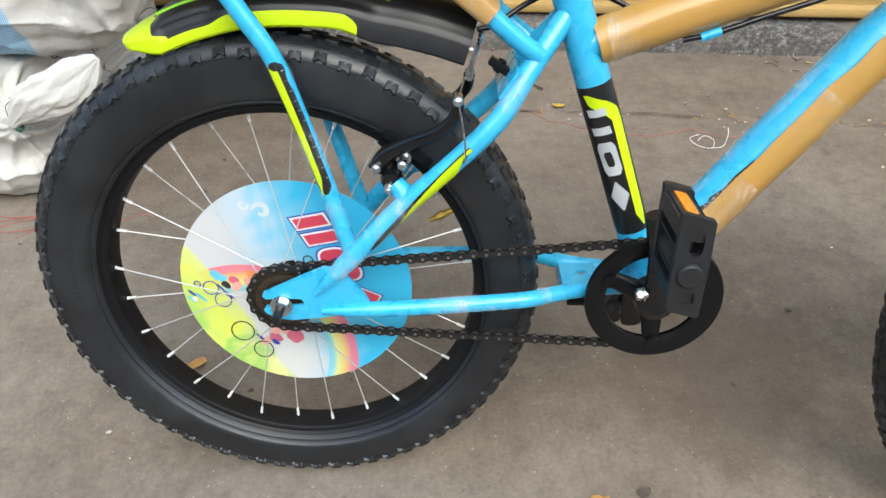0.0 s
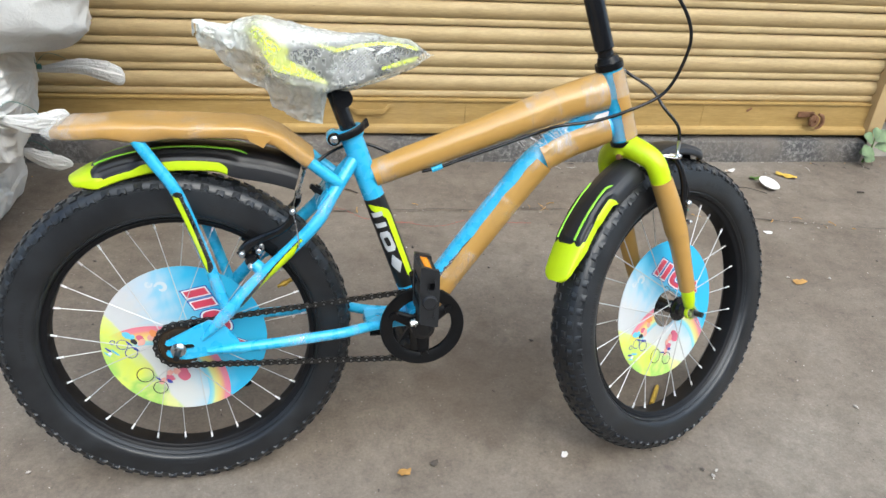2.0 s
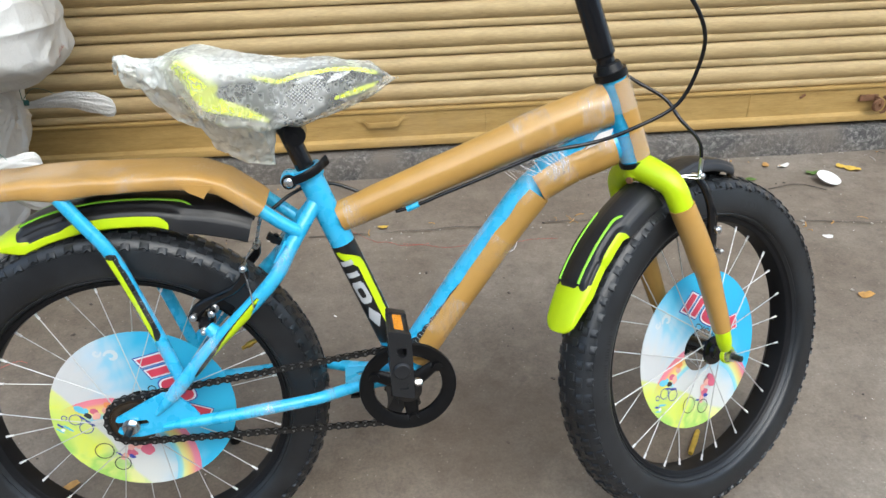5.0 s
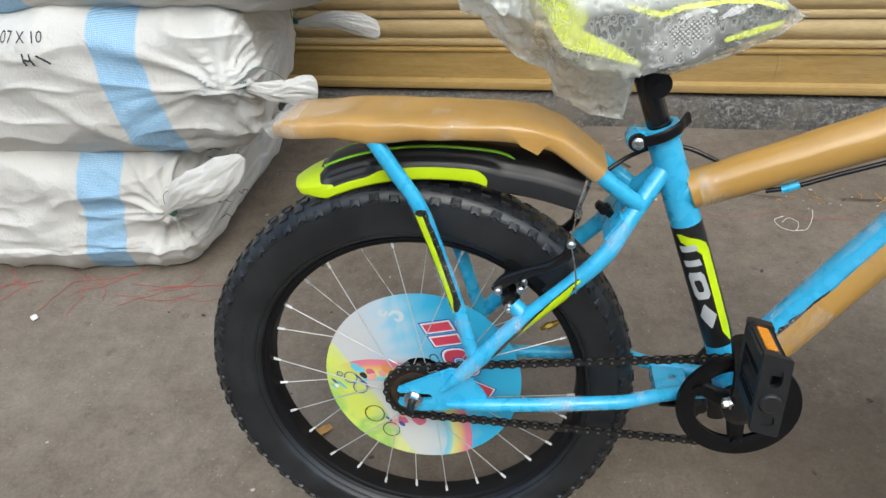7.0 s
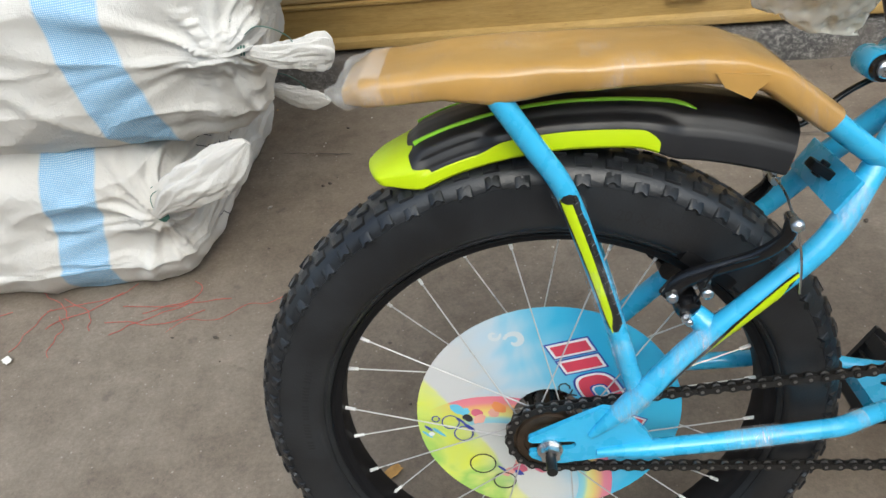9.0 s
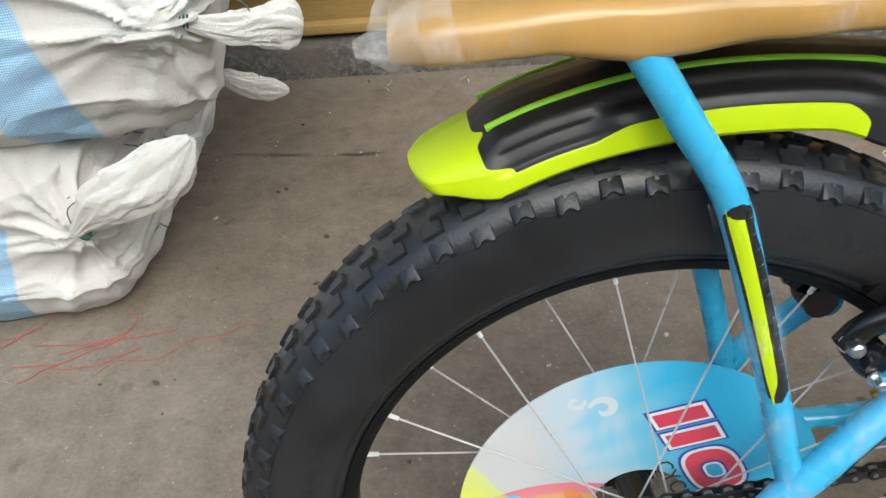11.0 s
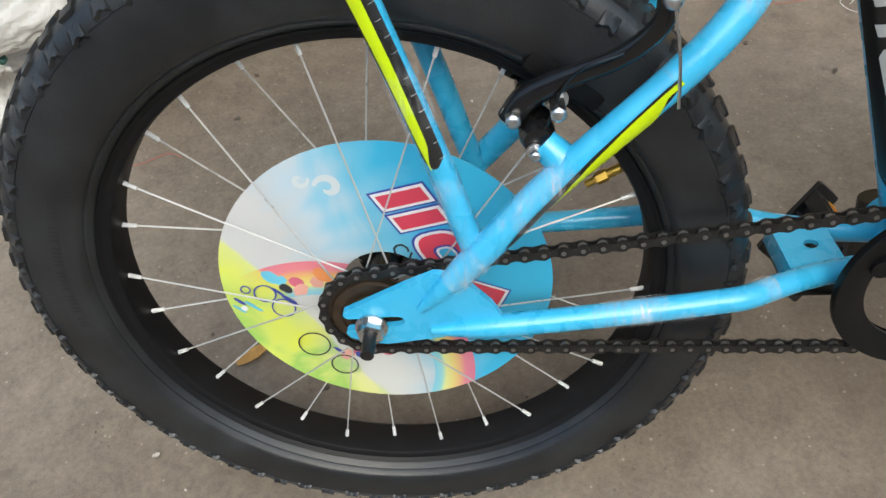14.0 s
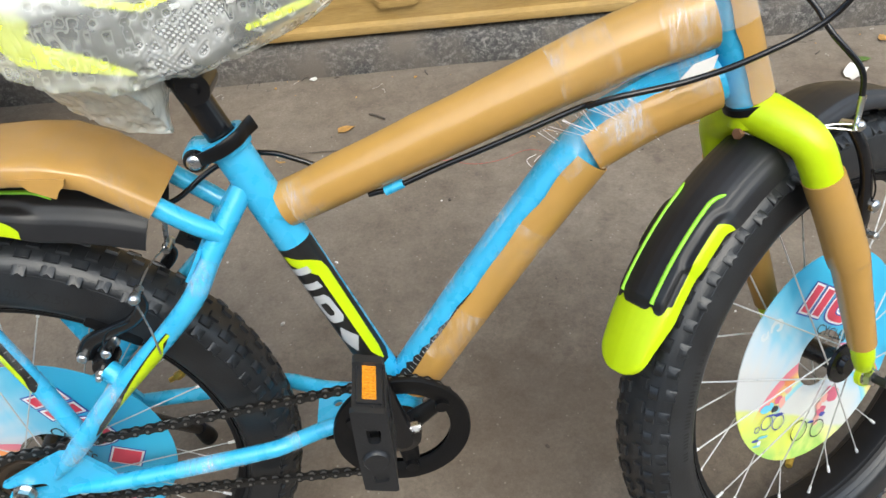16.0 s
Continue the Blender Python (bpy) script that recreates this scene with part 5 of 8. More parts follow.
for s in (-1, 1):
    part("rack_strut", tube([(0.205, s * 0.031, 0.555), (0.232, s * 0.031, 0.5275), (0.252, s * 0.0305, 0.5075), (0.272, s * 0.0270, 0.4890)], 0.0088, 20), BLUE, rack, "sky-blue carrier strut")

# mudguards: a moulded blade swept along a spine
def spine_arc(centre, a0, a1, r, n=12):
    return [(centre.x + r * math.cos(radians(a0 + (a1 - a0) * i / n)), centre.z + r * math.sin(radians(a0 + (a1 - a0) * i / n))) for i in range(n + 1)]


def guard_paint():
    """Black plastic with neon-yellow moulding where the vertices say so."""
    m, nt, b = nodes_of("two_colour_mudguard_plastic")
    co = nt.nodes.new("ShaderNodeTexCoord").outputs["Object"]
    value = nt.nodes.new("ShaderNodeAttribute")
    value.attribute_name = "neon"
    fac = ramp(nt, value.outputs["Fac"], [(0.46, (0, 0, 0)), (0.54, (1, 1, 1))])
    grain = tex(nt, "Noise", co, Scale=70.0, Detail=5.0)
    smear = tex(nt, "Noise", co, Scale=12.0, Detail=4.0)
    black = ramp(nt, smear.outputs[0], [(0.35, (0.012, 0.012, 0.013)), (0.70, (0.020, 0.020, 0.022))])
    neon = ramp(nt, smear.outputs[0], [(0.3, (0.49, 0.66, 0.0)), (0.7, (0.56, 0.73, 0.004))])
    nt.links.new(mixc(nt, fac, black, neon), b.inputs["Base Color"])
    nt.links.new(ramp(nt, grain.outputs[0], [(0.3, (0.34, 0.34, 0.34)), (0.7, (0.46, 0.46, 0.46))]), b.inputs["Roughness"])
    b.inputs["Specular IOR Level"].default_value = 0.42
    bump(nt, b, grain.outputs[0], 0.05, 0.002)
    return m


GUARD = guard_paint()


def blade(name, matrix, spine, half, drop_root, drop_end, t0, ts, tb, y0, label, out=1.0, neon_end=True, skirt=0.72):
    """A moulded guard swept along a spine of (x, z), root to tip. Neon skirts from t0, lower beyond ts, all neon beyond tb; y0: sideways set."""
    path = smooth_path([(x, 0, z) for x, z in spine], 14)
    n, k = len(path), 44
    length = sum((b - a).length for a, b in zip(path, path[1:]))
    V = [0, 0.15, 0.30, 0.42, 0.50, 0.56, 0.62, 0.70, 0.80, 0.90, 1.0]
    Y = [0, 0.25, 0.50, 0.69, 0.81, 0.885, 0.94, 0.98, 1.0, 1.01, 1.01]
    H = [0, -0.03, -0.10, -0.19, -0.28, -0.36, -0.45, -0.57, -0.72, -0.86, -1.0]
    ease = lambda a, b, x: (lambda q: q * q * (3 - 2 * q))(max(0.0, min(1.0, (x - a) / (b - a))))
    section = half + drop_end
    v, neon = [], []
    for layer in (0.0, 0.0022):
        for i, p in enumerate(path):
            t = i / (n - 1)
            tan = (path[min(i + 1, n - 1)] - path[max(i - 1, 0)]).normalized()
            nrm = Vector((-tan.z, 0, tan.x)) * out
            tip = max(0.0, (t - tb) / (1 - tb)) if neon_end else 0.0
            root = 1 - ease(t0 - 0.05, t0 + 0.05, t)
            soft_tip = 0.55 * tip + 0.45 * tip * tip * (3 - 2 * tip)
            drop = (drop_root * root + drop_end * (1 - root)) * (1 - 0.62 * soft_tip)
            w = half * (1 - 0.20 * soft_tip) * (1 + 0.04 * root)
            if neon_end:
                w *= math.sqrt(max(0.03, 1 - 0.74 * max(0.0, (tip - 0.68) / 0.32) ** 2.4))
            else:
                w *= math.sqrt(max(0.10, 1 - 0.90 * (max(0.0, t - 0.60) / 0.40) ** 2.2))
            upper = skirt + 0.09 * ease(ts - 0.03, ts + 0.03, t)
            for q in range(-k, k + 1):
                u, s = abs(q) / k, (1 if q >= 0 else -1)
                y, h = float(np.interp(u, V, Y)), float(np.interp(u, V, H))
                bulge = ease(t0 - 0.05, t0 + 0.01, t) * (1 - ease(ts - 0.03, ts + 0.03, t)) if neon_end else 0.0
                flat = 1 - ease(tb - 0.05, tb - 0.005, t) if neon_end else 1.0
                crease = 0.50 - 0.06 * bulge
                lift = 0.0032 * flat * (1 - ease(crease, crease + 0.06, u))
                swell = 0.0036 * bulge * ease(0.50, 0.60, u)
                sunk = 0.0022 * flat * (1 - bulge) * ease(crease + 0.05, crease + 0.10, u) * (1 - ease(upper - 0.04, upper + 0.01, u)) if t > ts else 0.0
                v.append(p + Vector((0, y0 + s * (y * w + swell - sunk - (layer if u > 0.5 else 0.0)), 0)) + nrm * (h * drop + lift + 0.4 * swell - layer))
                if not neon_end:
                    neon.append(0.0)
                    continue
                edge = tb - 0.020 * math.exp(-((u - 0.33) / 0.06) ** 2) - 0.045 * ease(skirt - 0.10, skirt + 0.06, u)
                start = t0 + 0.030 * (max(0.0, 0.88 - u) / (0.88 - skirt)) ** 2
                inside = max((t - edge) * length, min((u - upper) * section, (t - start) * length))
                neon.append(max(0.0, min(1.0, 0.5 + inside / 0.006)))
    c = 2 * k + 1
    g = Geo()
    f = []
    for lay in (0, 1):
        for i in range(n - 1):
            for j in range(c - 1):
                q = lay * n * c + i * c + j
                f.append((q, q + 1, q + c + 1, q + c) if lay == 0 else (q, q + c, q + c + 1, q + 1))
    off = n * c
    edge = [i * c for i in range(n)] + [(n - 1) * c + j for j in range(1, c)] + [i * c + c - 1 for i in range(n - 2, -1, -1)] + [j for j in range(c - 2, 0, -1)]
    f += [(a1, a1 + off, b1 + off, b1) for a1, b1 in zip(edge, edge[1:] + edge[:1])]
    ob = part(name, g.add(v, f), GUARD, bike, label, matrix, 70)
    ob.data.attributes.new("neon", "FLOAT", "POINT").data.foreach_set("value", neon)
    if neon_end:
        i0, i1 = int((t0 - 0.075) * (n - 1)), int((tb - 0.015) * (n - 1))
        for s in (-1, 1):
            line = []
            for i in range(i0, i1 + 1, 3):
                p, tan = path[i], (path[min(i + 1, n - 1)] - path[max(i - 1, 0)]).normalized()
                nrm = Vector((-tan.z, 0, tan.x)) * out
                hook = max(0.0, 1 - (i - i0) / (0.07 * n)) ** 2
                line.append(p + Vector((0, y0 + s * half * (0.57 + 0.16 * hook), 0)) + nrm * (0.0026 - 0.125 * drop_end - 0.0050 * hook))
            part("piping", tube(line, [0.0015] + [0.0021] * (len(line) - 1), 10, 3), LIME, ob, "lime piping line")
    return ob


blade("rear_mudguard", Matrix.Identity(4), [(0.219, 0.5230), (0.190, 0.5350), (0.155, 0.5465), (0.120, 0.5545), (0.080, 0.5620), (0.040, 0.5660), (0.0, 0.5655), (-0.040, 0.5600), (-0.070, 0.5520), (-0.095, 0.5430), (-0.115, 0.5330)], 0.043, 0.038, 0.031, 0.305, 0.635, 0.835, 0.019, "black plastic rear mudguard with neon-yellow sides", -1.0)
blade("front_mudguard", STEER, spine_arc(FHUB, 109, 155.8, 0.3015), 0.0325, 0.032, 0.021, 0.33, 0.545, 0.745, 0.0, "black plastic front mudguard with neon-yellow sides", -1.0, True, 0.59)
blade("front_mudguard", STEER, [(FHUB.x + r * math.cos(radians(a)), FHUB.z + r * math.sin(radians(a))) for a, r in ((99, 0.2965), (92, 0.2985), (86, 0.2970), (80, 0.2920), (75, 0.2860), (71.5, 0.2800))], 0.034, 0.016, 0.014, 0.9, 0.95, 1.0, 0.0, "short black front mudguard cap", 1.0, False)

# seat post, clamp, saddle in bubble wrap
SP = sd
post = part("seat_post", Geo().join(tube([ST_TOP - SP * 0.02, ST_TOP + SP * 0.062], 0.0125, 20)).join(tube([ST_TOP + SP * 0.055, ST_TOP + SP * 0.075], [0.0135, 0.0115], 16)), GLOSSBLACK, bike, "black seat post")
part("seat_clamp", Geo().join(tube([Vector((0.291, -0.018, 0.614)), Vector((0.291, 0.018, 0.614))], 0.0135, 16)).join(rod(Vector((0.291, -0.023, 0.613)), Vector((0.291, 0.023, 0.613)), 0.005, 6)), GLOSSBLACK, post, "black saddle clamp with a hex bolt")
UPX = SP.to_track_quat("Z", "Y").to_matrix().to_4x4()
part("post_collar", Geo().join(lathe([(0.0172, -0.010), (0.0200, -0.010), (0.0206, -0.008), (0.0206, 0.004), (0.0200, 0.006), (0.0150, 0.006)], 36, "z", True)), BLUE, bike, "blue clamp collar", m=Matrix.Translation(ST_TOP) @ UPX @ at(0, 0, -0.004))
EAR = ST_TOP + Vector((-0.0235, 0, -0.0110))
ear = part("clamp_ear", Geo().join(tube([EAR + Vector((0, -0.0130, 0)), EAR + Vector((0, -0.0115, 0)), EAR + Vector((0, 0.0115, 0)), EAR + Vector((0, 0.0130, 0))], [0.0095, 0.0112, 0.0112, 0.0095], 24, 2)).join(block((0.022, 0.020, 0.014), 0.003, tuple(EAR + Vector((0.013, 0, 0.003))))), BLUE, bike, "rounded blue clamp ear")
part("lever_cup", Geo().join(tube([EAR + Vector((0, -0.0130, 0)), EAR + Vector((0, -0.0150, 0)), EAR + Vector((0, -0.0190, 0))], [0.0085, 0.0100, 0.0092], 22, 2)), GLOSSBLACK, ear, "black lever cup")
part("clamp_bolt", Geo().join(tube([EAR + Vector((0, -0.0188, 0)), EAR + Vector((0, -0.0210, 0)), EAR + Vector((0, -0.0225, 0))], [0.0066, 0.0064, 0.0045], 18, 2)).join(rod(EAR + Vector((0, -0.022, 0)), EAR + Vector((0, 0.0225, 0)), 0.0032, 10)), STEEL, ear, "bright steel clamp bolt")
# flat quick-release lever bent round the collar
LV = [EAR + Vector((0.000, -0.0165, 0.000)), EAR + Vector((0.012, -0.0225, 0.0035)), EAR + Vector((0.026, -0.0245, 0.0080)), EAR + Vector((0.040, -0.0190, 0.0130)), EAR + Vector((0.047, -0.0080, 0.0160)), EAR + Vector((0.053, -0.0015, 0.0185))]
lv, path = [], smooth_path(LV, 8)
for i, (p, e1, e2) in enumerate(rings(path, (0, 0, 1))):
    t = i / (len(path) - 1)
    hh = 0.0062 * (0.85 + 0.25 * t)
    for a, b in ((-1, -0.5), (-0.7, -1), (0.7, -1), (1, -0.5), (1, 0.5), (0.7, 1), (-0.7, 1), (-1, 0.5)):
        lv.append(p + e1 * hh * a + e2 * 0.0021 * b)
nl = len(path)
part("quick_lever", Geo().add(lv, [(i * 8 + j, i * 8 + (j + 1) % 8, i * 8 + 8 + (j + 1) % 8, i * 8 + 8 + j) for i in range(nl - 1) for j in range(8)] + [tuple(range(8)), tuple(range(nl * 8 - 8, nl * 8))]), BLACK, ear, "black quick-release lever")


def saddle_geo():
    """Nose forward; wide swept-up tail, deep sides; a yellow swoosh down the flank, a white dotted net."""
    g, v, f, m = Geo(), [], [], []
    N, M = 190, 161
    lut = lambda x, a, b: float(np.interp(x, a, b))

    def near_line(x, z, line):
        """Distance to a polyline less its half width (x, z, half width)."""
        best = 1.0
        for (x0, z0, w0), (x1, z1, w1) in zip(line, line[1:]):
            d2 = (x1 - x0) ** 2 + (z1 - z0) ** 2
            t = max(0.0, min(1.0, ((x - x0) * (x1 - x0) + (z - z0) * (z1 - z0)) / d2))
            best = min(best, math.hypot(x - x0 - t * (x1 - x0), z - z0 - t * (z1 - z0)) - w0 - t * (w1 - w0))
        return best

    SWOOSH = [(0.176, 0.732, 0.014), (0.182, 0.714, 0.0180), (0.193, 0.695, 0.0145), (0.206, 0.679, 0.0110), (0.228, 0.668, 0.0080), (0.249, 0.657, 0.0055), (0.268, 0.645, 0.0015)]
    INNER = [(0.196, 0.728, 0.012), (0.203, 0.712, 0.012), (0.214, 0.696, 0.008)]
    RIDGE = [(0.257, 0.700, 0.0015), (0.288, 0.687, 0.0028), (0.308, 0.690, 0.0022), (0.348, 0.6905, 0.0022), (0.377, 0.687, 0.0022), (0.404, 0.677, 0.0022)]
    NOSE = [(0.350, 0.655, 0.002), (0.375, 0.659, 0.0035), (0.404, 0.664, 0.002)]
    # white glints on the black flank, painted as face colours
    GLINT = [(0.306, 0.682, 0.0015), (0.326, 0.685, 0.0035), (0.338, 0.683, 0.002)], [(0.343, 0.676, 0.001), (0.356, 0.681, 0.004), (0.372, 0.684, 0.001)]
    for i in range(N):
        x = 0.165 + 0.253 * i / (N - 1)
        w = lut(x, [0.165, 0.172, 0.19, 0.22, 0.26, 0.30, 0.35, 0.40, 0.414, 0.418], [0.030, 0.058, 0.076, 0.079, 0.066, 0.048, 0.035, 0.023, 0.014, 0.005])
        crown = lut(x, [0.165, 0.18, 0.20, 0.25, 0.29, 0.35, 0.40, 0.418], [0.720, 0.729, 0.724, 0.706, 0.696, 0.695, 0.682, 0.671])
        low = lut(x, [0.165, 0.18, 0.20, 0.23, 0.268, 0.30, 0.335, 0.39, 0.418], [0.722, 0.706, 0.668, 0.656, 0.640, 0.634, 0.641, 0.656, 0.672])
        dip = 0.010 * lut(x, [0.165, 0.2, 0.3, 0.418], [0.0, 1.0, 0.3, 0.0])
        for j in range(M):
            q = 2 * j / (M - 1) - 1
            s = abs(q)
            y = w * min(1.0, s * 1.9) ** 0.85 * (1 if s < 0.53 else 1 - 0.10 * (s - 0.53) / 0.47)
            z = crown - dip * (1 - min(1.0, s / 0.45)) - (crown - low) * (0.06 * s ** 2 + 0.94 * max(0.0, (s - 0.46) / 0.54) ** 1.1)
            v.append((x, math.copysign(y, q), z))
    for i in range(N - 1):
        for j in range(M - 1):
            c = [i * M + j, (i + 1) * M + j, (i + 1) * M + j + 1, i * M + j + 1]
            x, z = sum(v[p][0] for p in c) / 4, sum(v[p][2] for p in c) / 4
            f.append(tuple(c))
            flank = abs(2 * (j + 0.5) / (M - 1) - 1) > 0.33
            yellow = flank and min(near_line(x, z, SWOOSH), near_line(x, z, INNER), near_line(x, z, RIDGE), near_line(x, z, NOSE)) < 0
            net = flank and ((x - 0.308) / 0.031) ** 4 + ((z - 0.660 - 0.25 * (x - 0.308)) / 0.019) ** 4 < 1
            glint = flank and min(near_line(x, z, k) for k in GLINT) < 0
            m.append(1 if yellow else 2 if net else 3 if glint else 0)
    g.add(v, f)
    g.m = m
    g.add([v[j] for j in range(M)], [tuple(range(M))])
    return g


def dotted_net():
    """White dots in slanted rows on dark vinyl."""
    mm, nt, b = nodes_of("white_dotted_net")
    sep = nt.nodes.new("ShaderNodeSeparateXYZ")
    nt.links.new(nt.nodes.new("ShaderNodeTexCoord").outputs["Object"], sep.inputs[0])
    k = 2 * math.pi / 0.0044
    u = calc(nt, "ADD", sep.outputs[0], calc(nt, "MULTIPLY", sep.outputs[2], 0.9))
    w = calc(nt, "SUBTRACT", calc(nt, "MULTIPLY", sep.outputs[2], 1.05), calc(nt, "MULTIPLY", sep.outputs[0], 0.75))
    d = calc(nt, "ADD", calc(nt, "COSINE", calc(nt, "MULTIPLY", u, k)), calc(nt, "COSINE", calc(nt, "MULTIPLY", w, k)))
    nt.links.new(ramp(nt, calc(nt, "ADD", calc(nt, "MULTIPLY", d, 0.25), 0.5), [(0.54, (0.10, 0.10, 0.105)), (0.68, (0.70, 0.70, 0.70))]), b.inputs["Base Color"])
    b.inputs["Roughness"].default_value = 0.4
    return mm


MESHWHITE = dotted_net()
# white for the saddle's painted glints
GLINTWHITE = mat("glint_white", (0.80, 0.80, 0.80), 0.35, spread=0.05)
saddle = part("saddle", saddle_geo(), [SADDLE, SADDLEYELLOW, MESHWHITE, GLINTWHITE], bike, "black saddle with neon-yellow and white-dotted panels and painted glints in bubble wrap")
part("saddle_rail", Geo().join(tube([(0.20, -0.022, 0.660), (0.26, -0.024, 0.645), (0.33, -0.018, 0.652)], 0.0035, 8)).join(tube([(0.20, 0.022, 0.660), (0.26, 0.024, 0.645), (0.33, 0.018, 0.652)], 0.0035, 8)), STEEL, saddle)


def bag_geo():
    """A loose bag drawn over the saddle, crumpled, with a gathered flap hanging under its rear half."""
    v, f = [], []
    N, M = 210, 150
    lut = lambda x, a, b: float(np.interp(x, a, b))
    for i in range(N):
        x = 0.096 + 0.334 * i / (N - 1)
        top = lut(x, [0.096, 0.108, 0.124, 0.140, 0.156, 0.182, 0.20, 0.239, 0.29, 0.35, 0.40, 0.430], [0.735, 0.738, 0.732, 0.728, 0.734, 0.737, 0.734, 0.720, 0.707, 0.701, 0.688, 0.663])
        flank = lut(x, [0.096, 0.128, 0.165, 0.18, 0.20, 0.23, 0.268, 0.30, 0.335, 0.39, 0.430], [0.724, 0.708, 0.694, 0.686, 0.660, 0.648, 0.633, 0.627, 0.634, 0.648, 0.664])
        low = min(flank - 0.004, lut(x, [0.096, 0.104, 0.121, 0.127, 0.140, 0.151, 0.170, 0.180, 0.183, 0.188, 0.204, 0.220, 0.246, 0.258, 0.263, 0.268, 0.278, 0.305, 0.43], [0.712, 0.700, 0.694, 0.676, 0.663, 0.650, 0.640, 0.637, 0.622, 0.606, 0.597, 0.585, 0.578, 0.576, 0.598, 0.620, 0.625, 0.630, 0.66]))
        w = lut(x, [0.096, 0.104, 0.124, 0.15, 0.172, 0.19, 0.22, 0.26, 0.30, 0.35, 0.40, 0.42, 0.430], [0.012, 0.022, 0.026, 0.050, 0.074, 0.086, 0.089, 0.077, 0.058, 0.045, 0.032, 0.018, 0.004])
        mid = flank + 0.45 * (top - flank)
        for j in range(M):
            a = 2 * math.pi * j / M
            c, s = math.cos(a), math.sin(a)
            z = mid + (top - mid) * abs(s) ** 0.5 if s > 0 else mid - (mid - low) * abs(s) ** 0.9
            y = w * math.copysign(abs(c) ** 0.5, c)
            if z < flank:
                y *= max(0.14, 1 - 0.9 * ((flank - z) / max(flank - low, 0.012)) ** 0.7)
            p = Vector((x, -y, z))
            v.append(p + noise.noise_vector(p * 34) * 0.0024 + noise.noise_vector(p * 80) * 0.0012 + noise.noise_vector(p * 48) * (0.005 if x < 0.15 else 0.0) + noise.noise_vector(p * 60 + Vector((5, 0, 0))) * (0.003 if z < flank and x < 0.28 else 0.0))
    for i in range(N - 1):
        for j in range(M):
            k = (j + 1) % M
            f.append((i * M + j, i * M + k, i * M + M + k, i * M + M + j))
    g = Geo().add(v, f)
    g.add([v[j] for j in range(M)], [tuple(range(M))])
    g.add([v[(N - 1) * M + j] for j in range(M)], [tuple(range(M))[::-1]])
    return g


bag = part("bubble_wrap_bag", bag_geo(), BUBBLE, saddle, "clear crumpled bubble wrap", angle=80)
domes = []
for p in bag.data.vertices:
    d = noise.voronoi(p.co * 128)[0][0]
    domes.append(max(0.0, 1 - (d / 0.44) ** 2) ** 0.5)
shifts = [p.normal * (0.0012 + 0.0034 * d) for p, d in zip(bag.data.vertices, domes)]
for p, d in zip(bag.data.vertices, shifts):
    p.co += d
bag.data.attributes.new("dome", "FLOAT", "POINT").data.foreach_set("value", domes)
lay = bag.data.attributes.new("layers", "FLOAT", "POINT")
lay.data.foreach_set("value", [max(0.0, min(1.0, max((0.655 - p.co.z + 0.10 * (0.262 - p.co.x)) / 0.02 if p.co.x < 0.285 else 0.0, (0.176 - p.co.x) / 0.02, (p.co.z - float(np.interp(p.co.x, [0.16, 0.18, 0.195, 0.215, 0.25, 0.29, 0.35, 0.42], [0.722, 0.731, 0.720, 0.697, 0.696, 0.692, 0.694, 0.680]))) / 0.012))) for p in bag.data.vertices])

# steering: headset, stem, handlebar
part("headset_cup", Geo().join(tube([H_TOP - (H_TOP - H_BOT).normalized() * 0.002, H_TOP + (H_TOP - H_BOT).normalized() * 0.008], 0.0225, 24)).join(tube([H_TOP + (H_TOP - H_BOT).normalized() * 0.006, H_TOP + (H_TOP - H_BOT).normalized() * 0.018], [0.0195, 0.0155], 20)), BLACK, bike, "black headset cup")
part("headset_cup", tube([H_BOT - (H_TOP - H_BOT).normalized() * 0.005, H_BOT + (H_TOP - H_BOT).normalized() * 0.002], 0.0228, 24), BLACK, bike, "black headset cup")
hd = (H_TOP - H_BOT).normalized()
stem = part("stem", Geo().join(tube([H_TOP + hd * 0.010, H_TOP + hd * 0.026, H_TOP + hd * 0.030], [0.0125, 0.0125, 0.0155], 20)).join(tube([H_TOP + hd * 0.030, H_TOP + hd * 0.130], 0.0155, 24)), GLOSSBLACK, bike, "tall glossy black stem", STEER)
part("stem_arm", Geo().join(tube([(0.690, 0, 0.728), (0.716, 0, 0.745), (0.742, 0, 0.764)], [0.0135, 0.0135, 0.017], 14)).join(tube([(0.752, -0.022, 0.767), (0.752, 0.022, 0.767)], 0.0185, 18)), GLOSSBLACK, stem, "black stem arm with a bar clamp")
part("clamp_screw", rod((0.742, 0, 0.777), (0.740, 0, 0.796), 0.006, 10), GLOSSBLACK, stem)
BARPTS = [(0.741, -0.246, 0.809), (0.752, -0.160, 0.800), (0.757, -0.112, 0.792), (0.756, -0.075, 0.780), (0.753, -0.040, 0.768), (0.752, 0.0, 0.767), (0.753, 0.040, 0.768), (0.756, 0.075, 0.780), (0.757, 0.112, 0.792), (0.752, 0.160, 0.800), (0.741, 0.246, 0.809)]
bar = part("handlebar", tube(BARPTS, 0.0112, 16, side=(0, 0, 1)), GLOSSBLACK, bike, "black riser handlebar with ribbed grips", STEER)
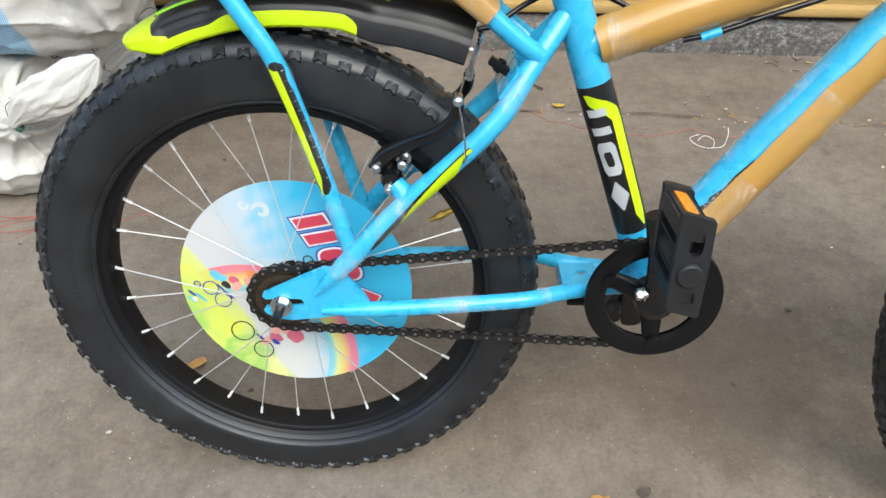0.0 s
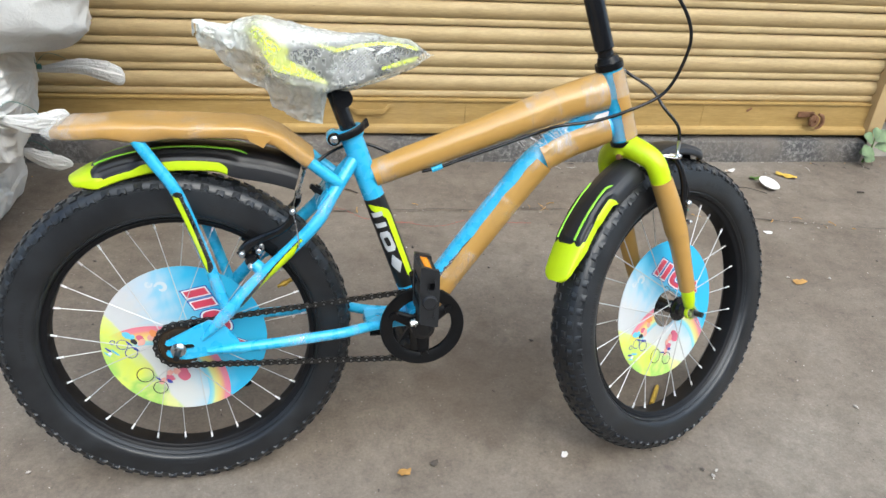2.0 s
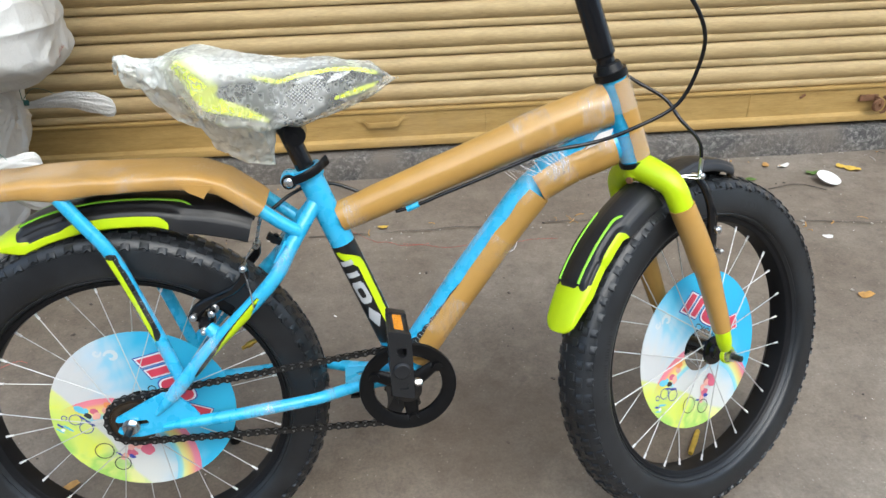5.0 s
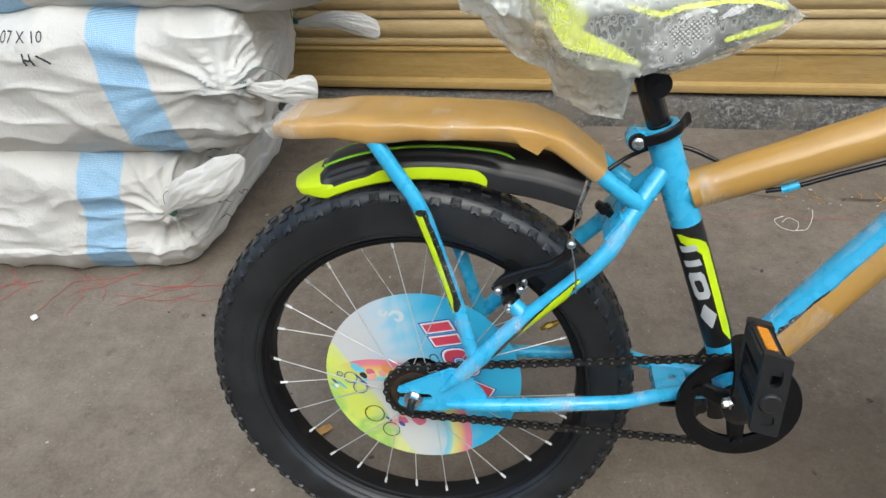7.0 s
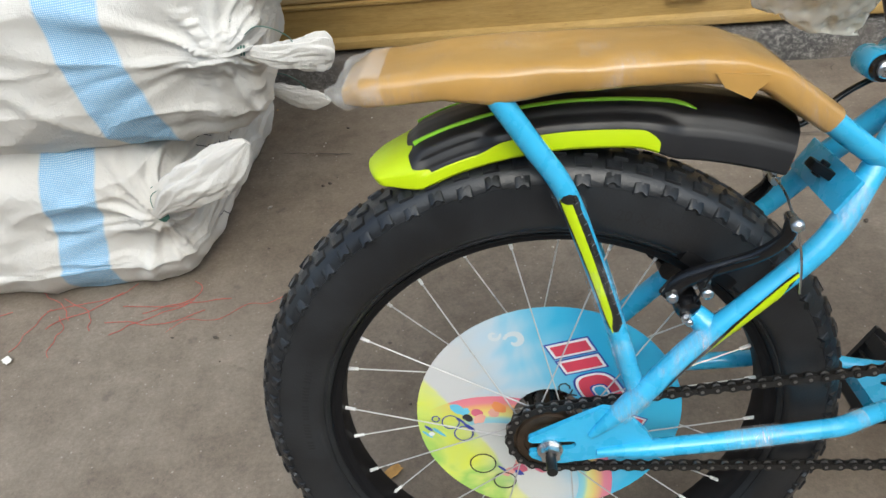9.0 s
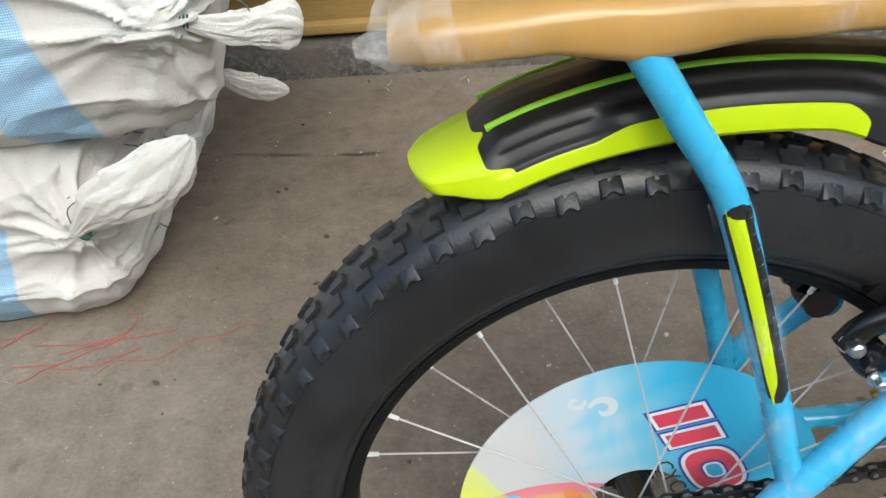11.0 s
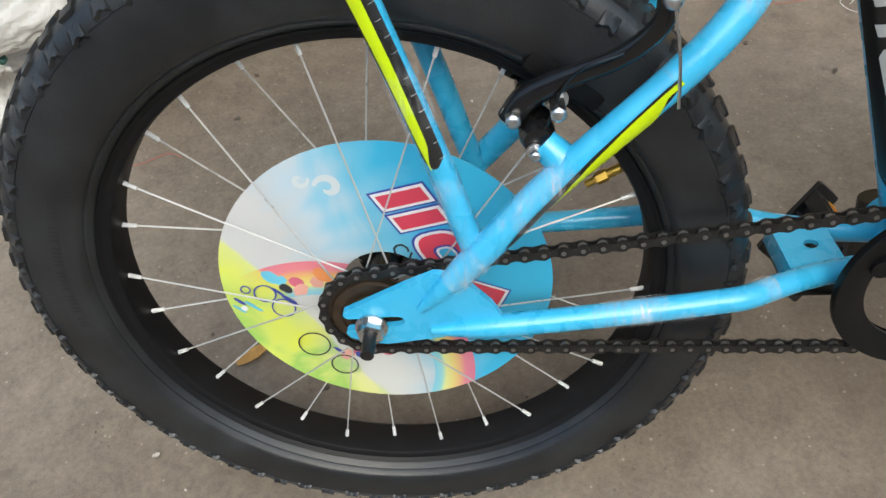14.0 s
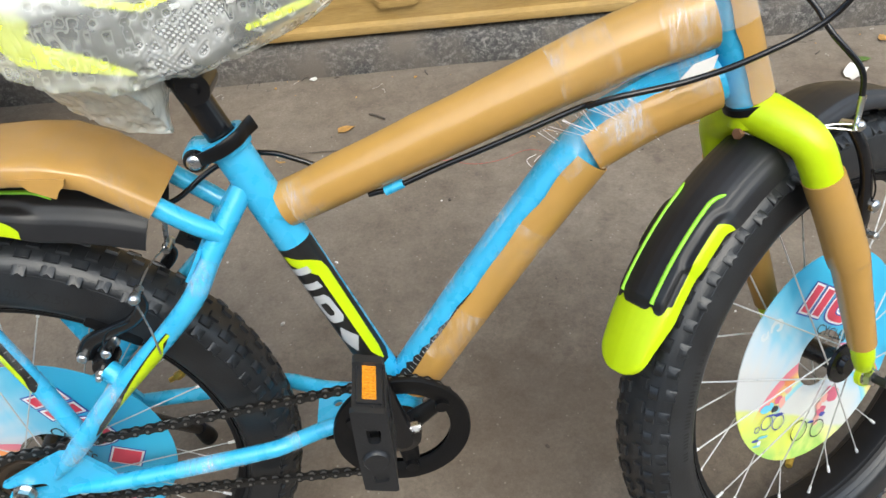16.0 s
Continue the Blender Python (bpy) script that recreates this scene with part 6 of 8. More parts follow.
for s in (-1, 1):
    q = lambda w, dz=0.0, dx=0.0: Vector((np.interp(w, [0.112, 0.16, 0.246], [0.757, 0.752, 0.741]) + dx, s * w, np.interp(w, [0.112, 0.16, 0.246], [0.792, 0.800, 0.809]) + dz))
    grip = Geo()
    ws = np.linspace(0.132, 0.243, 40).tolist()
    grip.join(tube([q(w) for w in ws], [0.0165 + 0.0006 * (i % 4 < 2) for i in range(40)], 20, 1, side=(0, 0, 1)))
    gr = part("grip", grip, BLACK, bar, "ribbed black rubber grip")
    for w in (0.137, 0.238):
        part("grip_ring", tube([q(w), q(w + 0.005)], 0.0181, 20, side=(0, 0, 1)), RED, bar, "orange-red grip ring")
    part("grip_end", Geo().join(tube([q(0.243), q(0.2475)], [0.0165, 0.0150], 20, side=(0, 0, 1))).join(tube([q(0.2470), q(0.2485)], [0.0030, 0.0026], 10, side=(0, 0, 1))), PEDAL, bar, "grey end cap")
    part("lever_clamp", tube([q(0.112), q(0.130)], 0.0175, 18, side=(0, 0, 1)), BLACK, bar, "black brake lever clamp")
    lev = part("brake_lever", tube([q(0.118, -0.010, 0.020), q(0.130, -0.016, 0.034), q(0.165, -0.016, 0.040), q(0.220, -0.012, 0.046), q(0.262, -0.008, 0.050)], [0.0080, 0.0078, 0.0072, 0.0072, 0.0078], 12, flat=0.55, side=(0, 0, 1)), GLOSSBLACK, bar, "black brake lever")
    part("lever_pivot", rod(q(0.122, -0.024, 0.026), q(0.122, 0.004, 0.026), 0.0045, 10), STEEL, bar, "steel lever pivot")

# fork
F_TOP = H_BOT - hd * 0.006
fork = part("fork", Geo().join(tube([F_TOP + hd * 0.004, F_TOP - hd * 0.012], [0.0200, 0.0225], 20)), NEON, bike, "neon-yellow fork crown", STEER)
for s in (-1, 1):
    part("fork_crown_arm", tube([F_TOP - hd * 0.004 + Vector((0, s * 0.004, 0)), F_TOP - hd * 0.016 + Vector((0.002, s * 0.030, 0)), (0.7575, s * 0.050, 0.466), (0.766, s * 0.0565, 0.432)], [0.0205, 0.0190, 0.0175, 0.0165], 18), NEON, fork, "curved neon-yellow fork arm")
    part("fork_leg", tube([(0.7655, s * 0.0562, 0.436), (0.780, s * 0.0585, 0.395), (0.797, s * 0.0590, 0.345), (0.801, s * 0.0590, 0.335), (0.826, s * 0.0575, 0.232)], [0.0180, 0.0186, 0.0190, 0.0175, 0.0135], 18), CARD, fork, "fork leg wrapped in brown paper")
    part("fork_dropout", Geo().join(tube([(0.8255, s * 0.0575, 0.236), (0.831, s * 0.056, 0.212), (0.836, s * 0.053, 0.196)], [0.0118, 0.0112, 0.0085], 14)).join(tube([(FHUB.x, s * 0.050, FHUB.z), (FHUB.x, s * 0.056, FHUB.z)], 0.0135, 16)), NEON, fork, "neon-yellow fork end")
part("crown_bolt", Geo().join(hexnut(F_TOP - hd * 0.020 + Vector((-0.021, -0.003, 0)), F_TOP - hd * 0.020 + Vector((-0.0265, -0.004, 0)), 0.0050)), RUST, fork, "dull crown bolt")

# brakes: two arms, bolts, pad and spring on each wheel
def vbrake(m, arm_pts, boss, bolts, pad, pad_turn, label, far_top=None):
    """All for the near side; the far side is its mirror. The last arm point carries the cable bolt."""
    for s in (1, -1):
        f = lambda p: Vector((p[0], p[1] * s, p[2]))
        pts = [f(p) for p in arm_pts]
        if far_top is not None and s < 0:
            pts = [Vector((p.x + 0.010 * k / 5, p.y + (far_top - pts[-1].y) * (k / 5) ** 1.6, p.z)) for k, p in enumerate(pts)]
        arm = part("brake_arm", tube(pts, [0.0085, 0.0085, 0.0070, 0.0062, 0.0060, 0.0055], 14, flat=0.8), GLOSSBLACK, bike, label, m)
        b = f(boss)
        part("brake_boss", Geo().join(tube([b + Vector((0, 0.018 * s, 0)), b, b + Vector((0, -0.008 * s, 0))], [0.0110, 0.0110, 0.0085], 14)), GLOSSBLACK, arm, "black brake pivot")
        c = pts[-1]
        part("cable_bolt", Geo().join(rod(c + Vector((0, -0.008 * s, 0)), c + Vector((0, 0.008 * s, 0)), 0.0042, 10)).join(ball(c + Vector((0, -0.008 * s, 0)), 0.0052, 6)), STEEL, arm, "bright steel cable bolt")
        for x, y, z, r, ln in bolts:
            q = f((x, y, z))
            part("pivot_bolt", Geo().join(hexnut(q, q + Vector((0, -ln * s, 0)), r)).join(ball(q + Vector((0, -ln * s, 0)), r * 0.95, 6, (1, 0.55, 1))).join(lathe([(0.0001, 0), (r * 1.45, 0), (r * 1.45, 0.0015), (0.0001, 0.0015)], 16).moved(Matrix.Translation(q))), STEEL, arm, "bright steel bolt")
        pd = f(pad)
        part("brake_pad", block((0.054, 0.011, 0.013), 0.004), BLACK, arm, "black brake pad", m=pose(pd.x, pd.y, pd.z, 0, pad_turn, 0))
        part("spring", tube([b + Vector((0.004, -0.004 * s, 0.004)), pts[2] + Vector((0.002, -0.008 * s, 0.004)), pts[3] + Vector((0, -0.006 * s, 0.004))], 0.0009, 6), GLOSSBLACK, arm)


vbrake(Matrix.Identity(4), [(0.112, -0.0330, 0.3960), (0.124, -0.0350, 0.4100), (0.146, -0.0415, 0.4215), (0.176, -0.0500, 0.4340), (0.194, -0.0575, 0.4510), (0.1975, -0.0610, 0.4675)], (0.127, -0.038, 0.386),
       ((0.1140, -0.0360, 0.4000, 0.0050, 0.008), (0.1400, -0.0320, 0.4040, 0.0050, 0.018), (0.1245, -0.0480, 0.3810, 0.0034, 0.006)), (0.146, -0.026, 0.414), 42, "black brake arm at the rear wheel", 0.012)
for s in (-1, 1):
    part("brake_mount", tube([(0.146, s * 0.0500, 0.3660), (0.138, s * 0.0460, 0.3740), (0.130, s * 0.0420, 0.3830)], [0.0125, 0.0105, 0.0090], 18), BLUE, bike, "blue brake boss welded to the stay")
vbrake(STEER, [(0.826, -0.046, 0.352), (0.824, -0.052, 0.372), (0.822, -0.056, 0.395), (0.820, -0.058, 0.420), (0.812, -0.058, 0.448), (0.802, -0.054, 0.470)], (0.824, -0.044, 0.366),
       ((0.832, -0.052, 0.352, 0.0040, 0.010), (0.826, -0.054, 0.386, 0.0062, 0.010)), (0.835, -0.028, 0.384), 8, "black brake arm at the front wheel")

# link wire and bent guide of the front brake
part("brake_cable", tube([(0.790, -0.030, 0.480), (0.806, -0.034, 0.4765), (0.820, -0.037, 0.473)], 0.0009, 6), STEEL, bike, "bare steel brake wire")
part("brake_cable", tube([(0.790, -0.030, 0.480), (0.806, -0.030, 0.4790), (0.822, -0.034, 0.477)], 0.0009, 6), STEEL, bike, "bare steel brake wire")
part("brake_noodle", tube([(0.8252, -0.032, 0.502), (0.8245, -0.032, 0.494), (0.8225, -0.034, 0.484), (0.8190, -0.038, 0.474)], [0.0034, 0.0030, 0.0026, 0.0026], 10), STEEL, bike, "bent steel cable guide")

# cables
BLACKCABLE = GLOSSBLACK
part("brake_cable", tube([(0.1975, -0.066, 0.468), (0.203, -0.028, 0.474), (0.2075, 0.012, 0.469)], 0.0009, 6), STEEL, bike, "bare steel brake wire")
part("brake_cable", tube([(0.1975, -0.070, 0.470), (0.2005, -0.073, 0.440), (0.2000, -0.075, 0.412)], 0.0009, 6), STEEL, bike, "loose end of a brake wire")
part("brake_noodle", tube([(0.2080, 0.012, 0.470), (0.214, 0.006, 0.488), (0.222, 0.004, 0.508)], 0.0024, 8), STEEL, bike, "steel cable guide")
REARCABLE = [(0.729, -0.085, 0.770), (0.767, -0.10, 0.732), (0.792, -0.10, 0.685), (0.798, -0.08, 0.641), (0.778, -0.06, 0.588), (0.721, -0.055, 0.564), (0.672, -0.045, 0.551), (0.614, -0.042, 0.548), (0.595, -0.030, 0.540)]
part("brake_cable", tube(REARCABLE, 0.0026, 10), BLACKCABLE, bike, "black brake cable looping to the rear")
part("brake_cable", tube([(0.600, -0.028, 0.541), (0.586, -0.022, 0.536), (0.515, -0.018, 0.517), (0.470, -0.014, 0.505), (0.430, -0.012, 0.494), (0.402, -0.008, 0.489)], 0.0026, 10), BLACKCABLE, bike, "black brake cable under the top tube")
part("cable_clip", rod((0.417, -0.011, 0.4905), (0.434, -0.012, 0.4955), 0.0042, 10), BLUE, bike, "blue cable ferrule")
part("brake_cable", tube([(0.365, 0.016, 0.512), (0.345, 0.018, 0.524), (0.324, 0.022, 0.533), (0.296, 0.024, 0.536), (0.265, 0.022, 0.527), (0.235, 0.014, 0.512), (0.218, 0.008, 0.510)], 0.0026, 10), BLACKCABLE, bike, "black brake cable to the rear brake")
part("brake_cable", tube([(0.700, 0.060, 0.700), (0.722, 0.040, 0.640), (0.751, 0.020, 0.611), (0.787, 0.000, 0.583), (0.800, -0.020, 0.556), (0.822, -0.030, 0.525), (0.825, -0.032, 0.497)], 0.0026, 10), BLACKCABLE, bike, "black brake cable to the front brake")

# crankset
CR = BB + Vector((-0.002, 0, 0.003))
n = 80
ring = lathe([(0.0698, -0.0515), (0.0688, -0.0535), (0.0610, -0.0535), (0.0540, -0.0520), (0.0492, -0.0500), (0.0488, -0.0475), (0.0610, -0.0470), (0.0698, -0.0480)], n, "y", True)
guard = part("chain_guard", ring, BLACK, bike, "black plastic ring over the chainring", m=at(*CR))
teeth = Geo()
tv = []
for i in range(128):
    a = 2 * math.pi * i / 128
    r = 0.0605 + (0.0030 if i % 4 in (0, 1) else 0.0)
    tv += [(r * math.cos(a), -0.0440, r * math.sin(a)), (r * math.cos(a), -0.0420, r * math.sin(a)), (0.050 * math.cos(a), -0.0440, 0.050 * math.sin(a)), (0.050 * math.cos(a), -0.0420, 0.050 * math.sin(a))]
teeth.add(tv, [q for i in range(128) for q in ((4 * i, 4 * i + 1, (4 * i + 5) % 512, (4 * i + 4) % 512), (4 * i, (4 * i + 4) % 512, (4 * i + 6) % 512, 4 * i + 2), (4 * i + 1, 4 * i + 3, (4 * i + 7) % 512, (4 * i + 5) % 512))])
part("chainring", teeth, GLOSSBLACK, guard, "black toothed chainring")
for k in range(3):
    a = radians(30 + 120 * k)
    d = Vector((math.cos(a), 0, math.sin(a)))
    part("spider_arm", Geo().join(tube([d * 0.010 + Vector((0, -0.046, 0)), d * 0.054 + Vector((0, -0.046, 0))], [0.0125, 0.0085], 12, flat=0.5)).join(rod(d * 0.052 + Vector((0, -0.056, 0)), d * 0.052 + Vector((0, -0.042, 0)), 0.0068, 12)), BLACK, guard)
part("crank_boss", Geo().join(lathe([(0.0001, -0.066), (0.010, -0.066), (0.012, -0.064), (0.0185, -0.062), (0.020, -0.052), (0.020, -0.036), (0.0001, -0.036)], 24)), GLOSSBLACK, guard, "black crank boss")
PED = Vector((0.3745, -0.144, 0.352))
part("crank_arm", tube([CR + Vector((0, -0.060, 0)), CR * 0.5 + Vector((PED.x, 0, PED.z)) * 0.5 + Vector((0, -0.064, 0)), Vector((PED.x - 0.003, -0.074, PED.z - 0.004))], [0.0125, 0.0085, 0.0110], 14, flat=0.7), GLOSSBLACK, bike, "black right crank arm")
part("crank_arm", tube([CR + Vector((0, 0.055, 0)), CR - Vector((PED.x - CR.x, 0, PED.z - CR.z)) * 0.5 + Vector((0, 0.062, 0)), CR - Vector((PED.x - CR.x, 0, PED.z - CR.z)) + Vector((0, 0.070, 0))], [0.0135, 0.0105, 0.0125], 14, flat=0.6), GLOSSBLACK, bike, "black left crank arm")
pin = part("cotter_pin", Geo().join(rod((0.3575, -0.0640, 0.2555), (0.3990, -0.0603, 0.2505), 0.0036, 12)).join(hexnut((0.3895, -0.0612, 0.2517), (0.3970, -0.0605, 0.2508), 0.0058)).join(hexnut((0.3585, -0.0640, 0.2554), (0.3640, -0.0636, 0.2548), 0.0060)).join(lathe([(0.0001, 0), (0.0072, 0), (0.0072, 0.0016), (0.0001, 0.0016)], 18, "x").moved(at(0.3650, -0.0636, 0.2546))), STEEL, bike, "bright steel cotter pin")


def plate_holes(outline, holes, y0, y1):
    """A flat plate in x and z with holes through it, between two y."""
    bm = bmesh.new()
    loops = [outline, *holes]
    for loop in loops:
        vs = [bm.verts.new((x, y0, z)) for x, z in loop]
        for a, b in zip(vs, vs[1:] + vs[:1]):
            bm.edges.new((a, b))
    bm.verts.index_update()
    bmesh.ops.triangle_fill(bm, edges=bm.edges[:], use_beauty=True)
    flat = [tuple(v.index for v in f.verts) for f in bm.faces]
    pts = [tuple(v.co) for v in bm.verts]
    bm.free()
    n = len(pts)
    g = Geo().add(pts + [(x, y1, z) for x, _, z in pts], flat + [tuple(i + n for i in f[::-1]) for f in flat])
    k = 0
    for loop in loops:
        m = len(loop)
        g.f += [(k + i, k + (i + 1) % m, k + (i + 1) % m + n, k + i + n) for i in range(m)]
        g.m += [0] * m
        k += m
    return g


def oval(cx, cz, rx, rz, n=14, power=3.0):
    return [(cx + rx * math.copysign(abs(math.cos(a)) ** (2 / power), math.cos(a)), cz + rz * math.copysign(abs(math.sin(a)) ** (2 / power), math.sin(a))) for a in [2 * math.pi * i / n for i in range(n)]]


bridge = part("stay_bridge", plate_holes([(-0.0175, -0.034), (0.0200, -0.026), (0.0200, 0.026), (-0.0175, 0.034)], [oval(0.004, 0.0, 0.0050, 0.0050, 16, 2.0)], -0.0018, 0.0018), BLUE, bike, "flat sky-blue bridge plate with a bolt hole between the chain stays", m=pose(0.308, 0, 0.2445, 90, 0, 0))
part("bent_lip", block((0.0030, 0.052, 0.014), 0.001), BLUE, bike, "folded front lip of the bridge plate", m=pose(0.2905, 0, 0.2385, 0, 12, 0))
part("stand_bracket", block((0.036, 0.046, 0.004), 0.001), BLACK, bike, "black bracket under the bridge plate", m=pose(0.312, -0.004, 0.2225, 0, 6, 0))


def pedal(centre, side, turn):
    """A moulded platform, long across its axle; axle along y, platform faces towards x."""
    L, T, W = 0.092, 0.028, 0.068
    h, t, w = L / 2, T / 2, W / 2
    hexa = [(-0.0135, 0.0465), (-0.0105, 0.0475), (0.0125, 0.0415), (0.0138, 0.0395), (0.0142, 0.004), (0.0135, -0.0465), (0.0105, -0.0475), (-0.0125, -0.0415), (-0.0138, -0.0395), (-0.0142, -0.004)]
    body = part("pedal", plate_holes(hexa, [oval(0.0015, 0.0210, 0.0056, 0.0105), oval(0.001, -0.0290, 0.0062, 0.0055, 10, 5.0)], side * (w - 0.006), side * w), PEDAL, bike, "dark grey plastic platform pedal", m=Matrix.Translation(centre) @ pose(0, 0, 0, 0, turn, 0))
    inner = [(x * 0.92, z * 0.97) for x, z in hexa]
    part("end_plate", plate_holes(inner, [oval(0.0, 0.016, 0.0060, 0.010)], -side * w, -side * (w - 0.009)), PEDAL, body)
    # cage bars at the two ends, their outer faces sloped, and thin plates along both faces, with cornered holes
    for z in (-1, 1):
        bar = [(-0.0132, 0.0240), (-0.0132, 0.0400), (0.0132, 0.0330), (0.0132, 0.0200)]
        part("pedal_bar", plate([(z * x, z * q) for x, q in bar], -w + 0.003, w - 0.003), PEDAL, body)
    for x in (-1, 1):
        # hollow faces: a scooped web, two cross ribs
        v, rows, cols = [], 9, 7
        for layer in (0.0, 0.0022):
            for a in range(rows):
                for c in range(cols):
                    p, q = 2 * a / (rows - 1) - 1, 2 * c / (cols - 1) - 1
                    v.append((x * (t * (0.34 + 0.50 * p ** 4 + 0.10 * q ** 2) - layer), side * q * (w - 0.004), p * (h - 0.011)))
        k = rows * cols
        f = [(a * cols + c, a * cols + c + 1, a * cols + cols + c + 1, a * cols + cols + c) for a in range(rows - 1) for c in range(cols - 1)]
        part("tread_web", Geo().add(v, f + [tuple(k + n for n in q[::-1]) for q in f]), PEDAL, body, "scooped dark web of the pedal face")
        for z in (-0.012, 0.012):
            part("tread_rib", block((0.0060, W - 0.012, 0.0026), 0.0008, (x * t * 0.62, 0.0, z)), PEDAL, body)
    for k in range(3):
        part("pedal_rib", block((T * 0.28, 0.003, L * 0.80), 0.0008, (0.0, (k - 1) * 0.019, 0.0)), PEDAL, body)
    part("pedal_axle", lathe([(0.0001, -w - 0.0035), (0.0090, -w - 0.0035), (0.0105, -w - 0.002), (0.0110, -w), (0.0115, w), (0.008, w + 0.006), (0.008, w + 0.016), (0.0001, w + 0.016)] if side < 0 else [(0.0001, -w - 0.016), (0.008, -w - 0.016), (0.0115, -w), (0.0115, w), (0.0001, w + 0.0035)], 24).moved(at(0, 0, -0.007)), PEDAL, body)
    for z in (1, -1):
        place = at(0, side * -0.0065, z * 0.0368) @ Matrix.Rotation(radians(14.9 if z > 0 else 194.9), 4, "Y")
        frame_m = part("reflector_frame", block((0.0205, 0.046, 0.0028), 0.0008), PEDAL, body, m=place)
        g = Geo()
        for k in range(13):
            g.join(block((0.0115, 0.0027, 0.0024), 0.0006, (0.0, -0.0180 + 0.0030 * k, 0.0016)))
        part("pedal_reflector", g, ORANGE, frame_m, "ribbed orange pedal reflector")
    return body


pedal(PED, -1, 5)
pedal(Vector((2 * CR.x - PED.x - 0.012, 0.140, 2 * CR.z - PED.z)), 1, 35)

# chain: rollers and pins in one part, every link a piece of its own
def chain_path():
    c0, r0, c1, r1 = Vector((AXLE.x, 0, AXLE.z)), 0.0360, Vector((CR.x, 0, CR.z)), 0.0625
    d = c1 - c0
    L = d.length
    base, off = math.atan2(d.z, d.x), math.acos((r0 - r1) / L)
    pts = []
    up0, up1 = base + off, base - off
    def arc(c, r, a, b, k):
        return [c + Vector((math.cos(a + (b - a) * i / k), 0, math.sin(a + (b - a) * i / k))) * r for i in range(k + 1)]
    pts += arc(c1, r1, up0, up1, 60)
    pts += arc(c0, r0, up1, up0 - 2 * math.pi, 60)
    pts.append(pts[0])
    return pts


pts = chain_path()
lens = [0.0]
for a, b in zip(pts, pts[1:]):
    lens.append(lens[-1] + (b - a).length)
count = 2 * round(lens[-1] / 0.0127 / 2)
pins = []
for i in range(count):
    s = lens[-1] * i / count
    k = max(j for j in range(len(lens) - 1) if lens[j] <= s)
    t = (s - lens[k]) / max(lens[k + 1] - lens[k], 1e-9)
    pins.append(pts[k].lerp(pts[k + 1], t))
g = Geo()
for p in pins:
    g.join(rod(p + Vector((0, CY - 0.0042, 0)), p + Vector((0, CY + 0.0042, 0)), 0.0017, 8))
    g.join(rod(p + Vector((0, CY - 0.0024, 0)), p + Vector((0, CY + 0.0024, 0)), 0.0038, 8))
chain = part("chain", g, PIN, bike, "dark oiled bicycle chain")


def link_geo(y, thick):
    out = []
    P, r, waist = 0.0127, 0.0042, 0.0027
    for k in range(7):
        a = radians(-90 - 180 * k / 6)
        out.append((-P / 2 + r * math.cos(a), r * math.sin(a)))
    out.append((0, waist))
    for k in range(7):
        a = radians(90 - 180 * k / 6)
        out.append((P / 2 + r * math.cos(a), r * math.sin(a)))
    out.append((0, -waist))
    return plate(out, -y - thick, -y).join(plate(out, y, y + thick))


LINKS = [mesh_of("link", link_geo(0.0016 + 0.0011 * k, 0.0010), CHAIN, 30) for k in (0, 1)]
for i in range(count):
    a, b = pins[i], pins[(i + 1) % count]
    d = b - a
    part("link", LINKS[i % 2], CHAIN, chain, m=Matrix.Translation((a + b) / 2 + Vector((0, CY, 0))) @ Matrix.Rotation(-math.atan2(d.z, d.x), 4, "Y"))

# side stand on the far side, its foot on the ground
FOOT = Vector((0.052, 0.218, 0.024))
part("side_stand", Geo().join(tube([(0.060, 0.068, 0.235), (0.058, 0.090, 0.200), FOOT + Vector((0, -0.012, 0.030))], [0.010, 0.008, 0.0075], 12)).join(block((0.05, 0.008, 0.03), 0.002, (0.045, 0.066, 0.245))), GLOSSBLACK, bike, "black side stand with a rubber foot")
part("stand_foot", tube([FOOT + Vector((0, -0.014, 0.036)), FOOT + Vector((0, -0.003, 0.010)), FOOT], [0.0105, 0.0130, 0.0125], 14), BLACK, bike, "black rubber foot")

# ---------------------------------------------------------------- sacks
from mathutils.bvhtree import BVHTree


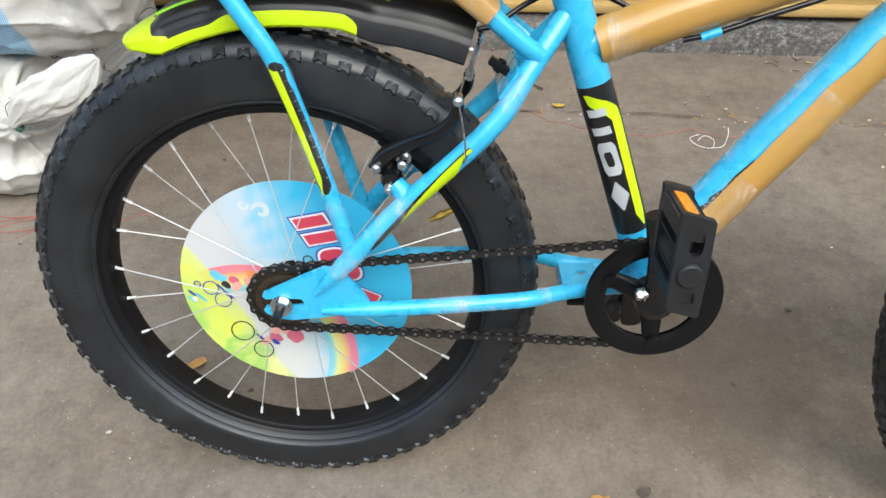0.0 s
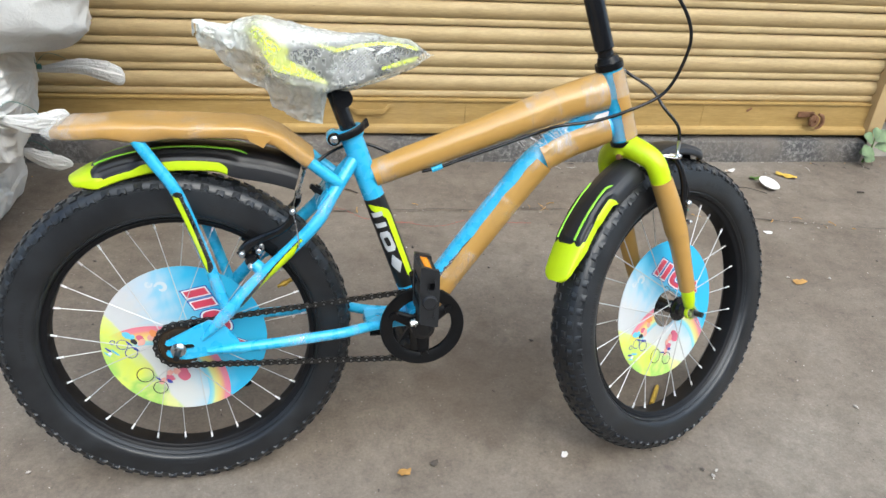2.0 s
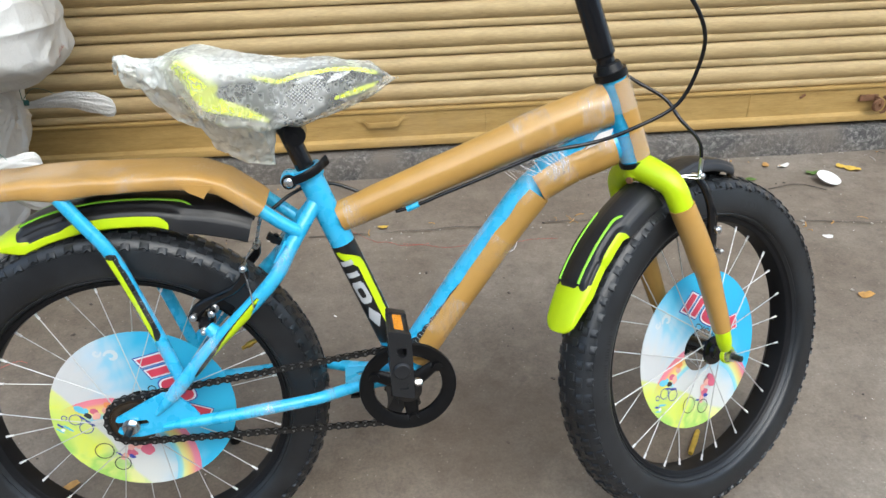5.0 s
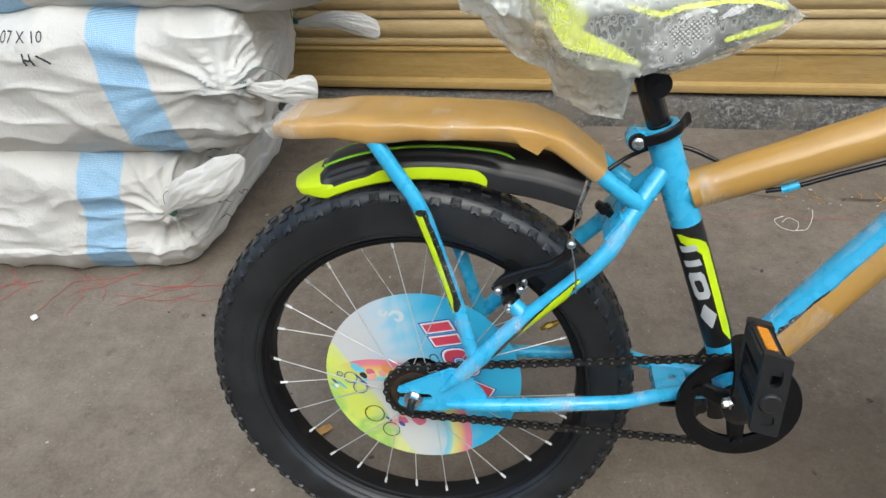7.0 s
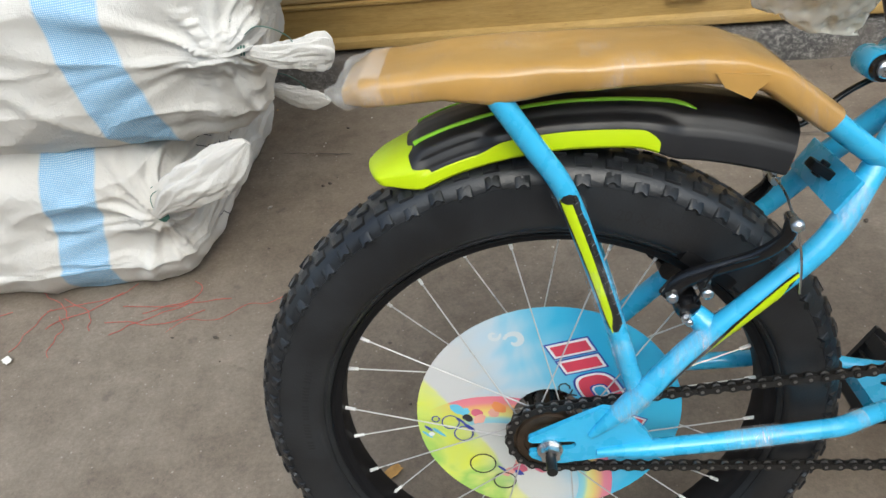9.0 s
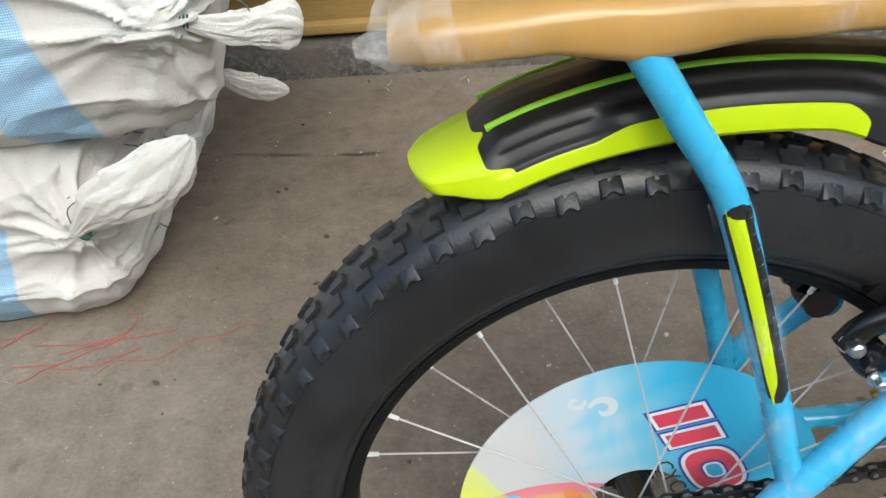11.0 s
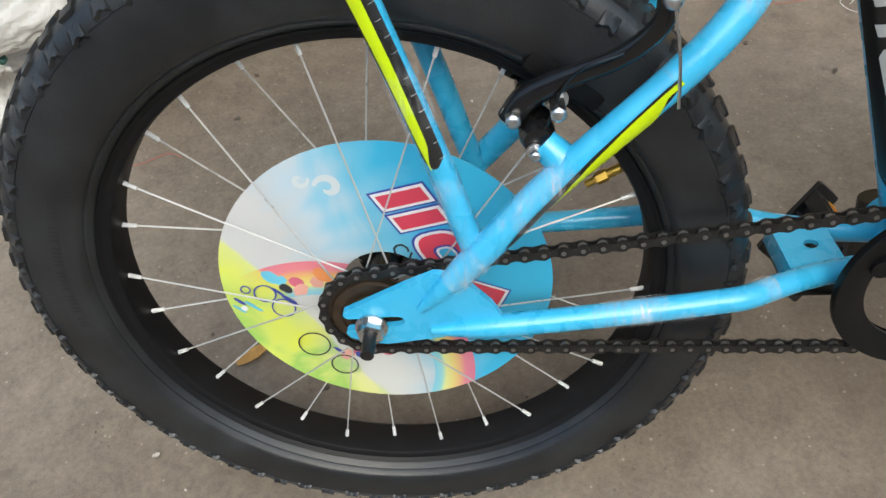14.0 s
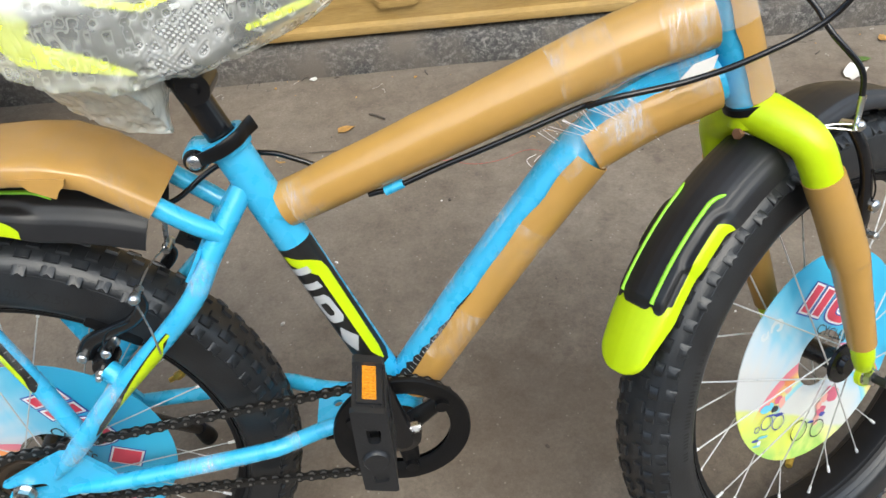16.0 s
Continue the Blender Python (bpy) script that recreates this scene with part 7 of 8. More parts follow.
def sack(name, x0, x1, y0, y1, z0, z1, seed, tie, bands, label, skew=0.0, rr=0.075, cuts=60, slump=0.0, bulge=0.0, recede=0.0):
    """A stuffed woven sack between those bounds: flat faces, soft corners, long creases.
    tie: (x, z) of the gathered neck on the front; bands: (x at foot, x at head, width) of blue bands."""
    bm = bmesh.new()
    bmesh.ops.create_cube(bm, size=2)
    bmesh.ops.subdivide_edges(bm, edges=bm.edges[:], cuts=cuts, use_grid_fill=True)
    c = Vector(((x0 + x1) / 2, (y0 + y1) / 2, (z0 + z1) / 2))
    h = Vector(((x1 - x0) / 2, (y1 - y0) / 2, (z1 - z0) / 2))
    off = Vector((seed * 3.1, seed * 1.7, seed * 0.9))
    for v in bm.verts:
        # more vertices at the end that shows
        u = v.co.copy()
        u.x = 1 - 2 * ((1 - u.x) / 2) ** 1.35
        P = Vector((u.x * h.x, u.y * h.y, u.z * h.z))
        r3 = Vector((rr * 1.1, rr, min(rr, h.z * 0.62)))
        core = Vector([max(-h[k] + r3[k], min(h[k] - r3[k], P[k])) for k in range(3)])
        d = P - core
        n = Vector([d[k] / r3[k] for k in range(3)])
        if n.length > 1e-6:
            n.normalize()
        else:
            n = Vector(u)
        w = core + Vector([n[k] * r3[k] for k in range(3)])
        w.y *= 1 + 0.035 * (1 - u.z * u.z)
        w.x += skew * u.z * h.z
        back = 0.5 + 0.5 * u.y
        w.z -= slump * back
        w.x += bulge * back * (1 - u.z * u.z) * max(0.0, u.x) - recede * back * max(0.0, u.x)
        w += c
        a, b = noise.noise(w * 2.4 + off), noise.noise(Vector((w.x * 3.0 + w.z * 2.5, w.y * 4, w.z * 9)) + off * 2)
        ridge = (1 - abs(noise.noise(Vector((w.x * 2.6 - w.z * 3.0, w.y * 3, w.z * 7.5 + w.x * 2.2)) + off))) ** 6
        ridge2 = (1 - abs(noise.noise(Vector((w.x * 6.5 + w.z * 5.0, w.y * 6, w.z * 13 - w.x * 3)) + off * 1.3))) ** 7
        k = 0.016 * a + 0.010 * b + 0.011 * ridge + 0.0065 * ridge2 + 0.003 * noise.noise(w * 30 + off)
        if tie and u.y < 0.3:
            dx, dz = w.x - tie[0], w.z - tie[1]
            dist = math.hypot(dx, dz * 1.2)
            ang = math.atan2(dz, dx)
            f1 = max(0.0, math.cos(ang * 9 + 4 * noise.noise((ang * 0.8, seed, 1)))) ** 3
            f2 = max(0.0, math.cos(ang * 17 + 2 + 5 * noise.noise((ang, seed, 5)))) ** 2
            f3 = math.cos(ang * 37 + 6 * noise.noise((ang * 1.5, seed, 8)))
            k += 0.0011 * f3 * math.exp(-dist / 0.11) * min(1.0, dist / 0.02)
            near = math.exp(-dist / 0.17) * min(1.0, dist / 0.03)
            k += (0.014 * f1 + 0.007 * f2) * near + 0.030 * math.exp(-((dist / 0.045) ** 2)) - 0.020 * math.exp(-((dist / 0.17) ** 2))
        if z0 < 0.05 and u.z < -0.5:
            k += 0.008
        w += n * k
        w.z = max(w.z, 0.001) if z0 < 0.05 else w.z
        v.co = w
    me = bpy.data.meshes.new(name)
    bm.to_mesh(me)
    bm.free()
    me.materials.append(SACK)
    band = me.attributes.new("band", "FLOAT", "POINT")
    vals = []
    for v in me.vertices:
        t = (v.co.z - z0) / (z1 - z0)
        inside = 0.0
        for b0, b1, wd in bands:
            dist = abs(v.co.x - (b0 + (b1 - b0) * t) + 0.010 * noise.noise(v.co * 7)) / (wd / 2)
            inside = max(inside, max(0.0, min(1.0, 1.0 - dist * 0.5)))
        vals.append(inside)
    band.data.foreach_set("value", vals)
    me.polygons.foreach_set("use_smooth", [True] * len(me.polygons))
    me.update()
    return tagged(new(name, me), label, "sack", "stacked white sacks")


TREES = {}


def tree_of(me):
    if me.name not in TREES:
        TREES[me.name] = BVHTree.FromPolygons([v.co for v in me.vertices], [tuple(p.vertices) for p in me.polygons])
    return TREES[me.name]


def on_front(ob, g, lift=0.0015):
    """Lays flat x-z shapes on the front of a sack."""
    me = ob.data
    tree = tree_of(me)
    out = []
    for x, _, z in g.v:
        hit = tree.ray_cast(Vector((x, -1.0, z)), Vector((0, 1, 0)))[0]
        out.append((x, (hit.y if hit else 0.5) - lift, z))
    g.v = out
    return g


def on_side(ob, g, lift=0.0015):
    """Lays flat y-z shapes (given as x, z) on the end of a sack that faces +x."""
    me = ob.data
    tree = tree_of(me)
    out = []
    for y, _, z in g.v:
        hit = tree.ray_cast(Vector((2.0, y, z)), Vector((-1, 0, 0)))[0]
        out.append(((hit.x if hit else -0.5) + lift, y, z))
    g.v = out
    return g


def stroke(points, w=0.004):
    """A pen stroke of short quads."""
    g = Geo()
    for (x0, z0), (x1, z1) in zip(points, points[1:]):
        d = Vector((x1 - x0, z1 - z0)).normalized() * w / 2
        m = 5
        for i in range(m):
            a, b = i / m, (i + 1) / m
            p, q = (x0 + (x1 - x0) * a, z0 + (z1 - z0) * a), (x0 + (x1 - x0) * b, z0 + (z1 - z0) * b)
            g.add([(p[0] - d.y, 0, p[1] + d.x), (q[0] - d.y, 0, q[1] + d.x), (q[0] + d.y, 0, q[1] - d.x), (p[0] + d.y, 0, p[1] - d.x)], [(0, 1, 2, 3)])
    return g


def neck(parent, root, way, length, width, seed, label, club=False):
    """The twisted free end of a sack beyond its tie: gathered at the root, flaring, pleated."""
    root, way = Vector(root), Vector(way).normalized()
    N, M = 40, 72
    up = Vector((0, 0, 1))
    e1 = way.cross(up).normalized()
    e2 = e1.cross(way)
    v = []
    for i in range(N):
        t = i / (N - 1)
        shape = np.interp(t, [0, 0.08, 0.3, 0.7, 0.9, 0.97, 1], [0.22, 0.28, 0.55, 0.85, 1.0, 0.80, 0.35]) if club else np.interp(t, [0, 0.08, 0.3, 0.55, 0.8, 0.95, 1], [0.20, 0.28, 0.80, 1.0, 0.82, 0.40, 0.16])
        r = width * float(shape)
        p = root + way * length * t + up * (0.05 * length * math.sin(t * 5 + seed)) - up * 0.06 * length * t * t + e1 * 0.03 * length * math.sin(t * 4 + seed)
        for j in range(M):
            a = 2 * math.pi * j / M
            pl = 1 + 0.05 * math.cos(a * 9 + seed + 1.5 * t) + 0.03 * math.cos(a * 17 + 2 * seed) + 0.20 * noise.noise((math.cos(a) * 1.6, math.sin(a) * 1.6 + t * 3, seed)) + 0.12 * noise.noise((math.cos(a) * 5, math.sin(a) * 5 + t * 4.5, seed)) + 0.20 * (1 - abs(noise.noise((math.cos(a) * 2.2 + t * 2, math.sin(a) * 2.2 - t * 2.5, seed + 4)))) ** 5 - 0.06
            v.append(p + r * pl * (math.cos(a) * e1 * 0.42 + math.sin(a) * e2))
    g = Geo().add(v, [(i * M + j, i * M + (j + 1) % M, (i + 1) * M + (j + 1) % M, (i + 1) * M + j) for i in range(N - 1) for j in range(M)])
    g.add([v[(N - 1) * M + j] for j in range(M)], [tuple(range(M))])
    part("sack_neck", g, SACK, parent, label, angle=80)
    tw = Geo()
    for k in range(3):
        tw.join(tube([root + way * (0.004 + 0.004 * k) + (math.cos(a) * e1 * 0.55 + math.sin(a) * e2) * width * 0.24 for a in np.linspace(0, 2 * math.pi, 14).tolist()], 0.0015, 6, 2))
    tw.join(tube([root + e2 * width * 0.2, root + e2 * 0.035 + way * 0.03, root + e2 * 0.02 + way * 0.075, root - e2 * 0.012 + way * 0.085], 0.0008, 6))
    tw.join(tube([root + e2 * width * 0.2, root + e2 * 0.045 - way * 0.004 - e1 * 0.02, root + e2 * 0.04 + way * 0.02 - e1 * 0.03], 0.0009, 6))
    part("twine", tw, TWINE, parent, "dark green tying twine")


s1 = sack("sack", -1.75, -0.565, 0.525, 1.16, 0.0, 0.300, 1.0, (-0.600, 0.168), [(-0.775, -0.725, 0.088)], "white woven plastic sack with a blue band on the pavement", 0.0, cuts=110)
neck(s1, (-0.592, 0.508, 0.174), (0.80, -0.06, 0.64), 0.240, 0.040, 1.0, "twisted white sack neck")
s2 = sack("sack", -1.85, -0.350, 0.520, 1.15, 0.292, 0.575, 7.0, (-0.410, 0.445), [(-0.575, -0.605, 0.088)], "white woven plastic sack with a blue band, second in the stack", 0.0, cuts=110, slump=0.055, recede=0.13)
neck(s2, (-0.385, 0.515, 0.445), (0.95, 0.30, -0.24), 0.140, 0.027, 3.0, "twisted white sack neck", True)
s3 = sack("sack", -1.75, -0.185, 0.540, 1.16, 0.562, 0.750, 15.0, None, [(-0.80, -0.80, 0.09)], "white woven plastic sack high in the stack", 0.0, 0.10, 90, 0.10, 0.0, 0.14)
s4 = sack("sack", -1.80, -0.165, 0.560, 1.18, 0.735, 0.965, 22.0, None, [], "plump white woven plastic sack in the stack", 0.0, 0.11, 60, 0.10, 0.0, 0.14)
s5 = sack("sack", -1.80, -0.170, 0.560, 1.18, 0.950, 1.210, 29.0, None, [], "plump white woven plastic sack on top of the stack", 0.0, 0.11, 60, 0.10, 0.0, 0.14)
neck(s2, (-0.428, 0.985, 0.405), (0.97, 0.05, -0.07), 0.206, 0.026, 5.0, "twisted white sack neck", True)
neck(s1, (-0.450, 0.78, 0.262), (0.93, -0.1, -0.22), 0.125, 0.021, 8.0, "small twisted white sack neck")
part("marker_writing", on_front(s2, text_geo("07 X 10", 0.026).moved(at(-0.764, 0, 0.541))), INK, s2, "handwritten black marker figures")
part("marker_writing", on_front(s2, stroke([(-0.765, 0.516), (-0.762, 0.494)]).join(stroke([(-0.750, 0.516), (-0.747, 0.494)])).join(stroke([(-0.764, 0.506), (-0.748, 0.504)])).join(stroke([(-0.735, 0.514), (-0.715, 0.497)]))), INK, s2, "unreadable marker scribble")
for y, z, ob in ((0.70, 0.235, s1), (0.76, 0.20, s1), (0.69, 0.17, s1), (0.78, 0.15, s1)):
    part("marker_writing", on_side(ob, stroke([(y, z), (y + 0.02, z + 0.018), (y + 0.03, z - 0.004), (y + 0.055, z + 0.012)], 0.003)), INK, ob, "unreadable marker scribble")
random.seed(12)
for k in range(16):
    y, z = random.uniform(0.60, 0.84), random.uniform(0.06, 0.25)
    pts = [(y + 0.011 * i, z - 0.006 * i + random.uniform(-0.009, 0.009)) for i in range(random.randint(4, 7))]
    part("marker_writing", on_side(s1, stroke(pts, 0.0022)), INK, s1, "unreadable marker scribble")
part("marker_writing", on_side(s3, stroke([(0.66 + 0.012 * i, 0.585 + (0.008 if i % 2 else 0.0) - 0.001 * i) for i in range(14)], 0.0022)), REDINK, s3, "unreadable red scribble")

# ---------------------------------------------------------------- things on the ground
def ragged(n, rx, ry, seed, curl=0.004, lift=0.002):
    """A small thin curled shape with an uneven outline, with thickness."""
    v = [(0, 0, lift + curl * 0.4), (0, 0, lift + curl * 0.4 - 0.0006)]
    for i in range(n):
        a = 2 * math.pi * i / n
        r = 1 + 0.45 * noise.noise((math.cos(a) * 1.6, math.sin(a) * 1.6, seed))
        x, y = rx * r * math.cos(a), ry * r * math.sin(a)
        z = lift + curl * (0.5 + noise.noise((x * 60, y * 60, seed)))
        v += [(x, y, z), (x, y, z - 0.0006)]
    f = []
    for i in range(n):
        a, b = 2 + 2 * i, 2 + 2 * ((i + 1) % n)
        f += [(0, a, b), (1, b + 1, a + 1), (a, a + 1, b + 1, b)]
    return Geo().add(v, f)


for x, y, rx, ry, turn, m, name, label, cat in (
        (0.414, 0.917, 0.017, 0.010, 20, YELLOWLEAF, "leaf", "curled yellow leaf on the pavement", "leaf"),
        (-0.200, 0.112, 0.020, 0.008, 35, LEAF, "leaf", "dry brown leaf behind the rear wheel", "leaf"),
        (0.292, 0.979, 0.022, 0.012, 15, LEAF, "leaf", "torn dry tan leaf on the pavement", "leaf"),
        (0.214, 1.240, 0.012, 0.009, 60, PAPER, "paper_scrap", "small pale scrap by the sill", "scrap"),
        (1.489, 0.937, 0.035, 0.022, 40, PAPER, "leaf", "crumpled pale dried leaf on the pavement", "leaf"),
        (1.540, 0.990, 0.020, 0.010, 10, GREEN, "leaf", "small green leaf on the pavement", "leaf"),
        (1.372, 0.795, 0.016, 0.010, 0, TWINE, "plastic_scrap", "small teal plastic scrap on the pavement", "scrap"),
        (0.350, -0.108, 0.012, 0.009, 10, LEAF, "leaf", "small tan leaf fragment on the pavement", "leaf"),
        (0.406, -0.095, 0.008, 0.005, 30, DIRT, "leaf", "tiny dark leaf fragment on the pavement", "leaf"),
        (0.648, -0.112, 0.008, 0.006, 50, PAPER, "paper_scrap", "tiny white scrap on the pavement", "scrap"),
        (1.485, 0.374, 0.019, 0.012, 15, LEAF, "leaf", "square tan leaf fragment on the pavement", "leaf"),
        (1.831, 0.401, 0.030, 0.006, -5, PAPER, "paper_scrap", "flat white streak of paper on the pavement", "scrap"),
        (1.560, 0.630, 0.014, 0.007, -30, PAPER, "paper_scrap", "small white scrap beside the joint", "scrap"),
        (-0.877, 0.369, 0.010, 0.007, -30, PAPER, "paper_scrap", "small white scrap before the sacks", "scrap"),
        (1.690, 1.060, 0.024, 0.009, 20, PAPER, "leaf", "pale dry leaf by the sill", "leaf"),
        (1.640, 1.075, 0.018, 0.008, 70, LEAF, "leaf", "dry leaf by the sill", "leaf"),
        (1.883, 0.995, 0.026, 0.014, -30, YELLOWLEAF, "leaf", "crumpled yellow leaf by the shutter", "leaf"),
        (1.860, 1.020, 0.014, 0.012, 10, YELLOWLEAF, "leaf", "crumpled yellow leaf by the shutter", "leaf"),
        (1.745, 0.995, 0.020, 0.012, 0, GREEN, "leaf", "green leaf under the paper cup", "leaf")):
    tagged(part(name, ragged(14, rx, ry, x * 7 + y * 3, 0.004 + 0.25 * ry), m, m=pose(x, y, 0.0, 0, 0, turn)), label, cat)

# shallow paper cup, pressed flat, its mouth up
cup = lathe([(0.0001, 0.0), (0.026, 0.0), (0.0345, 0.0085), (0.0360, 0.0090), (0.0340, 0.0070), (0.0255, 0.0018), (0.004, 0.0018), (0.0030, 0.0030), (0.0001, 0.0032)], 30, "z")
tagged(part("paper_cup", cup, PAPER, m=pose(1.756, 0.931, 0.008, 14, 4, 20)), "shallow white paper cup lying mouth up", "cup")
# loop of white string
tagged(part("string_loop", tube([(-0.030, 0.014, 0.002), (-0.012, 0.030, 0.004), (0.004, 0.012, 0.003), (-0.010, -0.018, 0.002), (-0.036, -0.006, 0.002), (-0.044, 0.022, 0.003), (-0.020, 0.040, 0.002)], 0.0007, 6).join(tube([(-0.010, -0.018, 0.002), (0.016, -0.012, 0.003), (0.034, 0.020, 0.012), (0.040, 0.044, 0.016)], 0.0008, 6)), WHITEPLASTIC, m=at(0.720, 0.742, 0.0)), "curl of white plastic string on the pavement", "string")
tagged(part("stick", tube([(0.873, -0.008, 0.004), (0.892, 0.016, 0.005), (0.910, 0.040, 0.004)], [0.0045, 0.005, 0.0042], 8), YELLOWLEAF), "short yellow straw stalk by the front wheel", "stalk")
tagged(part("twig", tube([(0.350, 1.035, 0.003), (0.365, 1.023, 0.005), (0.385, 1.005, 0.003)], 0.0025, 7), DIRT), "small dark twig on the pavement", "twig")
tagged(part("twig", tube([(1.56, 0.92, 0.003), (1.66, 0.93, 0.004), (1.72, 0.88, 0.003)], 0.0014, 6), DIRT), "thin dark twig by the shutter", "twig")
tagged(part("twig", tube([(2.05, 0.86, 0.003), (2.07, 0.853, 0.004)], 0.003, 6), DIRT), "small dark twig on the pavement", "twig")

# loose red threads before the sacks
random.seed(4)
g = Geo()
for k in range(15):
    x, y = random.uniform(-1.12, -0.66), random.uniform(0.40, 0.50)
    pts, a = [], random.uniform(0, 6.28)
    for i in range(9):
        pts.append((x, y, 0.0015 + 0.002 * random.random()))
        a += random.uniform(-0.45, 0.45)
        x, y = x + 0.026 * math.cos(a), y + 0.013 * math.sin(a)
    g.join(tube(pts, 0.0007, 5, 4))
tagged(part("thread_tangle", g, REDTHREAD), "tangle of thin red thread on the pavement", "thread", kind="stuff")
g = Geo()
for x0, y0, x1, y1 in ((-0.62, 0.42, -0.38, 0.50), (0.45, 0.80, 0.86, 0.78), (0.30, 0.90, 0.52, 0.80)):
    pts = [(x0 + (x1 - x0) * i / 7 + 0.006 * random.uniform(-1, 1), y0 + (y1 - y0) * i / 7 + 0.02 * random.uniform(-1, 1), 0.0015) for i in range(8)]
    g.join(tube(pts, 0.0005, 5, 4))
tagged(part("thread_tangle", g, REDTHREAD), "stray red threads on the pavement", "thread", kind="stuff")

# the joint across the pavement: a ragged dark groove with crumbs
def crack_y(x):
    return float(np.interp(x, [-1.2, -0.53, -0.26, 0.5, 0.92, 1.28, 1.58, 1.84, 2.14, 3.0], [1.03, 0.985, 0.935, 0.880, 0.850, 0.782, 0.716, 0.637, 0.572, 0.40]))


g, v = Geo(), []
xs = np.linspace(-0.75, 2.9, 330).tolist()
for x in xs:
    y = crack_y(x) + 0.010 * noise.noise((x * 9, 0, 1)) + 0.004 * noise.noise((x * 45, 0, 5))
    w = max(0.0, 0.0014 + 0.0042 * noise.noise((x * 14, 3, 0)))
    v += [(x, y - w, 0.0042), (x, y + w, 0.0042)]
g.add(v, [(2 * i, 2 * i + 2, 2 * i + 3, 2 * i + 1) for i in range(len(xs) - 1) if v[2 * i + 1][1] - v[2 * i][1] > 0.0004])
tagged(part("pavement_joint", g, DIRT), "ragged dark joint across the pavement", "joint", kind="structure")
PEB = []
for k in range(5):
    b = ball((0, 0, 0), 1.0, 4)
    b.v = [tuple(Vector(p) * (1 + 0.35 * noise.noise(Vector(p) * 1.5 + Vector((k * 5, 0, 0))))) for p in b.v]
    PEB.append(b)
for name, m, count, spots in (("grit", GRAVEL, 80, "near"), ("grit", DIRT, 130, "near"), ("grit", GRAVEL, 130, "joint"), ("grit", PAPER, 14, "near"), ("grit", LEAF, 26, "sill")):
    g = Geo()
    for i in range(count):
        x = random.uniform(-1.1, 2.7)
        y = random.uniform(-0.5, 1.15) if spots == "near" else crack_y(x) + random.gauss(0, 0.022) if spots == "joint" else WALL0 + WALLS * x - 0.04 - abs(random.gauss(0, 0.05))
        r = random.choice((0.0012, 0.0015, 0.002, 0.0026, 0.0035 if m is not PAPER else 0.002))
        g.join(PEB[i % 5].moved(Matrix.Translation((x, y, r * 0.45 + 0.0015)) @ Matrix.Rotation(random.uniform(0, 6.28), 4, "Z") @ Matrix.Diagonal((r * random.uniform(1, 1.8), r, r * 0.6, 1))))
    tagged(part(name, g, m), "scattered grit and crumbs on the pavement", "grit", kind="stuff")

# dry twigs and straw along the joint and at the sill's foot
for m, count, spots, label in ((LEAF, 46, "joint", "dry straw and twigs caught in the pavement joint"), (DIRT, 40, "sill", "dark twigs swept against the sill"), (GRAVEL, 34, "sill", "pale crumbs and straw at the sill's foot")):
    g = Geo()
    for i in range(count):
        x = random.uniform(0.9, 2.7) if i % 3 else random.uniform(-0.3, 1.2)
        y = crack_y(x) + random.gauss(0, 0.020) if spots == "joint" else WALL0 + WALLS * x - 0.035 - abs(random.gauss(0, 0.055))
        a, ln = random.uniform(0, 6.28), random.uniform(0.008, 0.034)
        d = Vector((math.cos(a), math.sin(a), 0)) * ln / 2
        bend = Vector((-math.sin(a), math.cos(a), 0)) * ln * random.uniform(-0.2, 0.2) + Vector((0, 0, random.uniform(0, 0.004)))
        c = Vector((x, y, 0.0042))
        g.join(tube([c - d, c + bend, c + d], random.choice((0.0007, 0.0010, 0.0015)), 5, 2))
    tagged(part("straw", g, m), label, "straw", kind="stuff")

# weed at the foot of the frame
weed = tagged(part("weed", tube([(0, 0, 0), (0.006, -0.01, 0.05), (0.0, -0.018, 0.10)], [0.004, 0.003, 0.002], 8), GREEN, m=pose(2.262, 1.100, 0.0, 0, 0, 0)), "small green weed growing at the foot of the frame", "weed")
def leaf_geo(length, width):
    v = []
    for i in range(9):
        t = i / 8
        w = width * math.sin(math.pi * min(1.0, t) ** 1.25) ** 0.8 + 0.0008 if 0 < t < 1 else 0.0008
        z = 0.10 * length * math.sin(t * 2.6)
        for s, up in ((-1, 0.25), (-0.5, 0.08), (0, 0.0), (0.5, 0.08), (1, 0.25)):
            v.append((length * t, s * w, z + up * w))
    return Geo().add(v, [(i * 5 + j, i * 5 + j + 1, i * 5 + j + 6, i * 5 + j + 5) for i in range(8) for j in range(4)])


for x, y, z, turn, tilt, ln in ((0.004, -0.020, 0.088, 25, 14, 0.060), (0.004, -0.022, 0.070, -12, 2, 0.058), (-0.004, -0.022, 0.082, 150, 16, 0.056), (-0.002, -0.026, 0.064, 205, 0, 0.060), (0.0, -0.020, 0.050, 232, -8, 0.052), (0.002, -0.016, 0.095, 80, 20, 0.044), (-0.002, -0.020, 0.045, 175, -10, 0.040)):
    part("leaf", leaf_geo(ln, ln * 0.42), WEED, weed, m=at(x, y, z) @ Matrix.Rotation(radians(40), 4, "X") @ pose(0, 0, 0, 0, -tilt, turn))

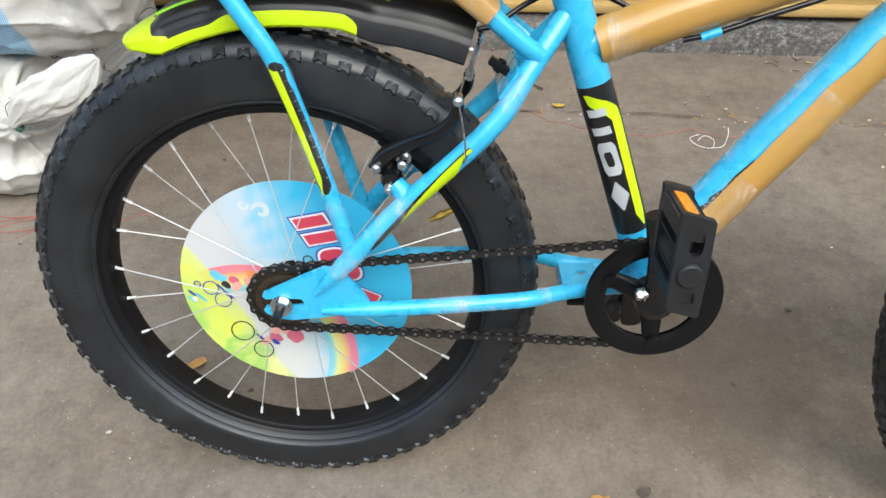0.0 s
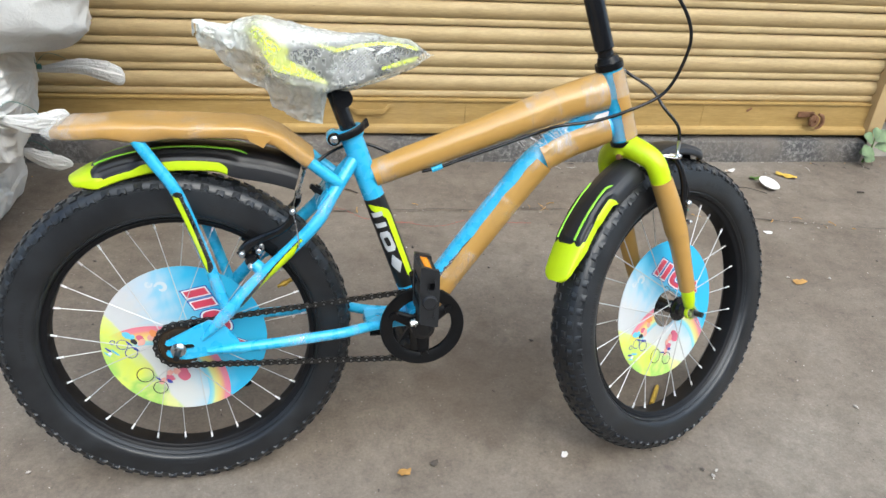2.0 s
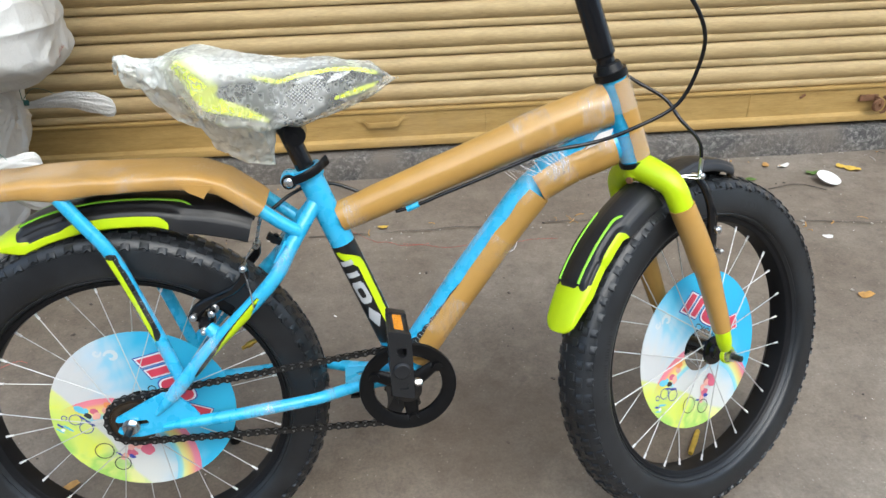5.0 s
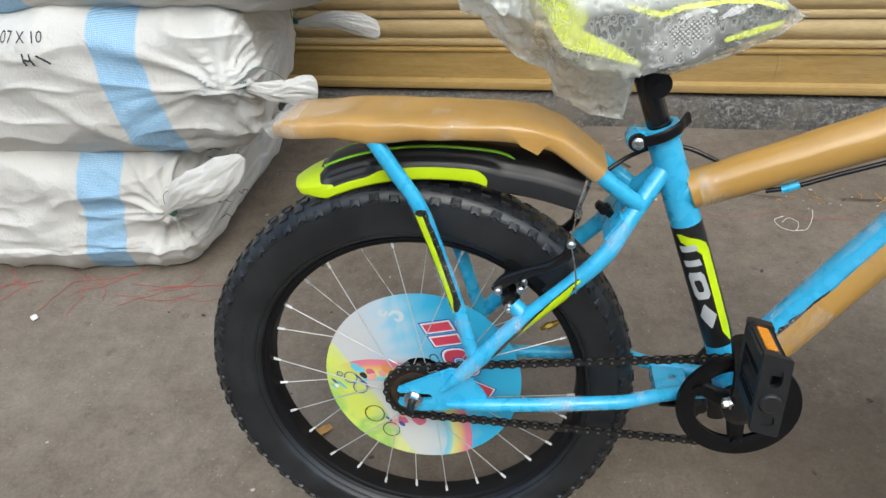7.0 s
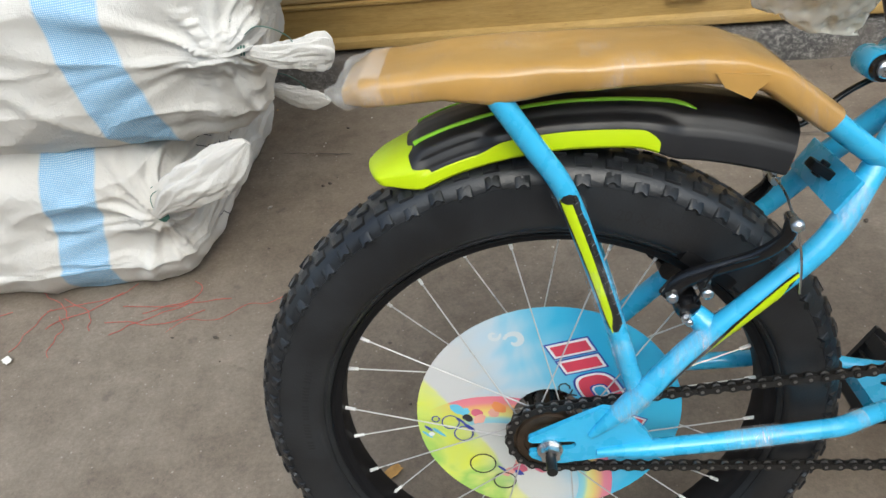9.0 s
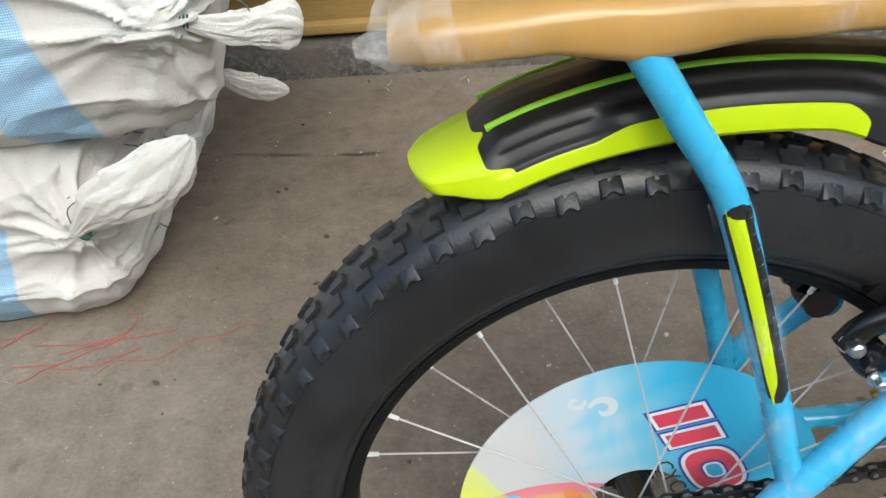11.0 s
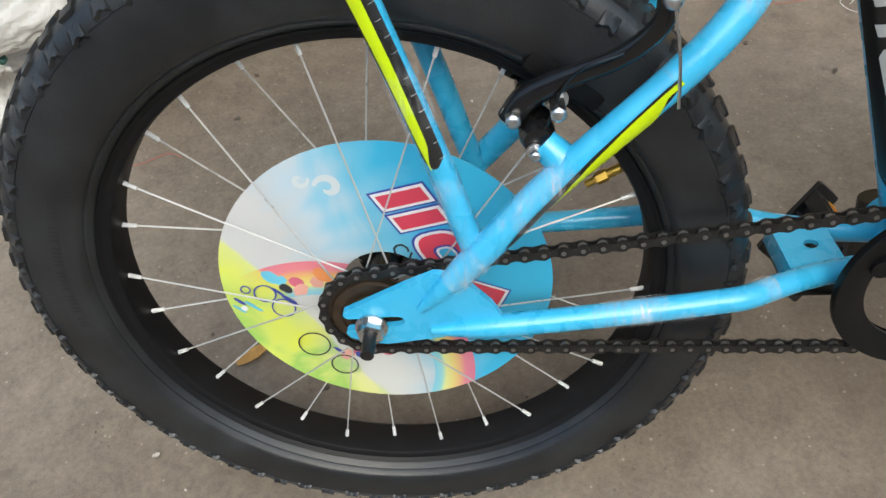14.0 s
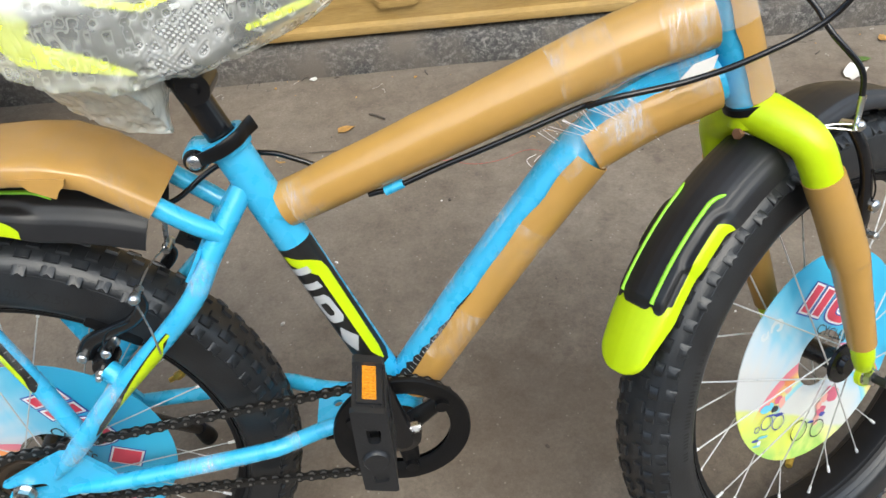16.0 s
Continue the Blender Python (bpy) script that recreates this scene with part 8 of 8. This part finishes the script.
# discarded flower garland, paper and broken stone by the white wall
MARIGOLD = mat("marigold_orange", (0.62, 0.20, 0.03), 0.7, spread=0.3, scale=120)
JASMINE = mat("jasmine_cream", (0.72, 0.66, 0.45), 0.7, spread=0.2, scale=120)
def bloom(r, petals, seed):
    g = Geo()
    random.seed(seed)
    for lay in range(3):
        for i in range(petals):
            a = 2 * math.pi * (i + lay * 0.5) / petals
            el = 0.25 + 0.5 * lay
            d = Vector((math.cos(a) * math.cos(el), math.sin(a) * math.cos(el), math.sin(el)))
            c = d * r * 0.65
            g.join(ball((c.x, c.y, c.z), r * 0.42, 4, (1, 1, 0.7)))
    return g


JB, MB = mesh_of("flower", bloom(0.017, 7, 1), JASMINE), mesh_of("flower", bloom(0.020, 8, 2), MARIGOLD)
garland = tagged(part("garland", tube([(0, 0, 0.01), (0.05, -0.04, 0.012), (0.12, -0.02, 0.02), (0.10, -0.10, 0.012), (0.02, -0.13, 0.01)], 0.002, 6), TWINE, m=at(2.385, 0.935, 0.0)), "discarded garland of cream and orange flowers", "garland")
random.seed(9)
for k in range(58):
    a, r = random.uniform(0, 6.28), random.uniform(0, 1) ** 0.6
    x, y = 0.10 + 0.16 * r * math.cos(a), -0.03 + 0.15 * r * math.sin(a)
    z = 0.010 + 0.075 * max(0.0, 1 - r) * random.uniform(0.4, 1)
    part("flower", JB if k % 5 else MB, JASMINE, garland, m=Matrix.Translation((x, y, z)) @ pose(0, 0, 0, random.uniform(-60, 60), random.uniform(-60, 60), random.uniform(0, 360)))
for k, (x, y) in enumerate(((-0.025, 0.075), (-0.015, 0.040), (0.010, 0.085), (0.010, 0.015))):
    part("flower", MB, MARIGOLD, garland, m=at(x, y, 0.014))
for x, y, t, tilt, rx in ((2.350, 0.915, 0, 40, 0.036), (2.445, 1.030, 30, 55, 0.042), (2.500, 0.985, 70, 35, 0.030)):
    tagged(part("paper_scrap", ragged(12, rx, rx * 0.7, x * 9, 0.012, 0.0), PAPER, m=pose(x, y, 0.022, tilt, 0, t)), "crumpled white paper among the flowers", "scrap")
for x, y, r in ((2.46, 1.095, 0.05), (2.53, 1.085, 0.06), (2.60, 1.09, 0.055), (2.50, 1.075, 0.03)):
    b = ball((0, 0, 0), r, 7, (1.2, 0.8, 0.7))
    b.v = [tuple(Vector(p) * (1 + 0.4 * noise.noise(Vector(p) * 30 + Vector((x * 9, 0, 0))))) for p in b.v]
    tagged(part("broken_stone", b, STONEGREY, m=at(x, y, r * 0.55), angle=25), "broken dark stone at the foot of the wall", "stone")

# an unseen wall added behind the camera; it blocks the low sky
OPP = mat("grey_plaster", (0.36, 0.34, 0.31), 0.85, spread=0.1, scale=6, bump=0.3, bump_scale=20, dark=(0.24, 0.22, 0.20), dark_scale=2, dark_amount=0.5)
tagged(part("unseen_wall_opposite", block((40.0, 0.4, 5.5), 0.02, (0, -9.0, 2.75)), OPP), "unseen plain grey wall added behind the camera to block low sky", "wall", kind="structure")
